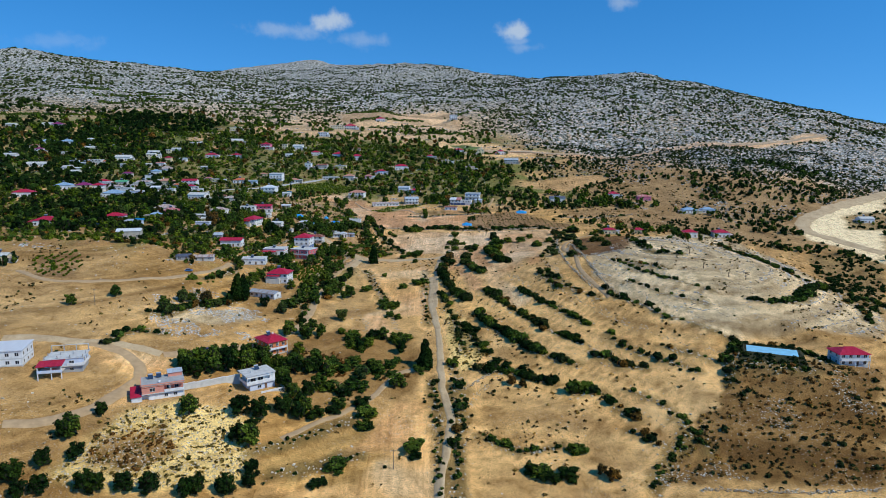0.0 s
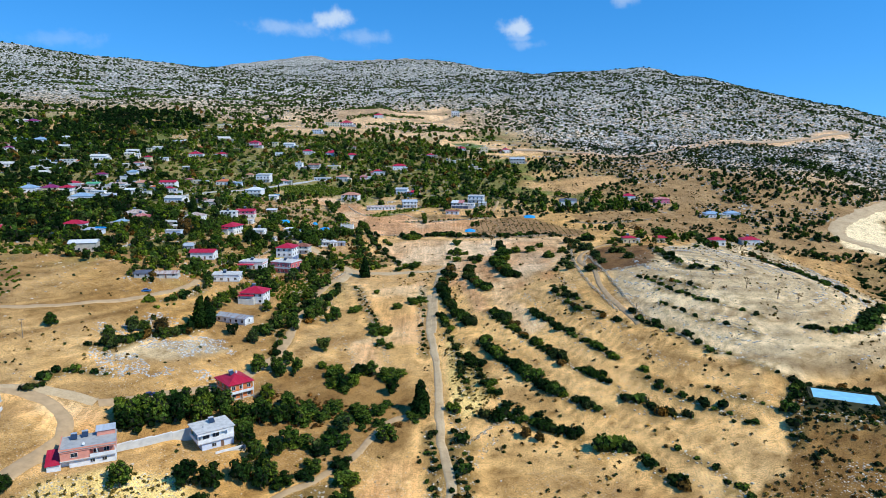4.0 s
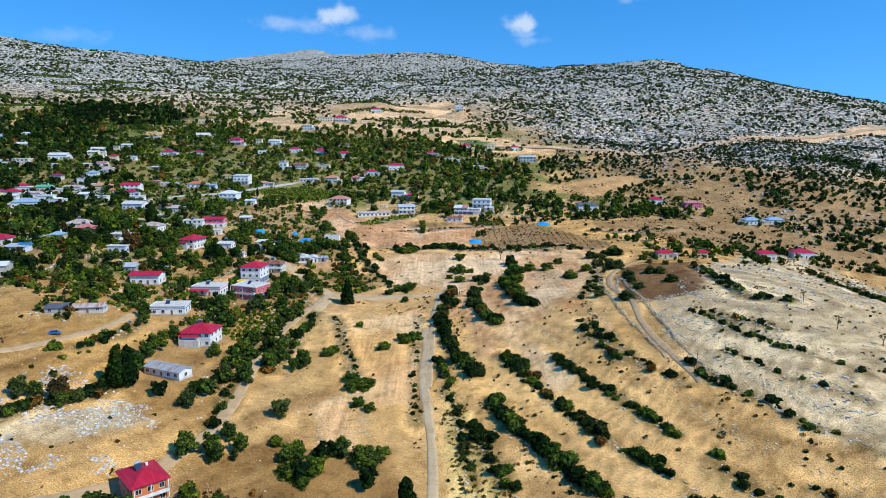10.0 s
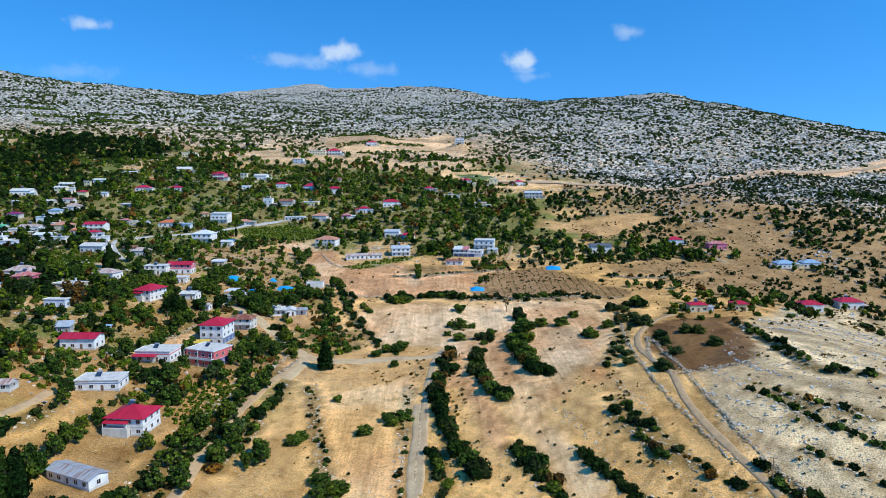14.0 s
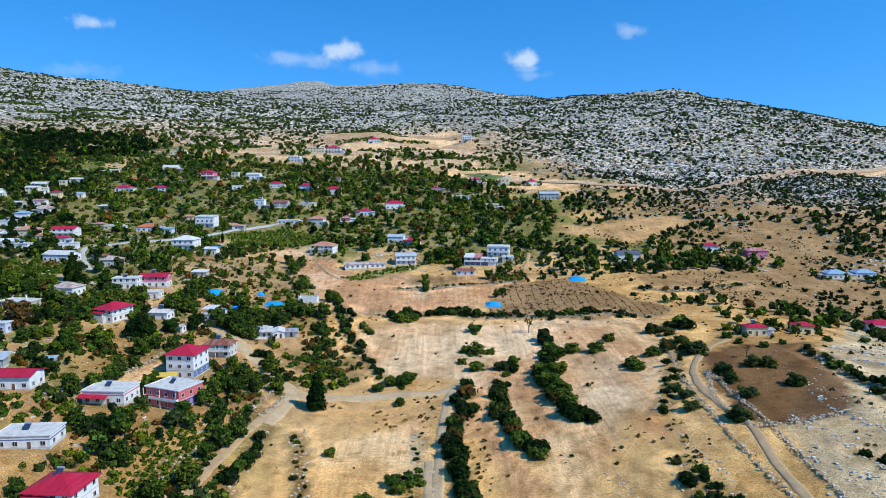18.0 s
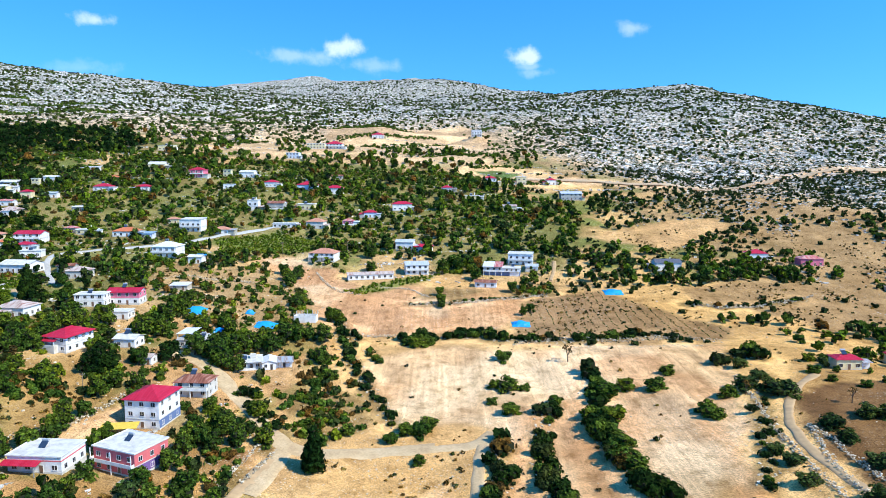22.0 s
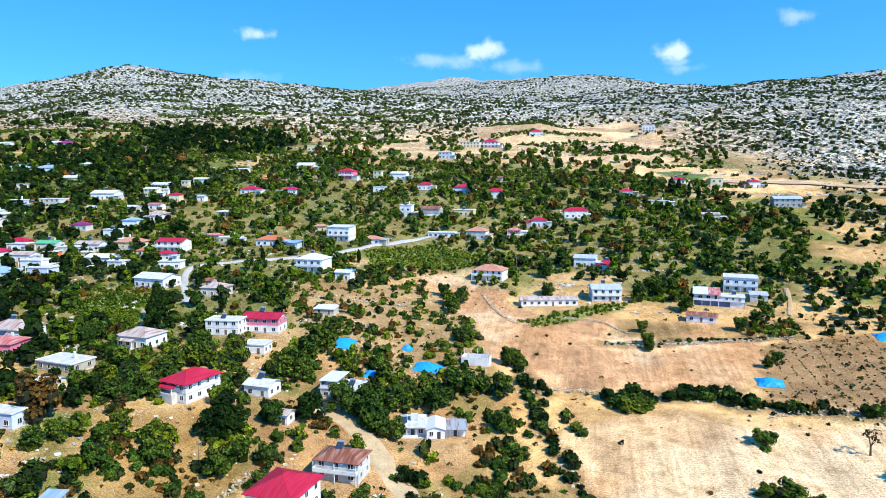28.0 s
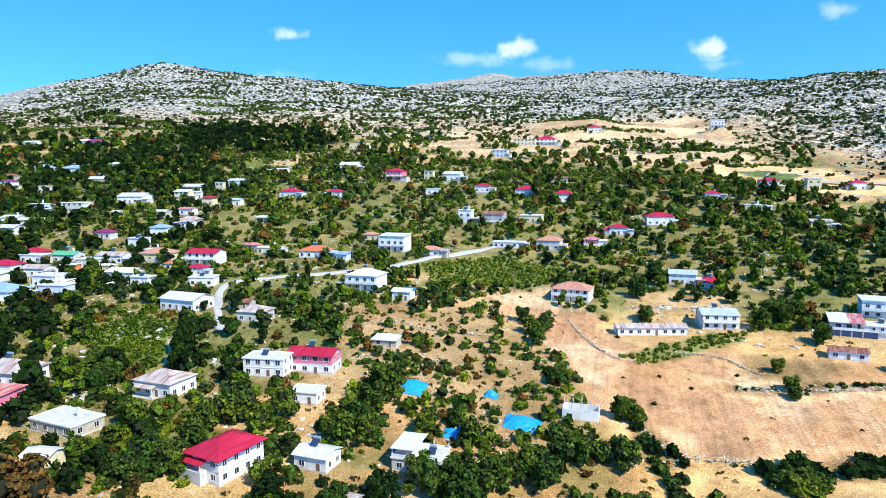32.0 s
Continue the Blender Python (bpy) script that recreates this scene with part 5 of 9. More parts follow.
# weeds and bank shade as colour, with a trampled pale edge, along shrub rows
near_rows = (XX > -150) & (XX < 200) & (YY > -110) & (YY < 330)
rx_, ry_ = XX[near_rows], YY[near_rows]
weed_shade, rim = np.zeros(rx_.shape), np.zeros(rx_.shape)
for size, gap, pts in ROWS:
    lo, hi = np.min(pts, axis=0) - 9, np.max(pts, axis=0) + 9
    b_ = (rx_ > lo[0]) & (rx_ < hi[0]) & (ry_ > lo[1]) & (ry_ < hi[1])
    d, s = line_distance(rx_[b_] + fbm(rx_[b_], ry_[b_], 4, 2, 71) * 2.2, ry_[b_] + fbm(rx_[b_], ry_[b_], 4, 2, 72) * 2.2, pts)
    weed_shade[b_] = np.maximum(weed_shade[b_], 1 - smooth(d, 1.0, 2.9))
    rim[b_] = np.maximum(rim[b_], smooth(d, 2.0, 2.9) * (1 - smooth(d, 3.4, 6.0)))
soil[near_rows] *= 1 + 0.5 * (rim * (1 - weed_shade))[:, None]
soil[near_rows] = soil[near_rows] * (1 - 0.75 * weed_shade[:, None]) + np.array([0.17, 0.125, 0.05]) * 0.75 * weed_shade[:, None]
# furrows and tyre streaks along the worked fields
furrow = vnoise((XX + 0.12 * YY) / 2.2, YY / 26, 81) + 0.6 * vnoise(XX / 4.5, YY / 40, 82)
field = np.zeros(XX.shape)
for key, edge, pts in SOILS:
    if key in ("sand", "pale", "orange", "rust_strip"):
        box = (np.abs(XX - pts[0][0]) < 140) & (np.abs(YY - pts[0][1]) < 140)
        field[box] = np.maximum(field[box], smooth(inside(XX[box], YY[box], pts), -1, 2))
soil *= 1 + 0.45 * (furrow * field)[..., None]
# chalky and reddish patches in the ploughed land
chalk = (smooth(fbm(XX, YY, 26, 4, 84), 0.03, 0.22) * field * 0.42)[..., None]
soil = soil * (1 - chalk) + np.array([0.80, 0.66, 0.48]) * chalk
red_ = (smooth(-fbm(XX, YY, 22, 4, 85), 0.04, 0.24) * field * 0.6)[..., None]
soil = soil * (1 - red_) + np.array([0.56, 0.325, 0.17]) * red_
yard_ = (YARD * (0.55 + fbm(XX, YY, 7, 3, 83)))[..., None] * 0.7
yard_ = np.clip(yard_, 0, 0.8) * 0.6
soil = soil * (1 - yard_) + np.array([0.44, 0.33, 0.20]) * yard_
soil *= 1 + (1 - ROCKY[..., None]) * np.array([0.06, -0.035, -0.15])
# yellower clay in the lower valley
soil *= 1 + (np.maximum(1 - smooth(YY, 105, 150), smooth(XX, 45, 70)) * (1 - ROCKY))[..., None] * np.array([0.02, 0.0, -0.11])
nx_, ny_ = len(GX), len(GY)
ids = np.arange(nx_ * ny_).reshape(nx_, ny_)
ground_me = mesh_np("ground", np.stack([XX, YY, ZZ], -1).reshape(-1, 3), np.stack([ids[:-1, :-1], ids[1:, :-1], ids[1:, 1:], ids[:-1, 1:]], -1).reshape(-1, 4), M_GROUND, True)
at = ground_me.attributes.new("soil", 'FLOAT_COLOR', 'POINT')
at.data.foreach_set("color", np.concatenate([np.clip(soil * np.minimum(1, 0.86 / soil.max(axis=2, keepdims=True)), 0.01, 0.9).reshape(-1, 3), np.ones((nx_ * ny_, 1))], 1).astype(np.float32).ravel())
at = ground_me.attributes.new("stony", 'FLOAT', 'POINT')
at.data.foreach_set("value", (STONY * (ROCKY > 0)).astype(np.float32).ravel())
at = ground_me.attributes.new("worked", 'FLOAT', 'POINT')
at.data.foreach_set("value", (field * 0.7).astype(np.float32).ravel())
at = ground_me.attributes.new("rocky", 'FLOAT', 'POINT')
at.data.foreach_set("value", ROCKY.astype(np.float32).ravel())
ground = tagged(new("ground", ground_me), "dry tan farmland rising to grey limestone hills", "ground", kind="structure")


def dense(pts, step):
    """Points along a rounded line."""
    p = np.array(pts, float)
    for _ in range(2):
        q = [p[0]]
        for a, b in zip(p[:-1], p[1:]):
            q += [a * 0.75 + b * 0.25, a * 0.25 + b * 0.75]
        p = np.array(q + [p[-1]])
    s = np.r_[0, np.cumsum(np.hypot(*np.diff(p, axis=0).T))]
    u = np.arange(0, s[-1], step)
    return np.stack([np.interp(u, s, p[:, 0]), np.interp(u, s, p[:, 1])], 1)


ROAD_LINES = []


def road(name, width, pts):
    c = dense(pts, 1.2)
    ROAD_LINES.append((width, pts))
    t = np.gradient(c, axis=0)
    t /= np.linalg.norm(t, axis=1)[:, None] + 1e-9
    nrm = np.stack([-t[:, 1], t[:, 0]], 1)
    wob = 1 + fbm(c[:, 0], c[:, 1], 5, 3, 60) * 0.5
    wob2 = 1 + fbm(c[:, 0], c[:, 1], 5, 3, 70) * 0.5
    cols = []
    for k in (-0.5, -0.42, -0.2, 0, 0.2, 0.42, 0.5):
        q = c + nrm * (k * width * np.where(k < 0, wob, wob2))[:, None]
        drop = (-0.10 if abs(k) == 0.5 else (0.13 if k else 0.17)) + np.clip((q[:, 1] - 250) / 150, 0, 1) * 0.7
        cols.append(np.c_[q, ground_z(q[:, 0], q[:, 1]) + drop])
    v = np.stack(cols, 1)
    idx = np.arange(v.shape[0] * 7).reshape(-1, 7)
    qd = np.stack([idx[:-1, :-1], idx[:-1, 1:], idx[1:, 1:], idx[1:, :-1]], -1).reshape(-1, 4)
    me = mesh_np("road", v.reshape(-1, 3), qd[:, ::-1], {"hill_road": M_TANROAD, "lower_road": M_LANE, "field_track": M_LANE, "lower_path": M_LANE, "yard_road": M_LANE, "north_track": M_LANE, "house_lane": M_LANE, "dome_track": M_LANE, "upper_road": M_ASPHALT}.get(name, M_ROAD), True)
    return tagged(new("road", me), ("grey paved " if name == "upper_road" else "pale unpaved dirt ") + name.replace("_", " "), "road", kind="structure")


road("main_track", 2.4, [(0.5, -28.7), (0.9, -16.7), (1.9, -11.2), (2.9, -5.2), (4.0, 1.0), (4.0, 6.1), (3.0, 13.2), (1.7, 21.0), (1.3, 53.4), (0.1, 65.7), (-0.8, 76.5), (-1.6, 86.9), (-1, 97.2), (-1.2, 117.9)])
road("lower_path", 1.9, [(-37.7, -8.5), (-33.8, -4.0), (-30.5, -0.5), (-25.6, 3.5), (-21.3, 8.7), (-17.4, 13.3), (-14.9, 19.2), (-11.3, 27.7), (-4.1, 30.8)])
road("main_track_north", 2.6, [(-0.1, 77), (0.2, 93.2), (0.6, 112.1), (1, 125.9)])
road("village_road", 4.2, [(-6, 150.3), (-14.9, 149.9), (-24, 148.2), (-31.1, 147.2), (-35.5, 149.5), (-38.4, 152.7), (-44.3, 159.7), (-51.4, 168.8), (-56.6, 175.4), (-64.2, 182), (-72, 184.8)])
road("junction_link", 3.0, [(-11.9, 148.8), (-4.4, 150), (2.5, 150.4), (6.2, 156.4)])
road("track_top", 2.6, [(1, 125.9), (2, 139.9), (4.1, 153.1)])
road("hamlet_link", 3.2, [(-76.1, 17.2), (-81.9, 17.8), (-89.5, 17.8), (-96.4, 16.1)])
road("junction_track", 3.6, [(-35.2, 148.5), (-35.5, 141.2), (-36.6, 136.3), (-37.8, 131.8)])
road("lower_road", 3.2, [(-36.6, 143.8), (-40.4, 130.7), (-43.4, 113.9), (-44.5, 95.9), (-44.2, 75.2), (-43.8, 58.9), (-45.7, 49.5), (-48.2, 43.7), (-50.9, 37.6), (-55.5, 31.9), (-62.6, 25.8), (-70.2, 20.4), (-76, 17)])
road("yard_road", 3.4, [(-96.2, 15.8), (-87.7, 15.4), (-80.2, 11.9), (-76.8, 5.5), (-79, -0.9), (-80.9, -8.8), (-86.4, -14.7), (-97.4, -19.6)])
road("hamlet_road", 3.6, [(-96.2, 15.8), (-104.8, 14.8), (-116.7, 12.3)])
road("field_track", 2.2, [(-139.8, 58.7), (-130.4, 52.1), (-120.5, 50.0), (-109.4, 55.3), (-102.2, 59.4), (-93.4, 66.8), (-86.3, 77.9), (-82.2, 91), (-81.5, 101)])
road("dome_track", 2.0, [(80.8, 171.5), (72.3, 163.8), (63.9, 151.6), (59.6, 141.2), (58.2, 132.9), (58.2, 124.3), (58.7, 116.9), (59.4, 110.8), (56.7, 94.5), (57.8, 81.3), (59.2, 70.1), (60.8, 62.4)])
road("upper_road", 2.0, [(-123.6, 223.4), (-134.3, 238.4), (-141.6, 251.5), (-139.2, 258.9), (-128.8, 263.9), (-117.5, 271.6), (-106, 280.8), (-97.6, 290), (-87, 301.3), (-77.3, 311.9)])
road("hill_road", 5.0, HILL_ROAD)
road("quarry_road", 9.0, [(347.6, 342.8), (294.2, 304), (256.8, 273.9), (236.8, 258), (229.4, 240.8), (241.8, 228.8), (257.9, 207.9)])
road("north_track", 1.5, [(35.4, 266.7), (38.3, 278), (40.3, 289.8)])
road("house_lane", 2.6, [(-121.5, 202.8), (-124.9, 209.4), (-130.1, 215.9)])


# ---- building blocks ----
def link(name, me, parent=None, label=""):
    ob = new(name, me)
    if parent:
        ob.parent = parent
    if label:
        ob["label"] = label
    return ob


def part(name, bm, material, parent, label=""):
    me = bpy.data.meshes.new(name)
    bm.to_mesh(me)
    bm.free()
    me.materials.append(material)
    return link(name, me, parent, label)


def box_bm(boxes, bevel=0.0):
    bm = bmesh.new()
    for x0, y0, z0, x1, y1, z1 in boxes:
        r = bmesh.ops.create_cube(bm, size=1)
        for v in r["verts"]:
            v.co = Vector(((x0 + x1) / 2 + v.co.x * (x1 - x0), (y0 + y1) / 2 + v.co.y * (y1 - y0), (z0 + z1) / 2 + v.co.z * (z1 - z0)))
    if bevel:
        bmesh.ops.bevel(bm, geom=list(bm.edges), offset=bevel, segments=1, affect='EDGES')
    return bm


def prism_bm(rings):
    """A closed solid from rings of equal length, bottom to top."""
    bm = bmesh.new()
    made = [[bm.verts.new(p) for p in ring] for ring in rings]
    for a, b in zip(made[:-1], made[1:]):
        for i in range(len(a)):
            j = (i + 1) % len(a)
            bm.faces.new((a[i], a[j], b[j], b[i]))
    bm.faces.new(made[0][::-1])
    bm.faces.new(made[-1])
    bmesh.ops.remove_doubles(bm, verts=bm.verts, dist=0.001)
    bmesh.ops.recalc_face_normals(bm, faces=bm.faces)
    return bm


def cyl_bm(items, sides=8):
    """Tapered round bars: each from a to b with radii ra, rb."""
    bm = bmesh.new()
    for a, b, ra, rb in items:
        a, b = Vector(a), Vector(b)
        q = (b - a).to_track_quat("Z", "Y")
        r1 = [bm.verts.new(a + q @ Vector((ra * math.cos(k * 6.2832 / sides), ra * math.sin(k * 6.2832 / sides), 0))) for k in range(sides)]
        r2 = [bm.verts.new(b + q @ Vector((rb * math.cos(k * 6.2832 / sides), rb * math.sin(k * 6.2832 / sides), 0))) for k in range(sides)]
        for k in range(sides):
            bm.faces.new((r1[k], r1[(k + 1) % sides], r2[(k + 1) % sides], r2[k]))
        bm.faces.new(r1[::-1])
        bm.faces.new(r2)
    return bm


def thing(name, x, y, rot=0, z=None, unit=1.0 / K):
    """An empty at a place of the plan; its parts are built in metres."""
    e = new(name)
    e.empty_display_size = 0.3
    e.matrix_world = pose(x, y, gz(x, y) if z is None else z, 0, 0, rot) @ Matrix.Scale(unit, 4)
    return e


# heaps under plastic sheets: place and size
TARPS = [(-55.0, 210.6, 6.5, 5.0), (-65, 201.8, 4.6, 2.5), (-77.3, 215.4, 6, 5.5), (-62.1, 218.4, 2.5, 2), (-63.9, 204.1, 3, 3), (55.2, 253.8, 6.5, 4.5), (19.2, 221.9, 5.5, 4)]
PADS = [(x, y, a / 2) for x, y, a, b in TARPS]
rnd = random.Random(4)


def window(parent, x, y, z, w, h, face):
    """A framed window on the wall face 'f' (front, -y), 'b', 'l' or 'r'; x is along the wall."""
    def place(u0, v0, u1, v1, n0, n1):
        if face == "f":
            return (u0, y - n1, v0, u1, y - n0, v1)
        if face == "b":
            return (u0, y + n0, v0, u1, y + n1, v1)
        if face == "r":
            return (y + n0, u0, v0, y + n1, u1, v1)
        return (y - n1, u0, v0, y - n0, u1, v1)
    t = 0.07
    fr = part("window", box_bm([place(x - w / 2, z, x - w / 2 + t, z + h, 0.003, 0.09), place(x + w / 2 - t, z, x + w / 2, z + h, 0.003, 0.09),
                                place(x - w / 2 + t, z + h - t, x + w / 2 - t, z + h, 0.003, 0.09), place(x - w / 2 - 0.06, z - 0.07, x + w / 2 + 0.06, z, 0.003, 0.16),
                                place(x - t / 2, z, x + t / 2, z + h - t, 0.003, 0.07)]), M_FRAME, parent)
    part("pane", box_bm([place(x - w / 2 + t, z, x + w / 2 - t, z + h - t, 0.004, 0.035)]), M_GLASS, fr)


def solar(parent, x, y, z, turn=0):
    """Roof water heater: a sloped panel on legs and a round tank above it."""
    panel = part("solar_panel", prism_bm([[(x - 0.9, y - 0.9, z + 0.15), (x + 0.9, y - 0.9, z + 0.15), (x + 0.9, y + 0.55, z + 1.15), (x - 0.9, y + 0.55, z + 1.15)],
                                          [(x - 0.9, y - 0.95, z + 0.23), (x + 0.9, y - 0.95, z + 0.23), (x + 0.9, y + 0.5, z + 1.23), (x - 0.9, y + 0.5, z + 1.23)]]), M_PANEL, parent)
    for sx in (-1, 1):
        part("panel_leg", cyl_bm([((x + sx * 0.85, y - 0.85, z - 0.1), (x + sx * 0.85, y - 0.85, z + 0.2), 0.03, 0.03)], 5), M_METAL, parent)
        part("tank_post", cyl_bm([((x + sx * 0.85, y + 0.7, z - 0.1), (x + sx * 0.85, y + 0.7, z + 1.5), 0.035, 0.035)], 5), M_METAL, parent)
    part("water_tank", cyl_bm([((x - 0.85, y + 0.75, z + 1.45), (x + 0.85, y + 0.75, z + 1.45), 0.32, 0.32)], 10), M_METAL, parent)


def roof_parts(root, kind, w, d, top, material, over=0.55):
    x, y = w / 2 + over, d / 2 + over
    if kind == "hip":
        k = min(x, y)
        rise_ = k * 0.42
        ridge = max(0.15, max(x, y) - k)
        rx, ry = (ridge, 0.12) if x >= y else (0.12, ridge)
        part("roof", prism_bm([[(-x, -y, top - 0.04), (x, -y, top - 0.04), (x, y, top - 0.04), (-x, y, top - 0.04)], [(-x, -y, top + 0.10), (x, -y, top + 0.10), (x, y, top + 0.10), (-x, y, top + 0.10)],
                               [(-rx, -ry, top + rise_), (rx, -ry, top + rise_), (rx, ry, top + rise_), (-rx, ry, top + rise_)]]), material, root)
        part("ridge_cap", box_bm([(-rx - 0.1, -ry - 0.1, top + rise_ - 0.05, rx + 0.1, ry + 0.1, top + rise_ + 0.06)]), material, root)
    elif kind == "gable":
        rise_ = y * 0.30
        part("roof", prism_bm([[(-x, -y, top), (-x, 0, top + rise_), (-x, y, top), (-x, y, top + 0.1), (-x, 0, top + rise_ + 0.1), (-x, -y, top + 0.1)],
                               [(x, -y, top), (x, 0, top + rise_), (x, y, top), (x, y, top + 0.1), (x, 0, top + rise_ + 0.1), (x, -y, top + 0.1)]]), material, root)
        part("gable_wall", prism_bm([[(-w / 2 + 0.05, -d / 2, top - 0.05), (-w / 2 + 0.05, d / 2, top - 0.05), (-w / 2 + 0.05, 0, top + rise_ - 0.12)],
                                     [(w / 2 - 0.05, -d / 2, top - 0.05), (w / 2 - 0.05, d / 2, top - 0.05), (w / 2 - 0.05, 0, top + rise_ - 0.12)]]), WALL["white"], root)
        part("ridge_cap", box_bm([(-x, -0.18, top + rise_ + 0.06, x, 0.18, top + rise_ + 0.13)]), material, root)
    elif kind == "shed":
        part("roof", prism_bm([[(-x, -y, top + 0.02), (x, -y, top + 0.02), (x, y, top + 0.7), (-x, y, top + 0.7)], [(-x, -y, top + 0.14), (x, -y, top + 0.14), (x, y, top + 0.82), (-x, y, top + 0.82)]]), material, root)
        part("gable_wall", prism_bm([[(-w / 2 + 0.05, -d / 2 + 0.1, top - 0.05), (-w / 2 + 0.05, d / 2 - 0.05, top - 0.05), (-w / 2 + 0.05, d / 2 - 0.05, top + 0.58)],
                                     [(w / 2 - 0.05, -d / 2 + 0.1, top - 0.05), (w / 2 - 0.05, d / 2 - 0.05, top - 0.05), (w / 2 - 0.05, d / 2 - 0.05, top + 0.58)]]), WALL["white"], root)
    else:
        o = 0.3
        part("roof", box_bm([(-w / 2 - o, -d / 2 - o, top, w / 2 + o, d / 2 + o, top + 0.2)], 0.02), material, root)
        part("parapet", box_bm([(-w / 2 - o, -d / 2 - o, top + 0.2, w / 2 + o, -d / 2 - o + 0.16, top + 0.38), (-w / 2 - o, d / 2 + o - 0.16, top + 0.2, w / 2 + o, d / 2 + o, top + 0.38),
                                (-w / 2 - o, -d / 2 - o + 0.16, top + 0.2, -w / 2 - o + 0.16, d / 2 + o - 0.16, top + 0.38), (w / 2 + o - 0.16, -d / 2 - o + 0.16, top + 0.2, w / 2 + o, d / 2 + o - 0.16, top + 0.38)]), WALL["white"], root)


def house(x, y, w, d, h, rot, kind, roof, wall, extras, label, near, name="house"):
    PADS.append((x, y, math.hypot(w, d) / 2 + 0.6))
    c, s = math.cos(radians(rot)), math.sin(radians(rot))
    corners = [gz(x + c * a - s * b, y + s * a + c * b) for a in (-w / 2, w / 2) for b in (-d / 2, d / 2)]
    z0 = gz(x + s * d / 2, y - c * d / 2)
    base = (min(corners) - z0) * K - 0.5
    root = tagged(thing(name, x, y, rot, z0), label, "house", "village houses")
    w, d = w * K, d * K
    x2, y2 = w / 2, d / 2
    low = min(2.9, h * 0.52) if h > 4.8 else 0
    ground_wall = "blue" if "bluebase" in extras else "white" if "whitebase" in extras else wall
    if low:
        part("ground_floor_wall", box_bm([(-x2, -y2, base, x2, y2, low - 0.12)]), WALL[ground_wall], root)
        part("floor_band", box_bm([(-x2 - 0.08, -y2 - 0.08, low - 0.12, x2 + 0.08, y2 + 0.08, low + 0.12)]), WALL["pale"], root)
        part("upper_wall", box_bm([(-x2, -y2, low + 0.12, x2, y2, h)]), WALL[wall], root)
    else:
        part("wall", box_bm([(-x2, -y2, base, x2, y2, h)]), WALL[wall], root)
    part("plinth", box_bm([(-x2 - 0.06, -y2 - 0.06, base, x2 + 0.06, y2 + 0.06, max(0.25, (max(corners) - z0) * K + 0.1))]), WALL["pale"], root)
    roof_parts(root, kind, w, d, h, ROOF[roof], 0.75 if roof == "crimson" and near else 0.5)
    floors = [low + 0.12] if low else []
    floors = ([0.0] + floors) if h > 2.4 else [0.0]
    storeys = 3 if h > 7 else len(floors)
    if storeys == 3:
        floors = [0.0, low, low + 2.9]
    for k, f in enumerate(floors):
        count = max(2, int(w / 2.9))
        for i in range(count):
            u = -x2 + w * (i + 0.5) / count
            if k == 0 and i == count // 2:
                dr = part("door", box_bm([(u - 0.48, -y2 - 0.06, 0.02, u + 0.48, -y2 - 0.003, 2.05)]), M_DOOR, root)
                part("door_frame", box_bm([(u - 0.58, -y2 - 0.1, 0.02, u - 0.48, -y2 - 0.003, 2.15), (u + 0.48, -y2 - 0.1, 0.02, u + 0.58, -y2 - 0.003, 2.15), (u - 0.48, -y2 - 0.1, 2.05, u + 0.48, -y2 - 0.003, 2.15)]), M_FRAME, dr)
            elif f + 2.2 < h + 0.2:
                window(root, u, -y2, f + 0.9, 1.4, 1.3, "f")
        if near:
            for i in range(max(1, int(d / 3))):
                u = -y2 + d * (i + 0.5) / max(1, int(d / 3))
                if f + 2.2 < h + 0.2:
                    window(root, u, x2, f + 0.9, 1.2, 1.25, "r")
                    window(root, u, -x2, f + 0.9, 1.2, 1.25, "l")
    # blue is wall paint; violet puts the shaded rose wall into colour
    for word, tone in (("blueside", "blue"), ("violetside", "violet")):
        if word in extras:
            part("paint_and_shade_side", box_bm([(x2 + 0.004, -y2 + 0.02, base, x2 + 0.05, y2 - 0.02, low - 0.2)]), WALL[tone], root, tone + " side wall in paint and shade colour")
    if "balcony" in extras:
        bz = low or 0.3
        side = 1 if rnd.random() < 0.8 else -1
        part("balcony_slab", box_bm([(-x2, -y2 - 1.3, bz - 0.16, x2, -y2 - 0.09, bz + 0.02)]), WALL["pale"], root)
        part("balcony_rail", box_bm([(-x2, -y2 - 1.3, bz + 0.02, x2, -y2 - 1.2, bz + 0.85)]), WALL["white"], root)
        for u in (-x2 + 0.12, 0, x2 - 0.12):
            part("balcony_post", box_bm([(u - 0.1, -y2 - 1.19, base, u + 0.1, -y2 - 1.0, bz - 0.16), (u - 0.08, -y2 - 1.19, bz + 0.02, u + 0.08, -y2 - 1.03, h)]), WALL["white"], root)
        for u in (x2 - 0.1, -x2):
            part("balcony_side_rail", box_bm([(u, -y2 - 1.2, bz + 0.02, u + 0.1, -y2 - 0.1, bz + 0.85)]), WALL["white"], root)
    if "porch" in extras:
        part("porch_roof", prism_bm([[(-x2 - 0.4, -y2 - 1.9, h - 1.25), (x2 * 0.3, -y2 - 1.9, h - 1.25), (x2 * 0.3, -y2, h - 0.7), (-x2 - 0.4, -y2, h - 0.7)],
                                     [(-x2 - 0.4, -y2 - 1.9, h - 1.15), (x2 * 0.3, -y2 - 1.9, h - 1.15), (x2 * 0.3, -y2, h - 0.6), (-x2 - 0.4, -y2, h - 0.6)]]), ROOF[roof], root)
        for u in (-x2 - 0.2, x2 * 0.3 - 0.2):
            part("porch_post", box_bm([(u - 0.09, -y2 - 1.8, base - 0.6, u + 0.09, -y2 - 1.62, h - 1.2)]), WALL["white"], root)
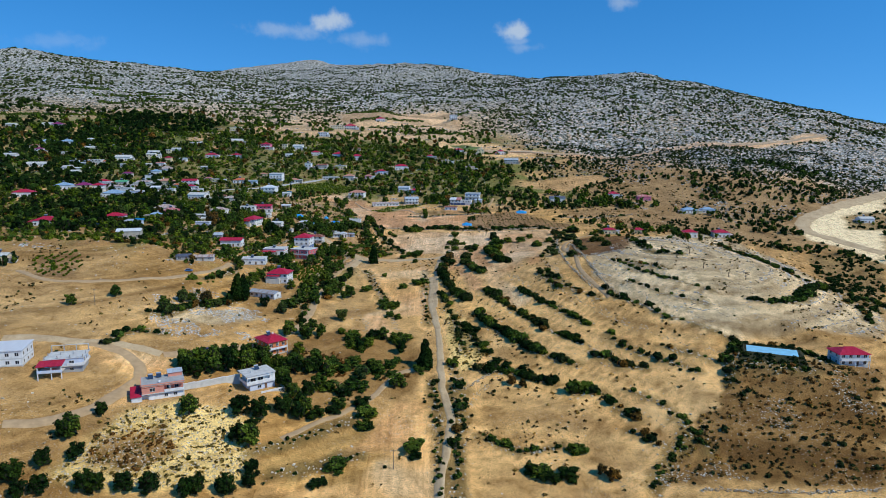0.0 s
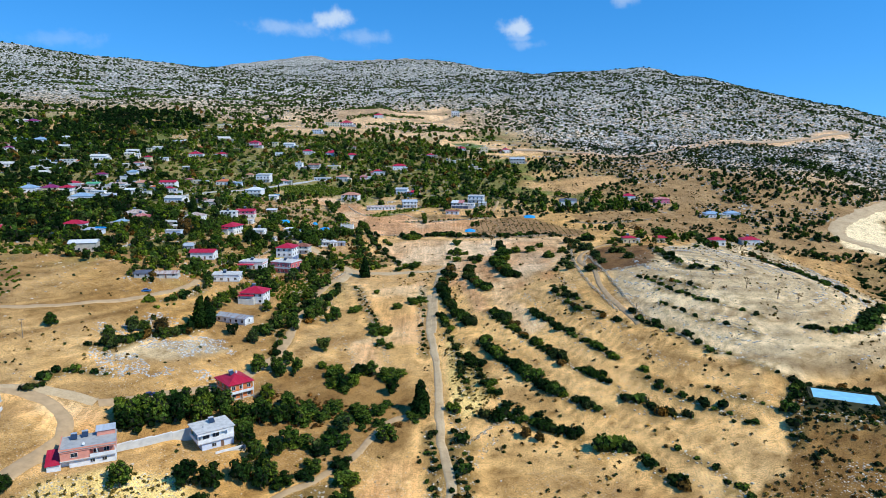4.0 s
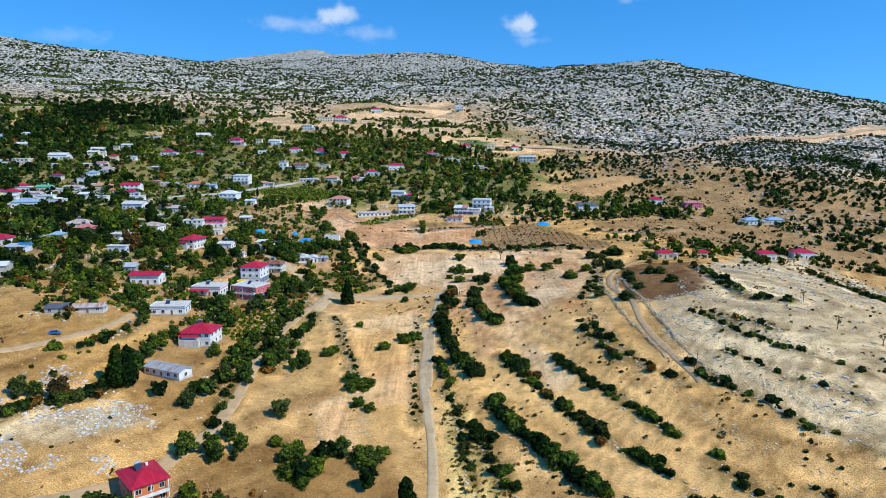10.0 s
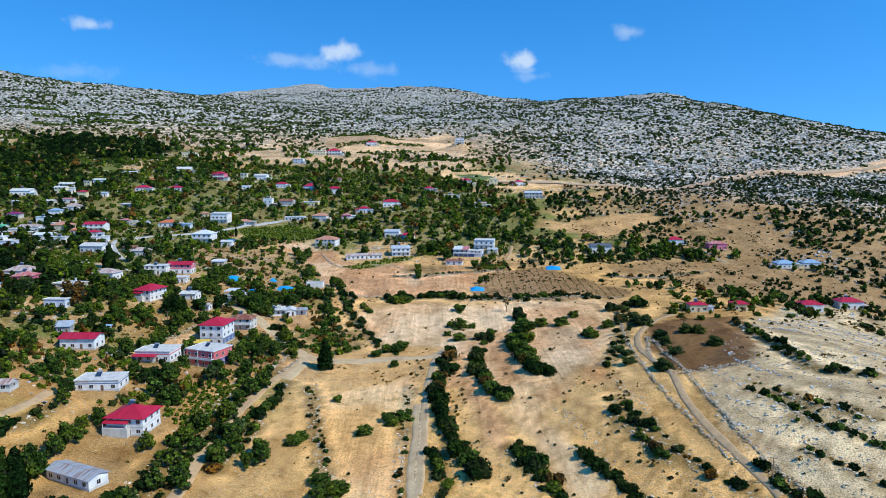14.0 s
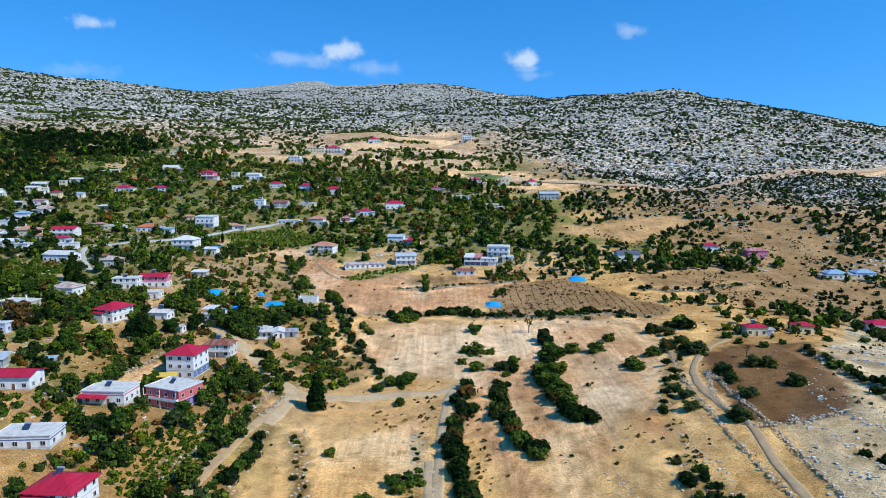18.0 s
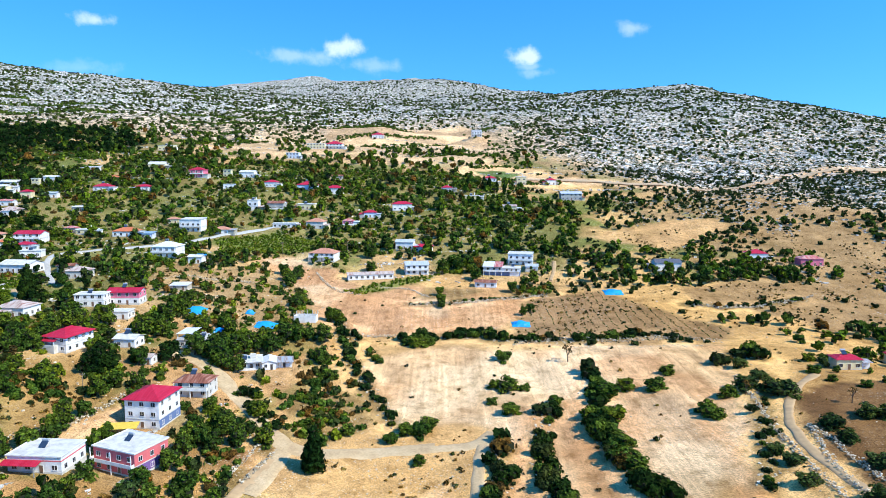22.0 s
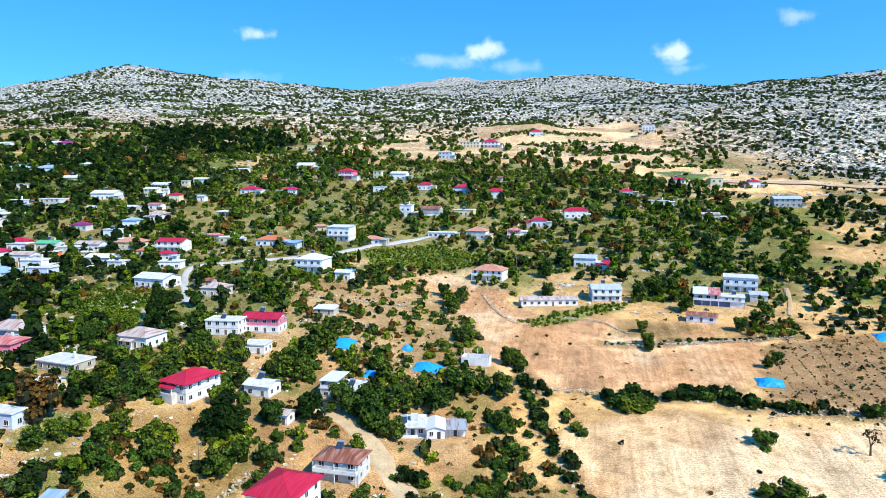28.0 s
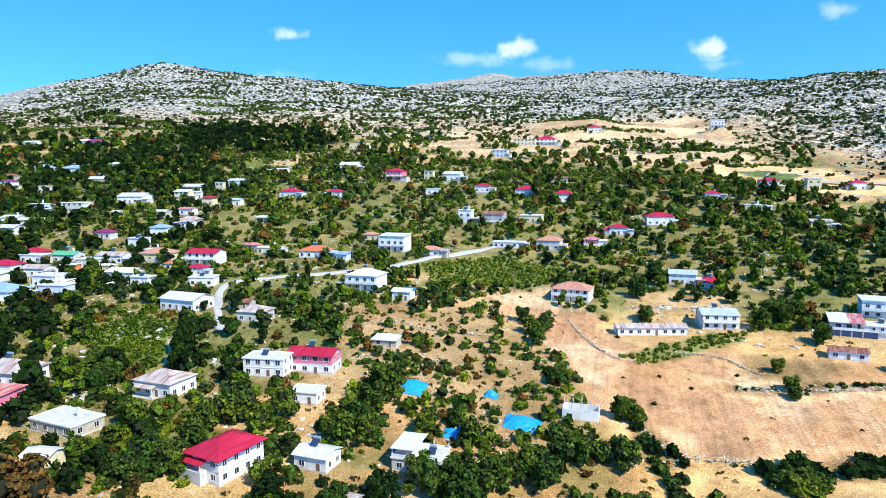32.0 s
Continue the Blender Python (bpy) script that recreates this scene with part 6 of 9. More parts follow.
        part("porch_deck", box_bm([(-x2 - 0.4, -y2 - 1.9, base - 0.6, x2 * 0.3, -y2 - 0.07, 0.15 if not low else low)]), WALL["pale"], root)
    if "annex" in extras:
        part("annex", box_bm([(-x2 - 3.2, -y2 - 0.3, base, -x2, y2 * 0.6, 2.6)]), WALL["grey"], root)
        part("annex_roof", prism_bm([[(-x2 - 3.5, -y2 - 0.7, 2.6), (-x2 - 0.05, -y2 - 0.7, 2.6), (-x2 - 0.05, y2 * 0.7, 3.3), (-x2 - 3.5, y2 * 0.7, 3.3)],
                                     [(-x2 - 3.5, -y2 - 0.7, 2.7), (-x2 - 0.05, -y2 - 0.7, 2.7), (-x2 - 0.05, y2 * 0.7, 3.4), (-x2 - 3.5, y2 * 0.7, 3.4)]]), ROOF["crimson" if roof in ("crimson", "concrete") else "rustpale"], root, "tin lean-to roof")
    if "awning" in extras:
        part("awning", prism_bm([[(-x2 - 0.6, -y2 - 2.4, 2.7), (x2 * 0.3, -y2 - 2.4, 2.7), (x2 * 0.3, -y2 - 0.1, 3.2), (-x2 - 0.6, -y2 - 0.1, 3.2)],
                                 [(-x2 - 0.6, -y2 - 2.4, 2.8), (x2 * 0.3, -y2 - 2.4, 2.8), (x2 * 0.3, -y2 - 0.1, 3.3), (-x2 - 0.6, -y2 - 0.1, 3.3)]]), ROOF["crimson"], root, "red tin awning")
        for u in (-x2 - 0.4, x2 * 0.2):
            part("awning_post", box_bm([(u - 0.08, -y2 - 2.3, base - 0.8, u + 0.08, -y2 - 2.14, 2.72)]), M_METAL, root)
    if "bars" in extras:
        for u in np.linspace(-x2 + 0.2, x2 - 0.2, 5):
            for v in (-y2 + 0.2, y2 - 0.2):
                part("column_stub", box_bm([(u - 0.13, v - 0.13, h + 0.2, u + 0.13, v + 0.13, h + 1.5)]), WALL["grey"], root)
    # red is paint; navy on the crimson-roofed house is eaves shadow as colour
    if "band" in extras:
        part("wall_band", box_bm([(-x2 - 0.03, -y2 - 0.03, h - 1.2, x2 + 0.03, y2 + 0.03, h - 0.85)]), WALL["blue" if "red" not in extras else "rose"], root, "dark band in paint and eaves shade")
    if "chimney" in extras:
        part("chimney", box_bm([(x2 * 0.3, y2 * 0.2, h - 0.2, x2 * 0.3 + 0.55, y2 * 0.2 + 0.55, h + 2.2), (x2 * 0.3 - 0.06, y2 * 0.2 - 0.06, h + 2.2, x2 * 0.3 + 0.61, y2 * 0.2 + 0.61, h + 2.32)]), WALL["white"], root)
    if "tank" in extras or "solar" in extras:
        zt = h + (0.2 if kind == "flat" else min(w, d) * 0.16 + 0.25)
        solar(root, -x2 * 0.15, y2 * 0.1, zt)
    if extras.startswith(" ") or (not near and w > 9 and rnd.random() < 0.6):
        wx, wd, wh = rnd.uniform(2.4, 4.2), d * rnd.uniform(0.45, 0.8), min(h - 0.4, rnd.uniform(2.3, 2.8))
        sx = 1 if rnd.random() < 0.6 else -1
        a0, a1 = sorted((sx * (x2 + 0.003), sx * (x2 + wx)))
        part("wing_wall", box_bm([(a0, -y2 * rnd.uniform(0.5, 1.15), base, a1, -y2 + wd, wh)]), WALL[rnd.choice(["white", "pale", "stone", "cream"])], root)
        part("wing_roof", prism_bm([[(a0 - 0.25 * (sx < 0), -y2 * 1.25, wh), (a1 + 0.25 * (sx > 0), -y2 * 1.25, wh), (a1 + 0.25 * (sx > 0), -y2 + wd + 0.3, wh + 0.45), (a0 - 0.25 * (sx < 0), -y2 + wd + 0.3, wh + 0.45)],
                                    [(a0 - 0.25 * (sx < 0), -y2 * 1.25, wh + 0.12), (a1 + 0.25 * (sx > 0), -y2 * 1.25, wh + 0.12), (a1 + 0.25 * (sx > 0), -y2 + wd + 0.3, wh + 0.57), (a0 - 0.25 * (sx < 0), -y2 + wd + 0.3, wh + 0.57)]]), ROOF[rnd.choice(["pale", "rustpale", "greytin", "whitetin", "rust", "tinmix"])], root)
    if "panel" in extras:
        part("solar_panel", prism_bm([[(-0.4, -d * 0.28, h + 0.62), (1.4, -d * 0.28, h + 0.62), (1.4, -0.3, h + 1.2), (-0.4, -0.3, h + 1.2)], [(-0.4, -d * 0.28, h + 0.7), (1.4, -d * 0.28, h + 0.7), (1.4, -0.3, h + 1.28), (-0.4, -0.3, h + 1.28)]]), M_PANEL, root)
    if "tarp" in extras:
        part("tarp", prism_bm([[(x2 * 0.1, -0.2, h + d * 0.12), (x2 + 0.6, -0.2, h + d * 0.1), (x2 + 0.7, y2, h + 0.3), (x2 * 0.1, y2, h + 0.3)], [(x2 * 0.1, -0.2, h + d * 0.15 + 0.7), (x2 + 0.6, -0.2, h + d * 0.15 + 0.6), (x2 + 0.7, y2, h + 0.9), (x2 * 0.1, y2, h + 0.9)]]), M_TARP, root, "blue plastic tarp")
    return root


def terrace_house(x, y, w, d, h, rot, kind, roof, wall, extras, label, near):
    root = house(x, y, w, d, 3.0, rot, "flat", "pale", wall, "", label, near)
    w, d = w * K, d * K
    x2, y2 = w / 2, d / 2
    for u in np.linspace(-x2 + 0.2, x2 - 0.2, 4):
        for v in (-y2 + 0.1, y2 - 0.2):
            part("terrace_column", box_bm([(u - 0.14, v - 0.14, 3.2, u + 0.14, v + 0.14, 5.4 if u < 0 else 4.3)]), WALL["pale"], root)
    part("canopy", prism_bm([[(-x2 - 0.3, -y2 - 0.4, 5.4), (0.2, -y2 - 0.4, 5.5), (0.2, y2, 5.75), (-x2 - 0.3, y2, 5.65)], [(-x2 - 0.3, -y2 - 0.4, 5.5), (0.2, -y2 - 0.4, 5.6), (0.2, y2, 5.85), (-x2 - 0.3, y2, 5.75)]]), ROOF[roof], root, "pale metal canopy")
    part("terrace_parapet", box_bm([(-x2, -y2 - 0.2, 3.4, x2, -y2 - 0.05, 4.1)]), WALL["white"], root)
    solar(root, x2 * 0.5, 0, 3.25)
    return root


def house_root(x, y, w, d, rot, label):
    """Empty of a house at the foot of its front, how far the ground falls below it, and its size in metres."""
    PADS.append((x, y, math.hypot(w, d) / 2 + 0.6))
    c, s = math.cos(radians(rot)), math.sin(radians(rot))
    corners = [gz(x + c * a - s * b, y + s * a + c * b) for a in (-w / 2, w / 2) for b in (-d / 2, d / 2)]
    z0 = gz(x + s * d / 2, y - c * d / 2)
    return tagged(thing("house", x, y, rot, z0), label, "house", "village houses"), (min(corners) - z0) * K - 0.6, w * K, d * K


def white_block(x, y, w, d, h, rot, kind, roof, wall, extras, label, near):
    """Upper storey jutting over the lower one, with a long open strip along its front."""
    root, base, w, d = house_root(x, y, w, d, rot, label)
    x2, y2 = w / 2, d / 2
    part("ground_floor_wall", box_bm([(-x2 + 1.4, -y2 + 0.7, base, x2, y2, 2.6)]), WALL["bluewhite"], root)
    part("floor_slab", box_bm([(-x2, -y2, 2.6, x2, y2, 2.85)]), WALL["pale"], root)
    part("balcony_rail", box_bm([(-x2, -y2, 2.85, x2, -y2 + 0.15, 4.1), (-x2, -y2 + 0.15, 2.85, -x2 + 0.15, y2, 3.8)]), WALL["white"], root)
    part("upper_wall", box_bm([(-x2 + 1.3, -y2 + 1.2, 2.85, x2, y2, h - 0.5), (x2 - 2.2, -y2 + 0.15, 2.85, x2, -y2 + 1.2, h - 0.5)]), WALL["white"], root)
    part("eaves_beam", box_bm([(-x2, -y2, h - 1.0, x2, -y2 + 0.2, h), (-x2, -y2 + 0.2, h - 0.5, x2, y2, h)]), WALL["white"], root)
    for u in (-x2 + 0.12, -x2 * 0.3, x2 * 0.25):
        part("balcony_post", box_bm([(u - 0.1, -y2 + 0.02, 4.1, u + 0.1, -y2 + 0.2, h - 1.0)]), WALL["white"], root)
    for u in (-x2 * 0.5, 0.2):
        window(root, u, -y2 + 1.2, 3.4, 2.2, 1.6, "f")
    window(root, -x2 * 0.1, -y2 + 0.7, 0.7, 1.5, 1.2, "f")
    part("door", box_bm([(1.6, -y2 + 0.6, 0.02, 2.6, -y2 + 0.69, 2.05)]), M_DOOR, root)
    part("roof", box_bm([(-x2 - 0.4, -y2 - 0.4, h, x2 + 0.4, y2 + 0.4, h + 0.22)], 0.03), ROOF["pale"], root)
    solar(root, 0.6, y2 * 0.35, h + 0.25)
    part("roof_vent", cyl_bm([((-x2 * 0.5, -y2 * 0.2, h + 0.2), (-x2 * 0.5, -y2 * 0.2, h + 0.9), 0.16, 0.16)], 8), M_METAL, root)
    part("terrace_slab", box_bm([(-1.5, -y2 - 3.4, base - 1.2, x2 + 2.6, -y2 + 0.65, -0.3)]), WALL["pale"], root)
    part("terrace_wall", box_bm([(-1.5, -y2 - 3.4, -0.3, x2 + 2.6, -y2 - 3.15, 0.5), (x2 + 2.35, -y2 - 3.15, -0.3, x2 + 2.6, -y2 + 0.6, 0.5)]), WALL["white"], root)
    return root


def low_house(x, y, w, d, h, rot, kind, roof, wall, extras, label, near):
    """Three low blocks in a row: flat roof over a veranda, a gabled middle, and a lean-to wing."""
    root, base, w, d = house_root(x, y, w, d, rot, label)
    x2, y2 = w / 2, d / 2
    a, b = -x2 * 0.16, x2 * 0.38
    part("wall", box_bm([(-x2, -y2 + 1.6, base, a, y2, h)]), WALL["white"], root)
    part("veranda_deck", box_bm([(-x2, -y2, base, a, -y2 + 1.597, 0.1)]), WALL["pale"], root)
    part("veranda_rail", box_bm([(-x2, -y2, 0.1, a - 2.2, -y2 + 0.15, 0.95)]), WALL["white"], root)
    for u in np.linspace(-x2 + 0.15, a - 0.2, 4):
        part("veranda_post", box_bm([(u - 0.11, -y2 + 0.16, 0.1, u + 0.11, -y2 + 0.38, h)]), WALL["white"], root)
    part("flat_roof", box_bm([(-x2 - 0.35, -y2 - 0.3, h, a + 0.1, y2 + 0.3, h + 0.22)], 0.03), ROOF["pale"], root)
    part("roof_kerb", box_bm([(-x2 - 0.35, y2 + 0.1, h + 0.22, a + 0.1, y2 + 0.3, h + 0.5), (-x2 - 0.35, -y2 - 0.3, h + 0.22, -x2 - 0.15, y2 + 0.1, h + 0.45)]), WALL["white"], root)
    part("roof_hut", box_bm([(-x2 * 0.62, y2 * 0.1, h + 0.22, -x2 * 0.40, y2 * 0.75, h + 1.5)]), WALL["pale"], root)
    solar(root, -x2 * 0.82, -0.4, h + 0.24)
    for u in (-x2 * 0.82, -x2 * 0.32):
        window(root, u, -y2 + 1.6, 0.95, 1.3, 1.2, "f")
    part("door", box_bm([(-x2 * 0.6, -y2 + 1.53, 0.11, -x2 * 0.6 + 0.95, -y2 + 1.597, 2.1)]), M_DOOR, root)
    # middle block with its gable to the front
    m = (a + b) / 2
    part("gable_block_wall", prism_bm([[(a + 0.12, v, base), (b, v, base), (b, v, 2.7), (m, v, 3.5), (a + 0.12, v, 2.7)] for v in (-y2 - 0.5, y2 - 0.8)]), WALL["white"], root)
    for s_ in (-1, 1):
        e = m + s_ * ((b - a) / 2 + 0.35)
        part("gable_roof_slope", prism_bm([[(m, v, 3.52), (e, v, 2.62), (e, v, 2.72), (m, v, 3.64)] for v in (-y2 - 0.9, y2 - 0.5)]), ROOF["whitetin"], root)
    window(root, m - 1.1, -y2 - 0.5, 0.95, 1.1, 1.2, "f")
    part("front_door", box_bm([(m + 0.5, -y2 - 0.57, 0.05, m + 1.4, -y2 - 0.503, 2.05)]), M_DARK, root)
    # lean-to wing
    part("wing_wall", box_bm([(b + 0.003, -y2 + 1.4, base, x2, y2 - 1.0, 2.35)]), WALL["white"], root)
    part("wing_roof", prism_bm([[(b + 0.05, v, 2.55), (x2 + 0.5, v, 2.35), (x2 + 0.5, v, 2.47), (b + 0.05, v, 2.67)] for v in (-y2 - 0.4, y2 - 0.7)]), ROOF["tinmix"], root)
    for u in (b + 0.9, x2 - 0.1):
        part("wing_post", box_bm([(u - 0.08, -y2 - 0.2, base - 0.4, u + 0.08, -y2 - 0.04, 2.4)]), M_WOODPOLE, root)
    part("wing_door", box_bm([((b + x2) / 2 - 0.45, -y2 + 1.33, 0.02, (b + x2) / 2 + 0.45, -y2 + 1.397, 2.0)]), M_DARK, root)
    return root


def stepped_house(x, y, w, d, h, rot, kind, roof, wall, extras, label, near):
    """A taller block with a red sheet roof, a lower flat block beside it, and one long balcony in front."""
    root, base, w, d = house_root(x, y, w, d, rot, label)
    x2, y2 = w / 2, d / 2
    # lower wall in navy: shade below the balcony put into its colour
    part("ground_floor_wall", box_bm([(-x2 + 0.8, -y2 + 1.3, base, x2, y2, 2.4)]), WALL["blue"], root, "lower wall coloured as navy shade")
    part("pier_wall", box_bm([(x2 * 0.45, -y2 + 0.6, base, x2 - 0.4, -y2 + 1.297, 2.3)]), WALL["white"], root)
    part("balcony_slab", box_bm([(-x2, -y2, 2.4, x2, y2, 2.62)]), WALL["white"], root)
    part("balcony_rail", box_bm([(-x2, -y2, 2.62, 0.2, -y2 + 0.14, 3.4)]), WALL["white"], root)
    for u in np.linspace(-x2 + 0.2, 0.0, 4):
        part("balcony_post", box_bm([(u - 0.1, -y2 + 0.15, 2.62, u + 0.1, -y2 + 0.35, h + 0.2), (u - 0.12, -y2 + 0.15, base, u + 0.12, -y2 + 0.4, 2.4)]), WALL["white"], root)
    part("upper_wall", box_bm([(-x2 + 0.4, -y2 + 1.6, 2.62, 0.3, y2, h + 0.2)]), WALL["white"], root)
    part("low_upper_wall", box_bm([(0.303, -y2 + 0.1, 2.62, x2, y2 - 1.5, h - 0.5)]), WALL["white"], root)
    for a, b, tone in ((-x2 - 0.4, -x2 * 0.42, "whitetin"), (-x2 * 0.42 + 0.004, 0.7, "redpale")):
        part("roof_sheet", prism_bm([[(a, -y2 - 0.4, h + 0.2), (b, -y2 - 0.4, h + 0.2), (b, y2 + 0.4, h + 1.7), (a, y2 + 0.4, h + 1.7)], [(a, -y2 - 0.4, h + 0.32), (b, -y2 - 0.4, h + 0.32), (b, y2 + 0.4, h + 1.82), (a, y2 + 0.4, h + 1.82)]]), ROOF[tone], root)
    part("flat_roof", box_bm([(0.71, -y2 - 0.2, h - 0.5, x2 + 0.3, y2 - 1.2, h - 0.25)], 0.03), ROOF["pale"], root)
    for u in (-x2 * 0.72, -x2 * 0.4):
        window(root, u, -y2 + 1.6, 3.2, 1.8, 1.3, "f")
    for u in (x2 * 0.3, x2 * 0.55, x2 * 0.8):
        window(root, u, -y2 + 0.1, 3.2, 1.0, 1.1, "f")
    part("door", box_bm([(-1.6, -y2 + 1.53, 2.63, -0.7, -y2 + 1.597, 4.65)]), M_DARK, root)
    solar(root, x2 * 0.6, y2 * 0.2, h - 0.22)
    return root


def salmon_house(x, y, w, d, h, rot, kind, roof, wall, extras, label, near):
    root, base, w, d = house_root(x, y, w, d, rot, label)
    x2, y2 = w / 2, d / 2
    part("ground_floor_wall", box_bm([(-x2 + 2.2, -y2, base, x2, y2, 2.5), (-x2, -y2 + 1.6, base, -x2 + 2.2, y2, 2.5)]), WALL["white"], root)
    part("garage_lintel", box_bm([(-x2, -y2, 2.1, -x2 + 2.2, -y2 + 0.25, 2.5)]), WALL["salmon"], root)
    part("floor_slab", box_bm([(-x2 - 0.1, -y2 - 0.9, 2.5, x2 + 0.1, y2 + 0.1, 2.72)]), WALL["pale"], root)
    part("upper_wall", box_bm([(-x2, -y2 - 0.6, 2.72, 0.4, y2, h - 0.5), (0.4, -y2 + 1.2, 2.72, x2, y2, h - 0.5)]), WALL["salmon"], root)
    part("balcony_rail", box_bm([(0.4, -y2 - 0.9, 2.72, x2, -y2 - 0.78, 3.75), (x2 - 0.12, -y2 - 0.78, 2.72, x2, -y2 + 1.2, 3.75)]), WALL["white"], root)
    for u in (2.4, x2 - 0.15):
        part("balcony_post", box_bm([(u - 0.12, -y2 - 0.9, 3.75, u + 0.12, -y2 - 0.7, h - 0.5)]), WALL["white"], root)
    part("eaves_beam", box_bm([(-x2, -y2 - 0.9, h - 0.5, x2, -y2 - 0.6, h), (-x2, -y2 - 0.6, h - 0.5, x2, y2, h)]), WALL["salmon"], root)
    part("roof", box_bm([(-x2 - 0.25, -y2 - 1.1, h, x2 + 0.25, y2 + 0.25, h + 0.2)], 0.03), ROOF["concrete"], root)
    part("parapet", box_bm([(-x2 - 0.25, -y2 - 1.1, h + 0.2, x2 + 0.25, -y2 - 0.9, h + 0.62), (-x2 - 0.25, -y2 - 0.9, h + 0.2, -x2 - 0.05, y2 + 0.25, h + 0.62)]), WALL["salmon"], root)
    window(root, -x2 * 0.5, -y2 - 0.6, 3.5, 1.9, 1.3, "f")
    window(root, 2.0, -y2 + 1.2, 3.2, 1.5, 1.6, "f")
    window(root, 4.8, -y2 + 1.2, 3.2, 1.5, 1.6, "f")
    window(root, 1.0, -y2, 0.8, 1.3, 1.1, "f")
    window(root, 4.2, -y2, 0.8, 1.3, 1.1, "f")
    part("penthouse_wall", box_bm([(x2 - 5.2, y2 - 3.0, h + 0.2, x2 - 0.2, y2 - 0.1, h + 1.7)]), WALL["salmon"], root)
    part("penthouse_roof", prism_bm([[(x2 - 5.5, y2 - 3.4, h + 1.7), (x2 + 0.1, y2 - 3.4, h + 1.7), (x2 + 0.1, y2 + 0.2, h + 2.3), (x2 - 5.5, y2 + 0.2, h + 2.3)],
                                     [(x2 - 5.5, y2 - 3.4, h + 1.8), (x2 + 0.1, y2 - 3.4, h + 1.8), (x2 + 0.1, y2 + 0.2, h + 2.4), (x2 - 5.5, y2 + 0.2, h + 2.4)]]), ROOF["greytin"], root, "pale blue-grey tin roof")
    solar(root, -x2 * 0.55, y2 * 0.45, h + 0.25)
    solar(root, -x2 * 0.15, y2 * 0.6, h + 0.25)
    part("dish", cyl_bm([((-1.0, -y2 + 0.6, h + 0.2), (-1.0, -y2 + 0.6, h + 0.8), 0.04, 0.04), ((-1.0, -y2 + 0.55, h + 0.9), (-1.05, -y2 + 0.35, h + 1.0), 0.1, 0.42)], 10), WALL["white"], root)
    part("annex_wall", box_bm([(-x2 - 3.6, -y2 - 0.8, base - 0.4, -x2 - 0.003, y2 * 0.3, 2.1)]), WALL["white"], root)
    part("annex_roof", prism_bm([[(-x2 - 4.0, -y2 - 1.3, 2.1), (-x2 - 0.05, -y2 - 1.3, 2.1), (-x2 - 0.05, y2 * 0.4, 3.8), (-x2 - 4.0, y2 * 0.4, 3.8)],
                                 [(-x2 - 4.0, -y2 - 1.3, 2.22), (-x2 - 0.05, -y2 - 1.3, 2.22), (-x2 - 0.05, y2 * 0.4, 3.92), (-x2 - 4.0, y2 * 0.4, 3.92)]]), ROOF["crimson"], root, "red tin lean-to roof")
    return root


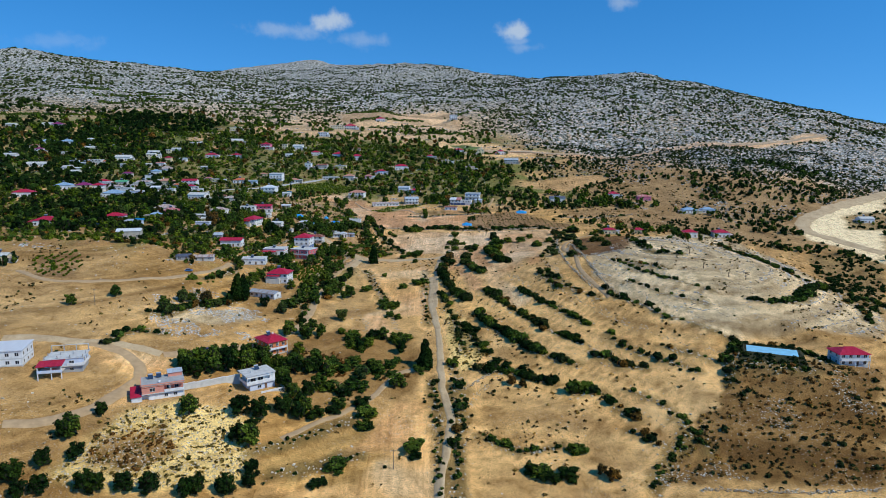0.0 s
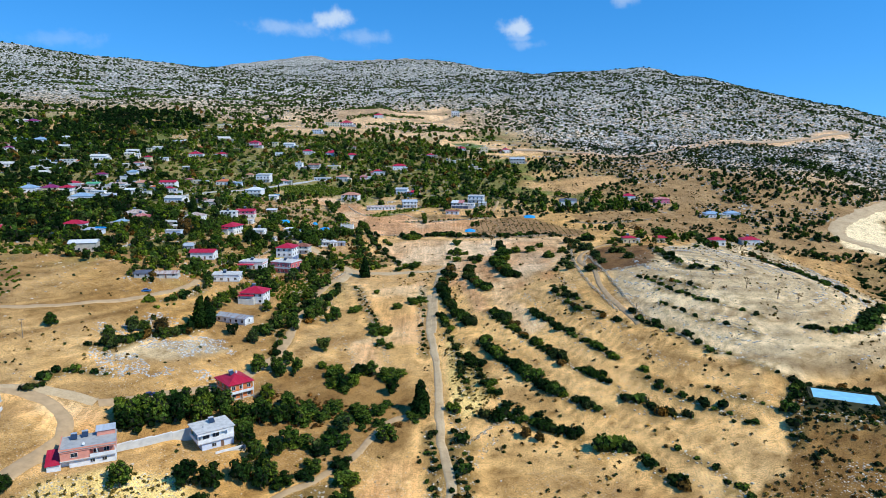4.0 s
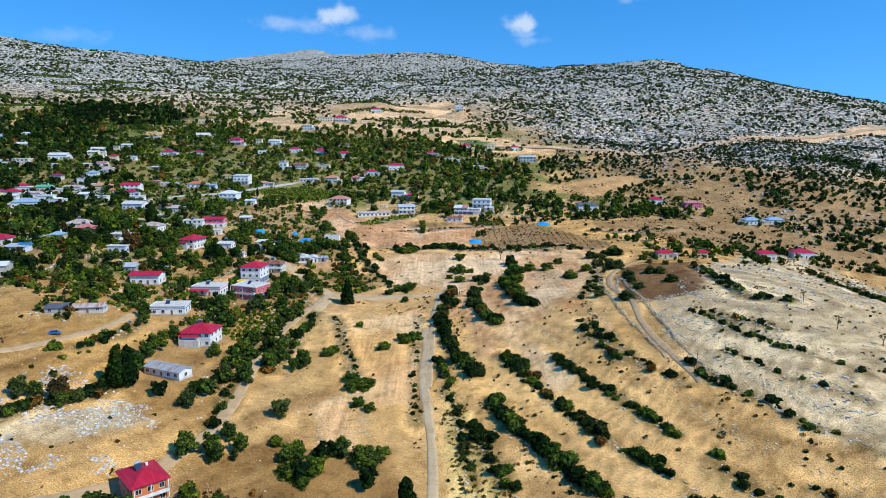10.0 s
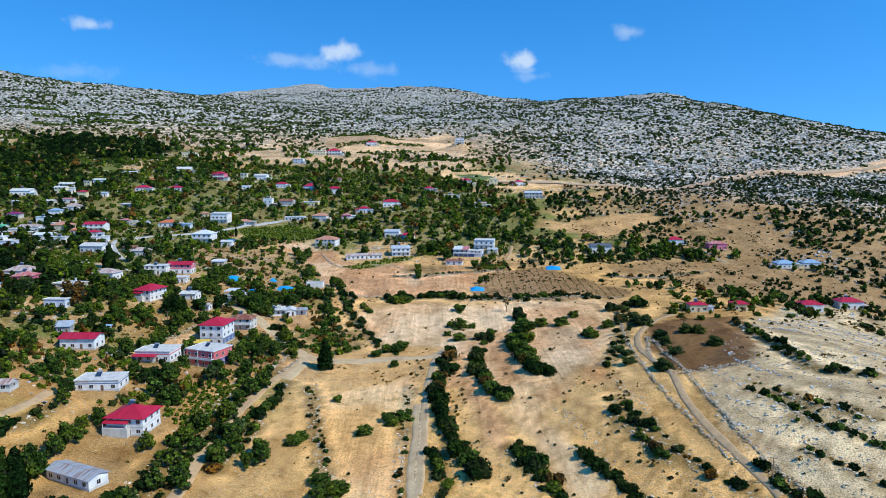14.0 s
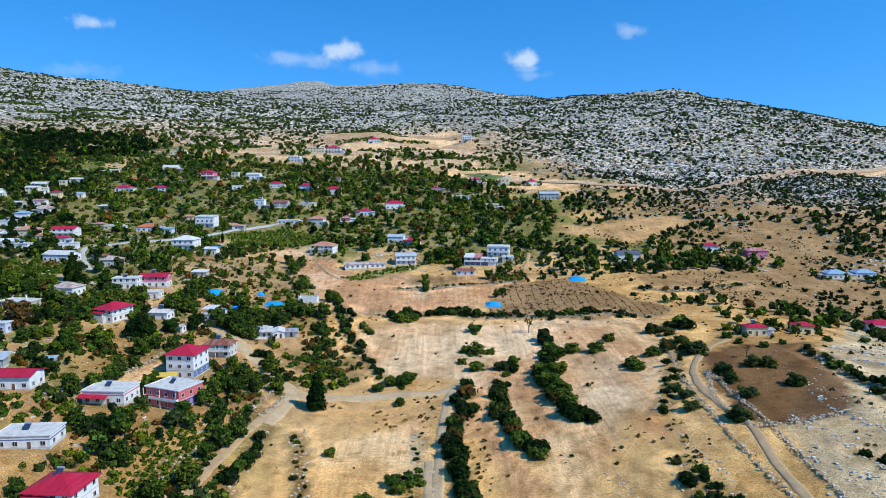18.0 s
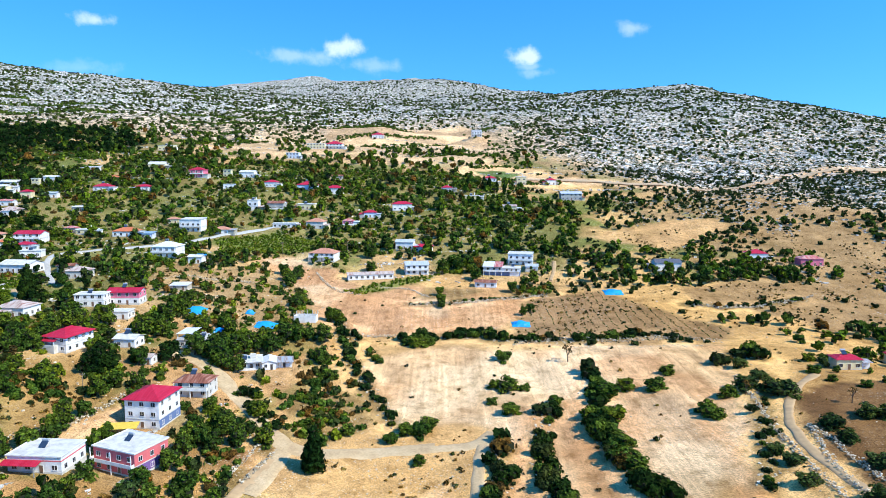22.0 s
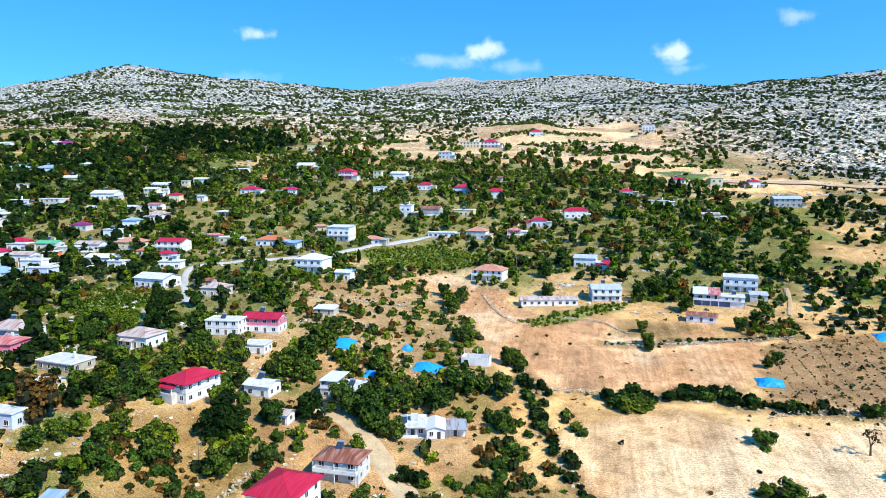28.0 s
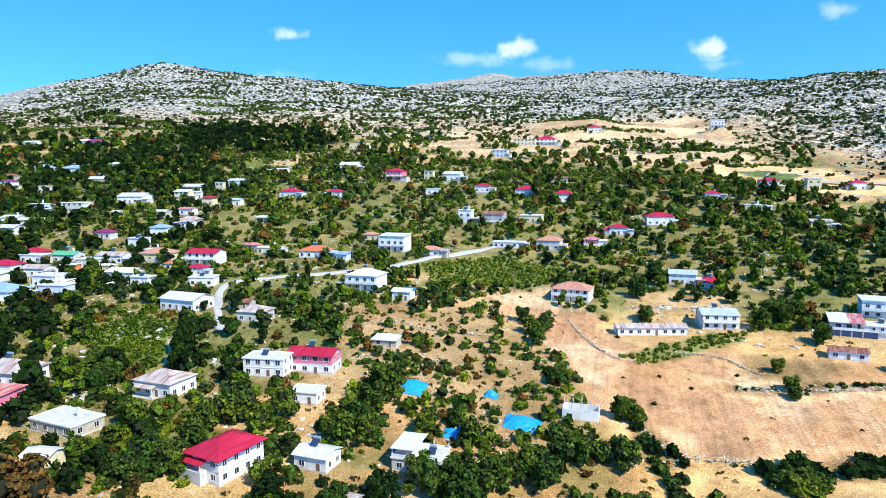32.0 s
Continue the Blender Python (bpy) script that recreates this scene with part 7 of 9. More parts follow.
def raised_house(x, y, w, d, h, rot, kind, roof, wall, extras, label, near):
    root, base, w, d = house_root(x, y, w, d, rot, label)
    x2, y2 = w / 2, d / 2
    part("ground_floor_wall", box_bm([(-x2 + 0.6, -y2 + 1.0, base, x2 - 0.2, y2, 2.6)]), WALL["grey"], root)
    part("floor_slab", box_bm([(-x2, -y2, 2.6, x2 + 0.6, y2, 2.85)]), WALL["pale"], root)
    part("upper_wall", box_bm([(-x2, -y2 + 0.3, 2.85, x2, y2, 5.6)]), WALL["bluewhite"], root)
    part("balcony_rail", box_bm([(x2 + 0.45, -y2, 2.85, x2 + 0.6, y2, 3.9), (x2 * 0.2, -y2, 2.85, x2 + 0.45, -y2 + 0.12, 3.9)]), WALL["white"], root)
    part("roof", box_bm([(-x2 - 0.3, -y2, 5.6, x2 + 0.7, y2 + 0.3, 5.85)], 0.03), ROOF["pale"], root)
    for u in np.linspace(-x2 + 0.2, x2 + 0.3, 4):
        for v in (-y2 + 0.3, 0, y2 - 0.2):
            part("column_stub", box_bm([(u - 0.15, v - 0.15, 5.85, u + 0.15, v + 0.15, 8.3 if v > 0 else 7.0)]), WALL["grey"], root)
    part("roof_beam", box_bm([(-x2 + 0.2, y2 - 0.34, 8.3, x2 + 0.45, y2 - 0.06, 8.55)]), WALL["pale"], root)
    window(root, x2 * 0.45, -y2 + 0.3, 3.4, 1.7, 1.4, "f")
    window(root, -1.0, x2, 3.4, 1.4, 1.4, "r")
    window(root, 2.0, x2, 3.4, 1.4, 1.4, "r")
    window(root, x2 * 0.4, -y2 + 1.0, 0.7, 1.4, 1.2, "f")
    part("porch_deck", box_bm([(-x2 - 1.2, -y2 - 4.6, 1.9, x2 * 0.1, -y2 + 0.28, 2.15)]), WALL["pale"], root)
    part("porch_roof", prism_bm([[(-x2 - 1.5, -y2 - 4.9, 4.5), (x2 * 0.1 + 0.2, -y2 - 4.9, 4.5), (x2 * 0.1 + 0.2, -y2 + 0.28, 5.2), (-x2 - 1.5, -y2 + 0.28, 5.2)],
                                 [(-x2 - 1.5, -y2 - 4.9, 4.75), (x2 * 0.1 + 0.2, -y2 - 4.9, 4.75), (x2 * 0.1 + 0.2, -y2 + 0.28, 5.45), (-x2 - 1.5, -y2 + 0.28, 5.45)]]), ROOF["crimson"], root, "red sheet porch roof")
    for u in (-x2 - 1.0, -x2 * 0.45, x2 * 0.1 - 0.2):
        part("porch_post", box_bm([(u - 0.14, -y2 - 4.5, base - 0.6, u + 0.14, -y2 - 4.2, 4.55)]), WALL["white"], root)
    part("porch_rail", box_bm([(-x2 - 1.2, -y2 - 4.6, 2.15, x2 * 0.1, -y2 - 4.5, 3.05)]), WALL["bluewhite"], root)
    return root


def ruin(x, y, w, d, h, rot, kind, roof, wall, extras, label, near):
    PADS.append((x, y, w / 2 + 0.6))
    root = tagged(thing("unfinished_house", x, y, rot), label, "house")
    w, d = w * K, d * K
    x2, y2 = w / 2, d / 2
    for b in ((-x2, -y2, x2, -y2 + 0.2), (-x2, y2 - 0.2, x2, y2), (-x2, -y2 + 0.2, -x2 + 0.2, y2 - 0.2), (x2 - 0.2, -y2 + 0.2, x2, y2 - 0.2)):
        part("wall", box_bm([(b[0], b[1], -0.9, b[2], b[3], 2.9)]), WALL["white"], root)
    for u in np.linspace(-x2 + 0.12, x2 - 0.12, 5):
        for v in (-y2 + 0.1, y2 - 0.1):
            part("column", box_bm([(u - 0.13, v - 0.13, 2.9, u + 0.13, v + 0.13, h + rnd.uniform(0.9, 2.0))]), WALL["pale"], root)
    return root


for kind_, *values in SITES:
    {"house": house, "terrace_house": terrace_house, "ruin": ruin, "white_block": white_block, "low_house": low_house, "stepped_house": stepped_house, "salmon_house": salmon_house, "raised_house": raised_house}[kind_](*values)

# ---- plants ----
SHARED = {}


def tufts(blobs, count, size, rng, flat=0.7):
    """Leaf tufts strewn over and within rounded masses, around a rough inner core; quads only."""
    V, Q = [], []
    b = np.array(blobs)
    share = b[:, 3] ** 2 / (b[:, 3] ** 2).sum()
    pick = rng.choice(len(b), count, p=share)
    d = rng.normal(size=(count, 3))
    d /= np.linalg.norm(d, axis=1)[:, None]
    d[:, 2] = np.where(d[:, 2] < -0.55, -d[:, 2], d[:, 2])
    r = b[pick, 3] * rng.uniform(0.72, 1.12, count)
    pos = b[pick, :3] + d * r[:, None] * np.array([1, 1, flat])
    a = np.cross(d, rng.normal(size=(count, 3)))
    a /= np.linalg.norm(a, axis=1)[:, None] + 1e-9
    c = np.cross(d, a) + d * rng.uniform(-0.8, 0.8, (count, 1))
    s = size * rng.uniform(0.6, 1.35, (count, 1))
    quad = np.stack([pos - a * s - c * s * 0.6, pos + a * s * 0.8 - c * s * 0.9 - d * s * 0.3, pos + a * s + c * s * 0.7, pos - a * s * 0.7 + c * s + d * s * 0.35], 1)
    V.append(quad.reshape(-1, 3))
    Q.append(np.arange(count * 4).reshape(-1, 4))
    off = count * 4
    # inner boxes; trees and hedges colour them dark as shade behind the tufts
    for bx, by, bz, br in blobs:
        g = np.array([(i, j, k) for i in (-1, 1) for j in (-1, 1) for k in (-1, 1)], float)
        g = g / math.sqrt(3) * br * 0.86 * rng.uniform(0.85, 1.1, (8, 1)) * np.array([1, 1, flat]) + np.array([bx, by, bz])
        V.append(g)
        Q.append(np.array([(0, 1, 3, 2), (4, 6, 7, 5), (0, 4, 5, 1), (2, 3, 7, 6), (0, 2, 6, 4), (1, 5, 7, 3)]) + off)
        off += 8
    return np.concatenate(V), np.concatenate(Q)


def crown_blobs(kind, rng):
    if kind == "cypress":
        return [(0, 0, 0.12 + 0.1 * k, 0.155 * math.sin(0.45 + 2.55 * (k + 0.6) / 9)) for k in range(9)]
    if kind == "conifer":
        return [(rng.uniform(-0.04, 0.04), rng.uniform(-0.04, 0.04), 0.14 + 0.085 * k, 0.26 * (1 - 0.74 * (k / 9) ** 1.25)) for k in range(10)]
    if kind == "bare":
        return [(rng.uniform(-0.2, 0.2), rng.uniform(-0.2, 0.2), rng.uniform(0.5, 0.85), 0.12) for _ in range(6)]
    k = 9
    wide = {"oak": 0.85, "olive": 1.15}.get(kind, 1.0)
    out = [(0, 0, 0.42, 0.29 * wide)]
    for i in range(k):
        an = 6.283 * i * 0.382 + rng.uniform(-0.5, 0.5)
        up = 0.13 + 0.66 * i / k + rng.uniform(-0.06, 0.06)
        rr = rng.uniform(0.15, 0.29) * wide * (1.12 - 1.1 * max(0, up - 0.45))
        out.append((rr * math.cos(an), rr * math.sin(an), up, rng.uniform(0.13, 0.20) * wide))
    return out


def tree_proto(kind, variant):
    key = (kind, variant)
    if key in SHARED:
        return SHARED[key]
    rng = np.random.default_rng(100 + variant * 17 + len(kind))
    blobs = crown_blobs(kind, rng)
    leaf = {"cypress": "dark", "conifer": "dark", "oak": "dark", "bare": "brown"}.get(kind, kind)
    if kind == "bare":
        v, q = tufts(blobs, 70, 0.03, rng)
        v, q = v[:280], q[:70]
    else:
        v, q = tufts(blobs, {"cypress": 560, "conifer": 1200}.get(kind, 640), 0.0375, rng, 0.95 if kind != "cypress" else 1.0)
    crown = mesh_np("crown", v, q, LEAF[leaf], False, M_CROWN_SHADE, np.arange(len(q)) >= len(q) - (0 if kind == "bare" else 6 * len(blobs)))
    lean = rng.uniform(-0.04, 0.04, 2)
    bars = [((0, 0, -0.06), (lean[0], lean[1], 0.34), 0.034, 0.022)]
    for bx, by, bz, br in blobs[1:6]:
        bars.append(((lean[0] * 0.8, lean[1] * 0.8, 0.22 if kind != "bare" else 0.3), (bx, by, bz), 0.016, 0.006))
    bm = cyl_bm(bars, 6)
    trunk = bpy.data.meshes.new("trunk")
    bm.to_mesh(trunk)
    bm.free()
    trunk.materials.append(M_BARK)
    SHARED[key] = (trunk, crown)
    return SHARED[key]


TREE_LABEL = {"conifer": ("broad dark green cone-shaped evergreen tree", "tree"), "round": ("leafy green tree on dry ground", "tree"), "dark": ("dense dark evergreen tree on dry soil", "tree"), "cypress": ("narrow dark green cypress tree", "tree"), "oak": ("large dark spreading tree", "tree"),
              "olive": ("grey-green olive tree on a bank", "tree"), "yellow": ("yellow-green bushy garden tree", "tree"), "bare": ("small half-bare brown tree", "tree"), "brown": ("broad tree with reddish brown leaves", "tree")}
prng = np.random.default_rng(7)
TREE_SPOTS = []


def plant(kind, height, spots):
    for x, y in spots:
        if any(math.hypot(x - px, y - py) < pr - 0.5 for px, py, pr in PADS) or any(key == "vine" and inside(np.array([x]), np.array([y]), pts)[0] > 0 for key, edge, pts in SOILS):
            continue
        trunk, crown = tree_proto(kind, int(prng.integers(0, 4)))
        h = height * prng.uniform(0.68, 1.02)
        bushy = kind in ("round", "dark", "olive") and x > -32 and y < 215
        root = thing("tree", x, y, prng.uniform(0, 360), gz(x, y) - (0.10 * h if bushy else 0), 1.0)
        root.scale = (h * prng.uniform(0.85, 1.2), h * prng.uniform(0.85, 1.2), h * 0.62) if bushy else (h * prng.uniform(0.9, 1.15), h * prng.uniform(0.9, 1.15), h) if kind not in ("cypress", "conifer") else (h * 0.9, h * 0.9, h)
        link("trunk", trunk, root)
        link("crown", crown, root)
        tagged(root, TREE_LABEL[kind][0], "tree", "trees of the valley")
        TREE_SPOTS.append((x, y, h * 0.4))


plant("round", 3.6, [(81.3, 166.2), (85.6, 161.1), (92.3, 164.5), (107.6, 170.1), (122.1, 176.4), (144.4, 193.1), (167.6, 208.2)])
plant("oak", 8.0, [(-67.3, 11.3), (-62.6, 13.1), (-58.2, 16.4), (-53.4, 21.5), (-50.9, 24.2), (-64.8, 10.8)])
plant("dark", 6.0, [(-41, 12.2), (-35.9, 5.6), (-30.9, 1.8), (-39.6, 2.1), (-30, 15.2), (-27, 5), (-34.7, 11.2), (-40.6, 21.4), (-34.5, 23.3), (-25.1, 13.4), (-20, 8.9), (-23.5, 19.6), (-49.4, -1.8), (-44.9, -8.4), (-44.5, -1.6), (-47.5, -11.2)])
plant("dark", 5.0, [(-77.7, -25.9), (-83, -20.1), (-70.1, -33), (-52.8, -30.2), (-45.4, -27.4), (-41.5, -21.3), (-27.5, -22.4), (-25.8, -21.2), (-17.5, -0.6), (-5, -10.3), (-83.2, -37.7), (-80.1, -35.4)])
plant("dark", 7.0, [(24.6, -18.1), (22.3, -15.7), (27.1, -19.2), (30.5, -18.2)])
plant("round", 4.5, [(14.2, -2.4), (17.5, -4.7), (24.3, -7.3), (35.7, -9.5)])
plant("brown", 4.0, [(38.5, -17.7), (40.6, -19.8), (21.9, 21), (24.9, 19.2)])
plant("round", 5.5, [(-10, 48.4), (-11.7, 34.1), (-4.8, 28.8), (-22.9, 39.6), (-19.1, 30.7), (-16.3, 26.8), (-21.7, 26.1), (-12.9, 26), (-27.6, 96.6), (-8, 108.9), (-26.6, 43.3), (-26.4, 49)])
plant("dark", 4.5, [(16, 63.5), (13.9, 54.6), (10.6, 55.1), (13.8, 43.8), (17.1, 39.6), (22.2, 51), (19.7, 58.4), (22.8, 80.6), (27.7, 66.7), (21.3, 30.5), (26.1, 28.3), (18.8, 33.5), (27.7, 25.1), (17.6, 117.9)])
plant("brown", 9.0, [(-106.6, 156.4)])
plant("dark", 6.5, [(-83.3, 172.1), (-81.9, 165.8), (-80.4, 170.1), (-66.6, 196), (-67.8, 191.4), (-61.6, 190.1), (-70.1, 179)])
plant("round", 5.0, [(-53.6, 158.6), (-47.6, 150.9), (-51.1, 145.2), (-49.8, 152.5), (-39.1, 148.7), (-43.7, 159.4), (-54, 132.3), (-52.1, 134.8), (-47.7, 130.8), (-63.4, 128.5), (-59.6, 130.1), (-64.1, 124.7), (-54.3, 128.6)])
plant("round", 6.5, [(-40.9, 30), (-35.3, 27.9), (-31.5, 30.4), (-40.4, 23.3), (-42.8, 21.2), (-36, 22.8), (-27.1, 26.1), (-30.9, 23.8), (-24.2, 30.8), (-17.7, 29.1)])
plant("conifer", 11.0, [(-28.2, 140.7)])
plant("round", 7.0, [(-5.1, -6.1), (-5.8, -8.2), (-22.9, -16.2), (-44.5, -12.5), (-60.8, -5.3), (-82.3, -19), (24.8, -17.2), (33.6, -9.3), (-19, -0.8), (-17.3, 4.2)])
plant("dark", 6.0, [(-86.6, -33.9), (-83.1, -29), (-72.1, -33.5), (-65.1, -31.5), (-60.1, -30.9), (-51.4, -29), (-45.9, -27.8), (-41.2, -24.8), (-79.2, -11.1)])
plant("round", 8.0, [(-67.7, 12.6), (-61.7, 15), (-57.2, 18.3), (-53.4, 21.5), (-50.1, 24.5)])
plant("round", 5.5, [(-68.4, 73.0), (-68.3, 78.2), (-68.2, 82.8), (-68.1, 87.6), (-67.5, 93.2), (-78.3, 100.0), (-69.2, 70.1), (-54.6, 86.2), (-48.6, 91.2)])
plant("conifer", 14.0, [(-3.0, 30.8)])
plant("conifer", 10.0, [(-67.9, 62.5), (-66.4, 63.8), (-118.5, 202), (-121.4, 208)])
plant("brown", 6.0, [(-75.6, 53.6)])
plant("round", 6.5, [(-25.2, 42.3), (-21.7, 43), (-11.9, 46.2), (-40.7, 44), (-32.2, 14.6), (-38.1, 8.9), (-30, 15.2), (-25.9, 7.8), (-34.1, 3.5), (-42.3, 14.7), (-35.6, 29.8), (-30.2, 27.8), (-23.9, 16.5), (-16.8, 27.1), (-13.7, 30.9), (-20.8, 17.1)])
plant("round", 5.0, [(-30.9, 52), (-16.2, 70.1), (-6.8, 106.4), (-9, 144.3), (-100.9, 44.8), (-109.6, 34.6), (-79.9, 52.5), (-86.4, 45.7), (-70.7, 75), (-74.1, 51.3)])
plant("round", 5.5, [(-34.8, 86.4), (-48.2, 98.8), (-41.9, 97.1), (-33.3, 91), (-12.8, 102), (-21.7, 120.2), (-19.1, 81.2), (-13.3, 68)])
plant("round", 6.0, [(-26.6, 50.2), (-21.5, 46.3), (-18.3, 51.4), (-12.9, 49.4), (-42.2, 46.3), (-40.6, 51.8), (-37, 47.8), (-46.7, 44.7), (-9.2, 50.8), (-18.7, 77.6)])
plant("round", 7.0, [(-68.8, 14.4), (-65.1, 14.8), (-61.5, 17.4), (-57.8, 20), (-53.1, 18.7), (-48, 21), (-54.8, 25), (-45.1, 21.8)])
plant("olive", 5.0, [(-82.4, 51.3), (-75.8, 53.3), (-72.2, 53.8), (-68.6, 65.4), (-52.6, 61.1), (-32.3, 62.5), (-83.7, 40.4)])
plant("round", 6.0, [(-40.3, 94.4), (-40.9, 86.2), (-32.4, 88.3), (-17.6, 80), (-15, 78.3), (-26.5, 98.7), (-45, 115.4), (-43.9, 76)])
plant("round", 5.5, [(-4.6, 109), (-36, 189.9), (-31.7, 181.8), (-24.2, 155.8)])
plant("cypress", 5.0, [(-70.7, 66.7), (-84.7, 153.3)])
plant("round", 6.0, [(-15.2, 153.7), (-9, 156), (-7.5, 158.4), (-11.9, 156.1)])
plant("bare", 5.5, [(76.8, 151.7), (28, 192.4), (60.1, 161.1)])
plant("bare", 4.5, [(99.3, 77.9), (105.2, 69.8), (101.5, 97.5), (110.6, 68.1)])
plant("round", 7.0, [(11.3, 194), (11.1, 176.6), (10.4, 163.2)])
plant("round", 5.0, [(15, 176.1), (7.8, 177.6), (6.6, 169.4)])
plant("round", 8.0, [(31, 157.4), (29.4, 144.7), (29, 135.9), (32.7, 169.4), (37.2, 171.7)])
plant("round", 6.5, [(43.7, 169.9), (49.6, 180), (49.5, 151.3), (49.1, 154.6), (56.9, 162.2)])
plant("olive", 7.0, [(61.6, 164.5), (67.7, 171), (66.9, 162.9), (67.3, 158.9), (67.3, 180.1)])
plant("round", 5.0, [(84.9, 182.4), (80.9, 172.8), (88.9, 182.3)])
plant("olive", 6.0, [(66.2, 139.9), (74.4, 143), (64.8, 124.8), (76.2, 127.7), (58.3, 114.1), (77.1, 141.7)])
plant("olive", 5.0, [(53.7, 129.4), (52.1, 122.2), (52.8, 134.1), (65.4, 134.3)])
plant("round", 5.0, [(-48, 144.1), (-44.2, 147.4), (-53.4, 150.5)])
plant("oak", 8.0, [(-79.2, 167.5), (-80.6, 165.9)])
plant("round", 7.0, [(-79.9, 195.8), (-83.2, 197.9), (-80.3, 202.3), (-81.8, 191), (-80, 211.2), (-82.6, 213), (-81.8, 187.5), (-77.8, 193.3), (-80.9, 220.6)])
plant("round", 7.0, [(-57, 180.2), (-59.5, 182.4), (-54.2, 179.9), (-61.7, 186.7), (-63.8, 183.8), (-66.1, 184.6), (-58.7, 188.2), (-55.9, 191.4), (-53.5, 194.4), (-51.6, 195.3), (-49.4, 194.2)])
plant("round", 6.0, [(-52, 197.1), (-47.4, 201.1), (-44.3, 202.3), (-41.3, 203.4), (-37.1, 202.8), (-38.3, 205.5)])
plant("round", 5.5, [(-38, 218.5), (-37, 221.4), (-35.7, 218), (-56.6, 250.5), (-55.8, 255.1), (-56.7, 246.5), (-59, 251.6), (-61.8, 259)])
plant("round", 5.5, [(-50.9, 213.6), (-48.8, 207.2), (-50.5, 227.9), (-69.8, 202.5), (-70.1, 199.8), (-65.7, 204.5), (-62.6, 201.1)])
plant("round", 6.0, [(-11.9, 204.1), (-13.6, 205.6), (-9.6, 206.5), (-8.3, 205.8)])
plant("round", 4.5, [(-22.1, 193.6), (-20.9, 192.3), (-5.2, 239.1), (-5.1, 236.2), (-5.7, 248.6), (21.1, 230.6), (23.7, 233.7)])
plant("round", 6.0, [(7.6, 265.8), (11.4, 274.1), (5.5, 273.1), (19.7, 253.9), (28.2, 262.1), (24.5, 258.1)])
plant("round", 7.0, [(-92.3, 192.7), (-93.7, 189.1), (-99.6, 191.1), (-100, 188), (-101.2, 184.5), (-100.3, 179.9), (-93.6, 174.7), (-98, 172), (-100.8, 170.2), (-101.7, 167.5), (-109.9, 179.3), (-123.8, 190.4), (-123.5, 187.1)])
plant("yellow", 5.0, [(-88.1, 158.2), (-85.5, 158.2), (-108.6, 174.8), (-109.5, 169.4), (-82.7, 169.7)])
plant("round", 5.0, [(-93.3, 158.1), (-94, 154.6), (-101, 148.9), (-100, 152.4)])
plant("dark", 7.0, [(-149.7, 212.3), (-146.2, 213.7), (-133.9, 200.9), (-127.1, 196.1), (-155.5, 210), (-160.2, 208.2), (-151.3, 193.6)])
plant("round", 7.0, [(-37.6, 262.1), (-33.6, 285.7), (-31.8, 272.6), (-4.8, 271.1), (-0.7, 280), (1.7, 276.4), (5.4, 281.1), (-28.6, 301), (-48.5, 280.8)])
plant("cypress", 9.0, [(20.1, 383.9), (23.9, 379.8), (17.5, 388.5), (27.5, 376), (8.6, 381.8)])
plant("cypress", 6.0, [(-122.4, 264.2), (-94.1, 276.2)])
plant("round", 6.0, [(-75.5, 156.7), (-85, 154.3), (-76, 134), (-75, 138.9), (-73.2, 147), (-74.4, 141.5), (-70, 162.5), (-67.3, 155.3)])
plant("round", 6.0, [(-53.5, 101.1), (-50.3, 109.4), (-44.8, 105), (-54.8, 114.5), (-43.3, 119.9), (-41.5, 124.6), (-58.4, 108.7)])
plant("round", 6.0, [(-76.8, 96.7), (-90.8, 129.3), (-102.1, 120.1), (-97, 118.8), (-78.3, 129), (-90.3, 148.5), (-74.1, 137.7), (-70.6, 116.3), (-63, 117.4), (-64.7, 134.3)])
plant("round", 6.0, [(-114.1, 129.8), (-94.3, 102.6), (-85.9, 108.9), (-52.5, 141.9), (-48.9, 154), (-74.5, 161.5), (-75.3, 174.5)])


def shrub_mesh(kind, variant):
    key = ("shrub", kind, variant)
    if key not in SHARED:
        rng = np.random.default_rng(300 + variant)
        blobs = [(rng.uniform(-0.45, 0.45), rng.uniform(-0.45, 0.45), rng.uniform(0.2, 0.5), rng.uniform(0.32, 0.5)) for _ in range(5)]
        v, q = tufts(blobs, 290, 0.088, rng, 0.85)
        SHARED[key] = mesh_np("shrub", v, q, LEAF[kind], False, M_CROWN_SHADE, np.arange(len(q)) >= len(q) - 6 * len(blobs))
    return SHARED[key]


SHRUB_LABEL = {"dark": "dense dark green shrub on a terrace bank", "round": "leafy green shrub on a field edge", "scrub": "dull olive shrub on a stony bank", "brown": "dry brown shrub on a bank"}
row_spots = []
for size, gap, pts in ROWS:
    for x, y in dense(pts, gap * 0.62):
        x, y = x + prng.normal() * 0.6, y + prng.normal() * 0.6
        if prng.random() > 0.16 and not any(math.hypot(x - px, y - py) < pr for px, py, pr in PADS):
            row_spots.append((x, y, size * prng.uniform(0.55, 1.45), str(prng.choice(["dark", "round", "scrub", "brown"], p=[0.50, 0.28, 0.15, 0.07]))))
row_spots = [r for r in row_spots if not any(key == "vine" and inside(np.array([r[0]]), np.array([r[1]]), pts)[0] > 0 for key, edge, pts in SOILS)]
# those along the valley track are things of their own
row_spots.sort(key=lambda r: abs(r[0] - 22) + abs(r[1] - 85) * 0.6)
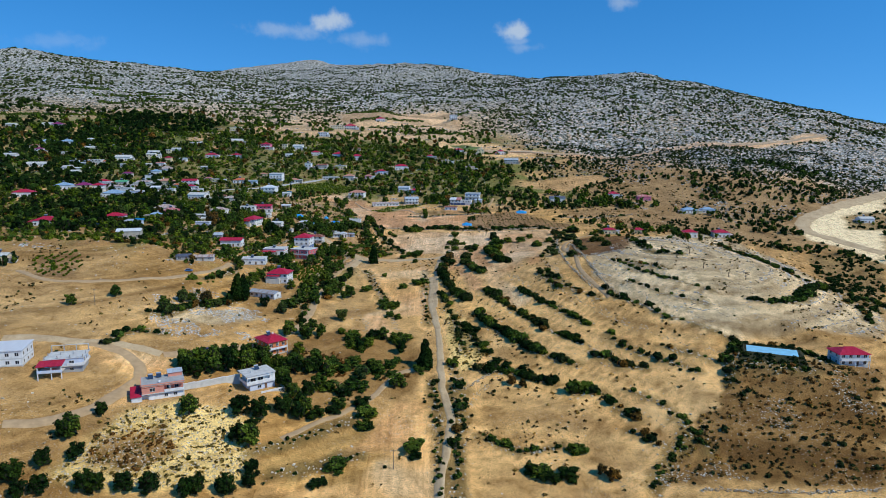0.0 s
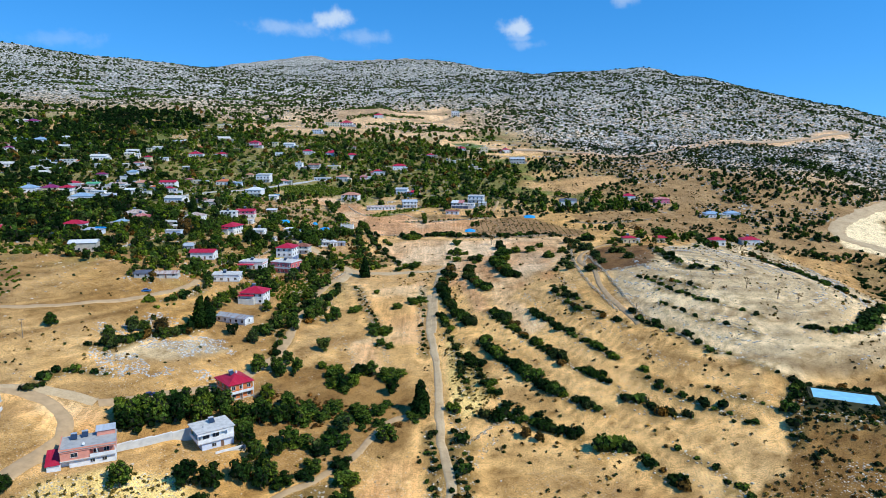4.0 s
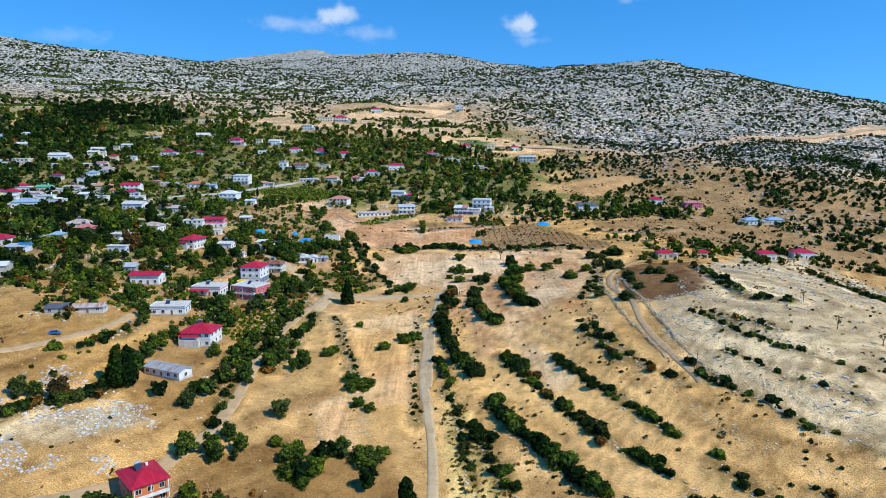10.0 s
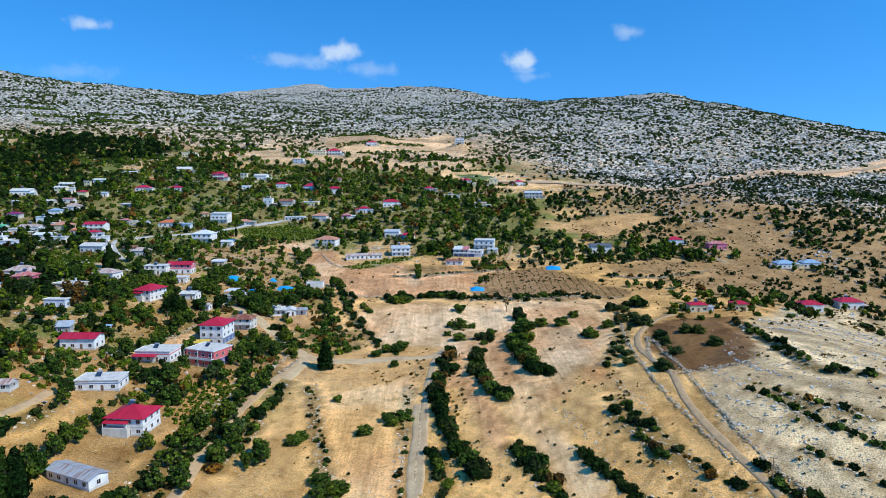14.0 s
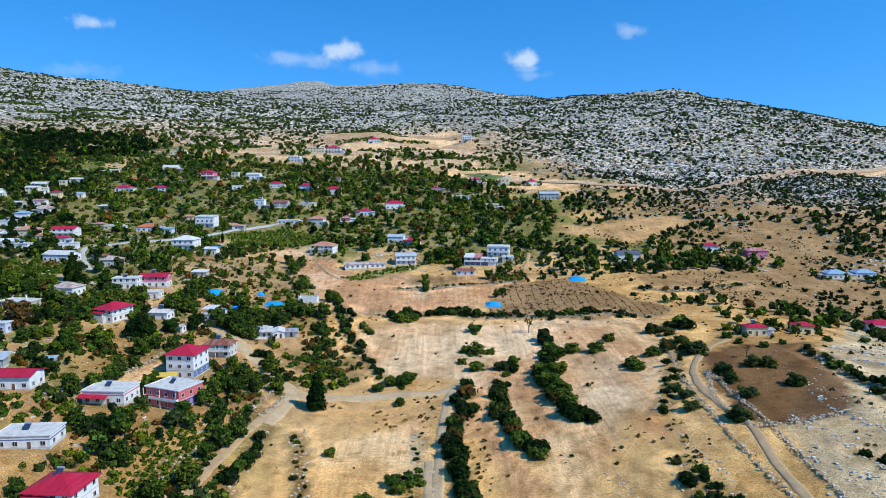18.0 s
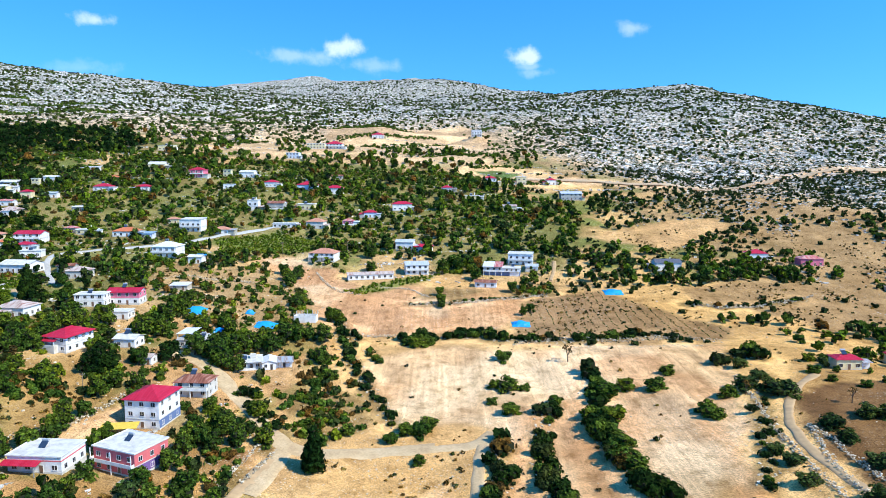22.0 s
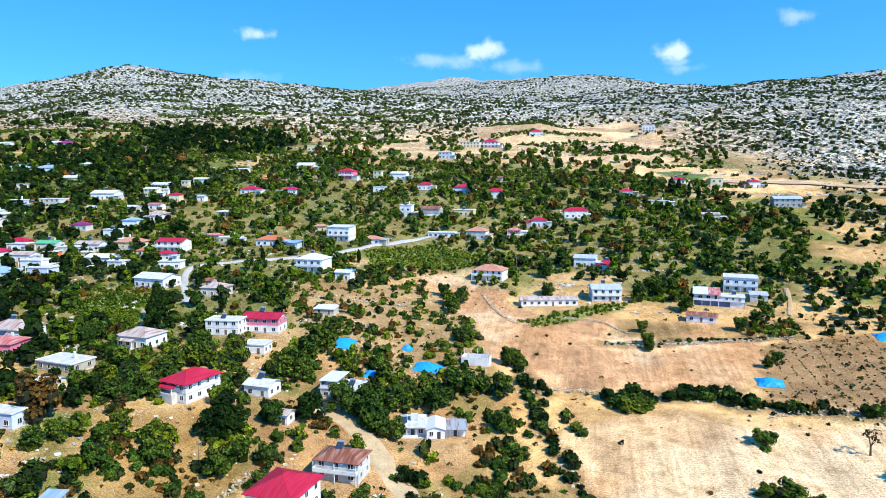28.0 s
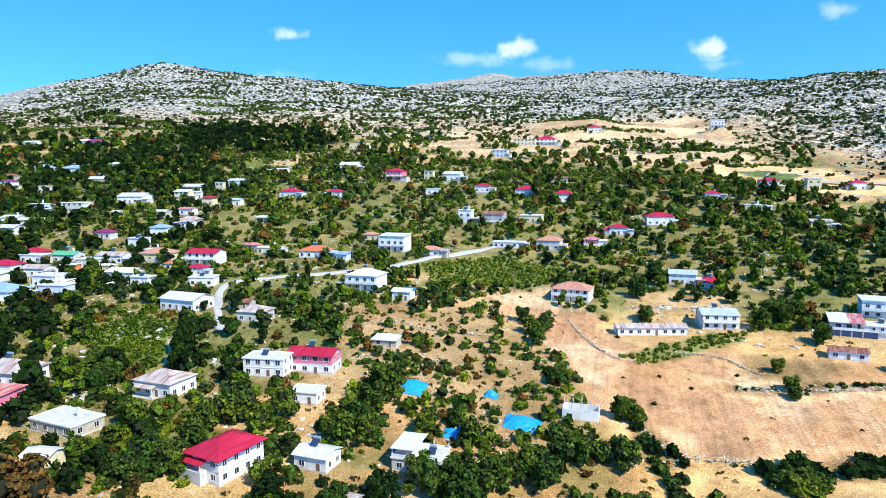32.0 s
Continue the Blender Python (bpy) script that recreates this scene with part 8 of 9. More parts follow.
for x, y, k, kind in row_spots[:290]:
    ob = tagged(new("shrub", shrub_mesh(kind, int(prng.integers(0, 5)))), SHRUB_LABEL[kind], "shrub", "shrubs of the terraces")
    ob.matrix_world = pose(x, y, gz(x, y) - 0.1, 0, 0, prng.uniform(0, 360)) @ Matrix.Diagonal((k * 1.05, k * 1.05, k * prng.uniform(0.8, 1.25), 1))


def scatter(name, protos, spots, sizes, material, label, category, lift=-0.1, core=0):
    """Many small copies of a few shapes, joined into one mesh."""
    V, Q, W, off = [], [], [], 0
    which = prng.integers(0, len(protos), len(spots))
    zs = ground_z(spots[:, 0], spots[:, 1])
    for k, (pv, pq) in enumerate(protos):
        sel = np.nonzero(which == k)[0]
        if not len(sel):
            continue
        an = prng.uniform(0, 6.283, len(sel))
        ca, sa = np.cos(an)[:, None], np.sin(an)[:, None]
        sc = sizes[sel][:, None]
        x = (pv[:, 0] * ca - pv[:, 1] * sa) * sc + spots[sel, 0][:, None]
        y = (pv[:, 0] * sa + pv[:, 1] * ca) * sc + spots[sel, 1][:, None]
        z = pv[:, 2] * sc * prng.uniform(0.8, 1.2, (len(sel), 1)) + zs[sel][:, None] + lift
        V.append(np.stack([x, y, z], -1).reshape(-1, 3))
        Q.append((pq[None] + (np.arange(len(sel)) * len(pv))[:, None, None] + off).reshape(-1, 4))
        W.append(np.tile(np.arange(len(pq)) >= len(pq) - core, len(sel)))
        off += len(sel) * len(pv)
    ob = new(name, mesh_np(name, np.concatenate(V), np.concatenate(Q), material, False, M_CROWN_SHADE if core else None, np.concatenate(W)))
    return tagged(ob, label, category, kind="stuff")


def free(p, margin=0.0, front=0.0):
    """Clear of houses (and of the ground before their fronts) and of roads."""
    keep = np.ones(len(p), bool)
    for px, py, pr in PADS:
        keep &= np.hypot(p[:, 0] - px, p[:, 1] - py) > pr + margin
        if front:
            keep &= np.hypot(p[:, 0] - px, p[:, 1] - py + front) > pr
    for w, pts in ROAD_LINES:
        d, _ = line_distance(p[:, 0], p[:, 1], pts)
        keep &= d > w / 2 + 0.8 + margin * 0.3
    return keep


def in_soil(p, keys):
    hit = np.zeros(len(p), bool)
    for key, edge, pts in SOILS:
        if key in keys:
            hit |= inside(p[:, 0], p[:, 1], pts) > 0
    return hit


def low_tree(seed, count=64, lumps=5, size=0.088):
    rng = np.random.default_rng(seed)
    b = crown_blobs("round", rng)
    return tufts([b[0]] + [b[int(i)] for i in rng.choice(np.arange(1, len(b)), lumps - 1, replace=False)], count, size, rng, 0.95)


def low_shrub(seed, count=16):
    rng = np.random.default_rng(seed)
    return tufts([(0, 0, 0.3, 0.55)], count, 0.2, rng, 0.75)


# the remaining shrubs of the rows
for key in ("dark", "round", "scrub", "brown"):
    rest = [r for r in row_spots[290:] if r[3] == key]
    protos = []
    for i in range(4):
        rng = np.random.default_rng(340 + i)
        protos.append(tufts([(rng.uniform(-0.45, 0.45), rng.uniform(-0.45, 0.45), rng.uniform(0.2, 0.5), rng.uniform(0.32, 0.5)) for _ in range(4)], 66, 0.155, rng, 0.85))
    scatter("hedge_shrubs", protos, np.array([r[:2] for r in rest]), np.array([r[2] for r in rest]), LEAF[key], "hedgerow shrubs along field edges", "shrubs", -0.1, 24)
# village and orchard trees further off
p = np.stack([prng.uniform(-520, 150, 30000), prng.uniform(80, 520, 30000)], 1)
green = smooth(fbm(p[:, 0], p[:, 1], 38, 3, 80), -0.30, 0.12)
gardens = (p[:, 0] > -0.55 * (p[:, 1] - 20)) & (p[:, 0] < 0.02 * p[:, 1]) & (p[:, 1] > 130) & (p[:, 1] < 345)
green *= np.where(gardens, 0.62, 1.0)
green = np.where((p[:, 0] > 5) & (p[:, 1] > 235), np.maximum(green, 0.75), green)
green = np.where(p[:, 0] < -0.62 * (p[:, 1] - 20), green * 1.9 + 0.5, green)
zone = in_soil(p, ("green", "grove")) | ((p[:, 0] < -60) & (p[:, 1] > 118)) | ((p[:, 0] < -48) & (p[:, 0] > -130) & (p[:, 1] > 96) & (prng.random(len(p)) < 0.6)) | ((p[:, 1] > 285) & (p[:, 0] < 40)) | ((p[:, 1] > 262) & (p[:, 1] < 300) & (p[:, 0] > 35)) | ((p[:, 0] > 90) & (p[:, 1] > 180) & (p[:, 1] < 215))
open_land = in_soil(p, ("open_slope", "dry_olive", "orange", "pale", "straw", "orchard", "brown", "terrace_tan", "tan_patch", "olive_patch", "vine", "umber"))
far_rocky = ROCKY[np.clip(np.searchsorted(GX, p[:, 0]), 0, nx_ - 1), np.clip(np.searchsorted(GY, p[:, 1]), 0, ny_ - 1)]
keep = zone & ~open_land & free(p, -0.6) & ((p[:, 1] > 225) | (free(p, 0.3, 2.2) & (prng.random(len(p)) < np.where(p[:, 0] < -125, 0.62, 0.3)))) & (prng.random(len(p)) < 0.05 + 0.38 * green) & (far_rocky < 0.4) & (p[:, 0] > -60 - p[:, 1]) & ((p[:, 0] > -300) | (prng.random(len(p)) < 0.6))
keep &= (p[:, 1] < 395) | (prng.random(len(p)) < 0.35)
keep &= p[:, 1] < np.interp(p[:, 0], EDGE_X, EDGE_Y) - 12 + 26 * fbm(p[:, 0], p[:, 1], 30, 3, 98)
p = p[keep]
q = np.random.default_rng(61).uniform((-420, 395), (60, 500), (1500, 2))
q = q[(fbm(q[:, 0], q[:, 1], 26, 3, 62) > -0.02) & free(q, -0.5) & ~in_soil(q, ("terrace_tan", "olive_patch"))]
p = np.concatenate([p, q])
# and close round the walls of the houses
ring = []
for kind_, hx, hy, hw, hd, *rest_ in SITES:
    if not rest_[-1]:
        for _ in range(7):
            an, rr = prng.uniform(0, 6.283), math.hypot(hw, hd) / 2 + prng.uniform(0.6, 3.5)
            ring.append((hx + rr * math.cos(an), hy + rr * math.sin(an)))
ring = np.array(ring)
ring = ring[free(ring, -0.5)]
for name, pts, low_, high_, weights in (("village_trees", p, 2.6, 6.0, [0.36, 0.10, 0.14, 0.32, 0.08]), ("yard_trees", ring, 2.0, 3.9, [0.5, 0.13, 0.12, 0.20, 0.05])):
    kinds = prng.choice(5, len(pts), p=weights)
    # darker evergreens towards the west
    kinds = np.where((pts[:, 0] < -0.62 * (pts[:, 1] - 20)) & (prng.random(len(pts)) < 0.55), 1, kinds)
    kinds = np.where((pts[:, 0] > -0.5 * (pts[:, 1] - 20)) & (kinds == 1) & (prng.random(len(pts)) < 0.6), 3, kinds)
    for k, key in enumerate(("round", "dark", "olive", "yellow", "brown")):
        reach = np.hypot(pts[:, 0], pts[:, 1] - 70)
        for lo_, hi_, count, lumps, size in ((0, 150, 110, 6, 0.07), (150, 260, 46, 4, 0.105), (260, 900, 17, 2, 0.16)):
            q = pts[(kinds == k) & (reach >= lo_) & (reach < hi_)]
            if len(q):
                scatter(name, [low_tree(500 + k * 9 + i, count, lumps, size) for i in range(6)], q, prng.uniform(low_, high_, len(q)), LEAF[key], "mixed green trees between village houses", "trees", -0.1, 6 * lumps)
# thickets below the hamlet and along the lower road
p = np.stack([prng.uniform(-130, 10, 6000), prng.uniform(-120, 130, 6000)], 1)
p = p[in_soil(p, ("grove",)) & ~in_soil(p, ("vine",)) & free(p, 4.0)]
p = p[prng.random(len(p)) < 0.03 + 0.20 * (fbm(p[:, 0], p[:, 1], 14, 3, 92) > 0.05)]
kinds = prng.choice(4, len(p), p=[0.34, 0.36, 0.2, 0.1])
for k, key in enumerate(("round", "dark", "olive", "brown")):
    q = p[kinds == k]
    if len(q):
        scatter("thicket_trees", [low_tree(560 + k * 9 + i, 150, 7, 0.066) for i in range(5)], q, prng.uniform(2.0, 5.4, len(q)), LEAF[key], "thicket of young green trees below the hamlet", "trees", -0.1, 42)
# dense dark wood behind the village
p = np.stack([prng.uniform(-330, -110, 1500), prng.uniform(350, 510, 1500)], 1)
p = p[((p[:, 0] + 238) / 52) ** 2 + ((p[:, 1] - 436) / 40) ** 2 < 0.75 + 0.6 * fbm(p[:, 0], p[:, 1], 30, 3, 97)]
scatter("dark_wood", [low_tree(600 + i, 36, 4, 0.12) for i in range(5)], p, prng.uniform(3.6, 6.6, len(p)), LEAF["dark"], "dense dark evergreen wood on the slope", "wood", -0.1, 24)
# garden bushes and undergrowth of the village
p = np.stack([prng.uniform(-280, 60, 25000), prng.uniform(60, 430, 25000)], 1)
zone = (p[:, 0] < -42) | in_soil(p, ("green", "grove", "dry_olive"))
keep = zone & free(p, 0.4) & ~in_soil(p, ("orange", "pale", "straw", "vine")) & (prng.random(len(p)) < 0.25 + 0.6 * (fbm(p[:, 0], p[:, 1], 22, 3, 90) > -0.1)) & ((p[:, 1] > 100) | (fbm(p[:, 0], p[:, 1], 16, 3, 91) > 0.22))
p = p[keep]
kinds = prng.choice(4, len(p), p=[0.42, 0.18, 0.32, 0.08])
for k, key in enumerate(("round", "scrub", "yellow", "brown")):
    q = p[kinds == k]
    scatter("garden_bushes", [low_shrub(700 + k * 7 + i, 9) for i in range(5)], q, prng.uniform(0.9, 2.7, len(q)), LEAF[key], "bushes and vines in village gardens", "bushes")
# shrubs in clumps on the open ground above the nearest houses
p = np.random.default_rng(46).uniform((-112, 146), (-24, 240), (2600, 2))
p = p[(fbm(p[:, 0], p[:, 1], 9, 3, 47) > 0.10) & free(p, 0.3) & ~in_soil(p, ("pale", "orange", "umber"))]
kinds = np.random.default_rng(48).choice(3, len(p), p=[0.5, 0.3, 0.2])
for k, key in enumerate(("round", "scrub", "brown")):
    q = p[kinds == k]
    scatter("clearing_shrubs", [low_shrub(780 + k * 5 + i, 26) for i in range(5)], q, np.random.default_rng(49 + k).uniform(0.7, 2.1, len(q)), LEAF[key], "clumps of shrubs on stony open ground", "shrubs")
# sparse scrub on the fields and the stony dome
p = np.stack([prng.uniform(-130, 190, 5200), prng.uniform(-60, 330, 5200)], 1)
keep = free(p, 0.2) & (prng.random(len(p)) < np.where(in_soil(p, ("scrub",)), 0.35, np.where(in_soil(p, ("pale", "sand", "orange", "umber")), 0.02, 0.22 * (fbm(p[:, 0], p[:, 1], 18, 3, 103) > 0.12))))
p = p[keep]
scatter("field_scrub", [low_shrub(800 + i, 20) for i in range(5)], p, prng.uniform(0.3, 1.1, len(p)) * np.where(in_soil(p, ("scrub",)), 1.5, 1.0), LEAF["scrub"], "low dry scrub scattered over fields", "scrub")
p = np.concatenate([np.stack([prng.uniform(60, 190, 800), prng.uniform(-90, 40, 800)], 1), np.stack([prng.uniform(-90, 0, 6000), prng.uniform(-110, 60, 6000)], 1)])
p = p[in_soil(p, ("scrub", "weeds")) & free(p, 0.3)]
scatter("brown_scrub", [low_shrub(820 + i, 24) for i in range(4)], p, prng.uniform(0.4, 1.25, len(p)), LEAF["russet"], "reddish brown dry bushes", "scrub")
p = np.stack([prng.uniform(60, 330, 5000), prng.uniform(-20, 330, 5000)], 1)
p = p[in_soil(p, ("bush_land",)) & free(p, 0.3)]
scatter("dark_bushes", [low_shrub(830 + i, 16) for i in range(4)], p, prng.uniform(0.8, 2.4, len(p)), LEAF["dark"], "dark bushes beyond the stony dome", "scrub")
p = np.stack([prng.uniform(-110, 40, 16000), prng.uniform(-120, 70, 16000)], 1)
p = p[in_soil(p, ("bright_straw",)) & free(p, 0.1)]
scatter("straw_tufts", [tuple(a[:k] for a, k in zip(tufts([(0, 0, 0.12, 0.5)], 7, 0.28, np.random.default_rng(890 + i), 0.6), (28, 7))) for i in range(4)], p, prng.uniform(0.3, 0.9, len(p)), LEAF["straw"], "dry straw tufts on a stony slope", "weeds", 0.0)


# scrub and saplings on the eastern fields, orchards and vine plots
p = np.stack([prng.uniform(30, 360, 9000), prng.uniform(200, 470, 9000)], 1)
keep = free(p, 0.3) & ~in_soil(p, ("pale", "white", "orchard", "tan_patch")) & (prng.random(len(p)) < np.where(in_soil(p, ("brown", "terrace_tan")), 0.05, 0.10 + 0.7 * (fbm(p[:, 0], p[:, 1], 30, 3, 95) > 0.12)))
p = p[keep]
scatter("slope_scrub", [low_shrub(840 + i, 8) for i in range(5)], p, prng.uniform(0.7, 2.6, len(p)), LEAF["scrub"], "olive green scrub on the eastern slope", "scrub")
p = np.stack([prng.uniform(70, 330, 2400), prng.uniform(195, 400, 2400)], 1)
p = p[free(p, 0.3) & ~in_soil(p, ("pale", "white", "orchard", "tan_patch", "brown")) & (fbm(p[:, 0] * 0.6, p[:, 1] * 1.6, 32, 3, 96) > 0.07)]
for k, key in enumerate(("dark", "round")):
    q = p[k::2]
    scatter("slope_trees", [low_tree(850 + i, 40, 4, 0.11) for i in range(5)], q, prng.uniform(2.0, 4.6, len(q)), LEAF[key], "small dark green trees on the eastern slope", "trees", -0.1, 24)
for key, leaf, step, size in (("orchard", "olive", 3.0, 0.42), ("vine", "yellow", 1.3, 1.0), ("vine", "round", 2.6, 0.9)):
    for name, edge, pts in SOILS:
        if name != key:
            continue
        lo, hi = np.min(pts, axis=0), np.max(pts, axis=0)
        u, v = np.meshgrid(np.arange(lo[0], hi[0], step), np.arange(lo[1], hi[1], step * (0.45 if key == "orchard" else 1.0)), indexing="ij")
        p = np.stack([u.ravel(), v.ravel()], 1) + prng.normal(size=(u.size, 2)) * 0.25
        p = p[(inside(p[:, 0], p[:, 1], pts) > 0) & free(p, 0.2) & (prng.random(len(p)) < 0.85)]
        if len(p):
            scatter("orchard_saplings" if key == "orchard" else "vine_rows", [low_shrub(860 + i, 18) for i in range(4)], p, prng.uniform(0.7, 1.2, len(p)) * (1.0 if key == "orchard" and pts[0][0] < -100 else size), LEAF["yellow" if key == "orchard" and pts[0][0] < -100 else leaf], "young orchard saplings in rows" if key == "orchard" else "bright green vines in plots", "crops")


# dry weeds over fields and banks
def weed_tuft(seed):
    rng = np.random.default_rng(seed)
    v, q = tufts([(0, 0, 0.12, 0.5)], 7, 0.28, rng, 0.6)
    return v[:28], q[:7]


p = np.stack([prng.uniform(-150, 200, 60000), prng.uniform(-110, 330, 60000)], 1)
thick = fbm(p[:, 0], p[:, 1], 9, 3, 101) + 0.6 * fbm(p[:, 0], p[:, 1], 40, 2, 102)
w = np.where(in_soil(p, ("pale", "sand", "orange", "umber", "white")), 0.015, np.where(in_soil(p, ("scrub",)), 0.75, 0.02 + 0.5 * smooth(thick, 0.12, 0.4)))
p = p[(prng.random(len(p)) < w) & free(p, 0.0)]
kinds = prng.choice(3, len(p), p=[0.4, 0.35, 0.25])
for k, key in enumerate(("brown", "scrub", "straw")):
    q = p[kinds == k]
    scatter("dry_weeds", [weed_tuft(880 + i) for i in range(5)], q, prng.uniform(0.35, 1.0, len(q)), LEAF[key], "dry weeds over fields and banks", "weeds", 0.0)


# ---- hills: scrub and limestone ----
def boulder(seed):
    rng = np.random.default_rng(seed)
    g = np.array([(i, j, k) for i in (-1, 1) for j in (-1, 1) for k in (-1, 1)], float)
    g = g * rng.uniform(0.35, 1.0, (8, 3)) * np.array([0.95, 0.7, 0.5])
    # open below, where it sits in the ground
    return g, np.array([(0, 1, 3, 2), (4, 6, 7, 5), (0, 4, 5, 1), (2, 3, 7, 6), (1, 5, 7, 3)])


def hill_points(count, seed):
    rng = np.random.default_rng(seed)
    y = 330 + (1500 - 330) * rng.random(count) ** 1.35
    x = rng.uniform(-1, 1, count) * (y * 0.72 + 120) - 20
    p = np.stack([x, y], 1)
    rk = ROCKY[np.clip(np.searchsorted(GX, p[:, 0]), 0, nx_ - 1), np.clip(np.searchsorted(GY, p[:, 1]), 0, ny_ - 1)]
    return p[(rk > 0.35) & free(p, 0.5)]


def low_blob(seed):
    rng = np.random.default_rng(seed)
    g = np.array([(i, j, k) for i in (-1, 1) for j in (-1, 1) for k in (-1, 1)], float) * rng.uniform(0.28, 0.62, (8, 3)) + np.array([0, 0, 0.3])
    return g, np.array([(0, 1, 3, 2), (4, 6, 7, 5), (0, 4, 5, 1), (2, 3, 7, 6), (1, 5, 7, 3)])


p = hill_points(98000, 11)
patchy = 0.6 * fbm(p[:, 0], p[:, 1], 60, 4, 12) + 0.7 * fbm(p[:, 0], p[:, 1], 14, 2, 17)
bare = smooth(ground_z(p[:, 0], p[:, 1]), 130, 195)
leafy_east = 0.08 * smooth(p[:, 0], 20, 140) + 0.4 * smooth(p[:, 0], 70, 120) * (1 - smooth(p[:, 1], 410, 450))
p = p[(np.random.default_rng(16).random(len(p)) < (0.46 + leafy_east + 1.1 * np.clip(patchy, -0.3, 0.5)) * (1 - 0.3 * bare))]
for far_part in (False, True):
    for tone, leaf in enumerate(("scrub", "olive")):
        q = p[(p[:, 1] > 500) == far_part]
        q = q[(np.arange(len(q)) % 3 == 0) == bool(tone)]
        scatter("hill_scrub", [low_blob(900 + i) if far_part else low_shrub(900 + i, 3) for i in range(8)], q, np.random.default_rng(5 + tone).uniform(0.6, 1.85, len(q)) ** 1.1 * (1 + q[:, 1] / 2200), LEAF[leaf], "evergreen scrub dotting limestone hills", "scrub", -0.3)
p = hill_points(78000, 13)
stone_at = STONY[np.clip(np.searchsorted(GX, p[:, 0]), 0, nx_ - 1), np.clip(np.searchsorted(GY, p[:, 1]), 0, ny_ - 1)]
p = p[(fbm(p[:, 0], p[:, 1], 50, 4, 14) + 0.5 * fbm(p[:, 0], p[:, 1], 9, 2, 18) > -0.04) & (np.random.default_rng(15).random(len(p)) < 0.16 + 0.84 * stone_at)]
scatter("hill_rocks", [boulder(950 + i) for i in range(12)], p, np.random.default_rng(6).uniform(0.35, 1.12, len(p)) ** 1.3 * (1 + p[:, 1] / 2200), M_STONE, "pale grey limestone outcrops", "rocks", 0.0)
# stone edges of the old terraces, along the contours of the hill foot
p = np.random.default_rng(23).uniform((-420, 380), (330, 640), (60000, 2))
step_ = rise(p[:, 0], p[:, 1]) / 4.2 + 0.35 * fbm(p[:, 0], p[:, 1], 90, 2, 25)
edge_ = np.abs(step_ - np.round(step_))
p = p[(edge_ < 0.07) & (fbm(p[:, 0], p[:, 1], 70, 3, 26) > -0.12) & free(p, 0.5) & ~in_soil(p, ("green",))]
scatter("terrace_edge_stones", [boulder(930 + i) for i in range(8)], p, np.random.default_rng(27).uniform(0.35, 1.0, len(p)), M_STONE, "pale stone edges of old hill terraces", "stones", 0.0)
# scrub along the same steps
p = np.random.default_rng(28).uniform((-420, 400), (60, 640), (40000, 2))
step_ = rise(p[:, 0], p[:, 1]) / 8.4 + 0.4 * fbm(p[:, 0], p[:, 1], 80, 2, 29)
p = p[(np.abs(step_ - np.round(step_)) < 0.12) & (fbm(p[:, 0], p[:, 1], 34, 3, 30) > 0.02) & free(p, 0.5) & (in_soil(p, ("terrace_tan", "terrace_mix")) | (p[:, 0] < -140))]
scatter("terrace_scrub", [low_shrub(910 + i, 5) for i in range(6)], p, np.random.default_rng(36).uniform(1.0, 2.6, len(p)), LEAF["round"], "green scrub along old hill terraces", "scrub", -0.2)
# broken rock and scrub between the eastern fields and the hill
p = np.random.default_rng(73).uniform((85, 240), (360, 470), (22000, 2))
p = p[(fbm(p[:, 0], p[:, 1], 34, 4, 74) + 0.35 * smooth(p[:, 1] + 0.25 * p[:, 0], 330, 430) > 0.18) & free(p, 0.4) & ~in_soil(p, ("tan_patch", "brown", "white", "terrace_tan"))]
scatter("eastern_rocks", [boulder(940 + i) for i in range(8)], p[::2], np.random.default_rng(75).uniform(0.3, 1.0, len(p[::2])), M_STONE, "pale rocks on the eastern slope", "rocks", 0.0)
scatter("eastern_scrub", [low_shrub(915 + i, 5) for i in range(6)], p[1::5], np.random.default_rng(76).uniform(0.8, 2.2, len(p[1::5])), LEAF["scrub"], "low scrub between pale rocks", "scrub", -0.1)
# stones in the fields and on the banks
p = np.stack([prng.uniform(-170, 190, 15000), prng.uniform(-80, 330, 15000)], 1)
w = np.where(in_soil(p, ("grey",)) | in_soil(p, ("open_slope",)) | ((p[:, 0] < -42) & (p[:, 1] > 85)), 0.6, np.where(in_soil(p, ("pale", "sand", "orange", "umber")), 0.06, 0.22))
p = p[(prng.random(len(p)) < w) & free(p, 0.1)]
scatter("field_stones", [boulder(970 + i) for i in range(8)], p, prng.uniform(0.08, 0.34, len(p)) * np.where(p[:, 0] < -42, 1.5, 1.0), M_FIELDSTONE, "loose pale limestone rubble", "stones", 0.0)
p = np.random.default_rng(41).uniform((-290, 85), (40, 420), (130000, 2))
step_ = rise(p[:, 0], p[:, 1]) / 2.4 + 0.7 * fbm(p[:, 0], p[:, 1], 30, 3, 42)
w = np.where(np.abs(step_ - np.round(step_)) < 0.06, 0.55, 0.03) * smooth(fbm(p[:, 0], p[:, 1], 24, 3, 43), -0.15, 0.2)
p = p[(np.random.default_rng(44).random(len(p)) < w) & ((p[:, 0] < -48) | (p[:, 1] > 262)) & free(p, -0.3) & ~in_soil(p, ("orange", "pale", "straw", "orchard"))]
scatter("garden_wall_stones", [boulder(990 + i) for i in range(8)], p, np.random.default_rng(45).uniform(0.2, 0.75, len(p)), M_STONE, "broken pale stone edges between village gardens", "stones", 0.0)
p = np.random.default_rng(31).uniform((55, 25), (180, 220), (60000, 2))
p = p[in_soil(p, ("grey",))]
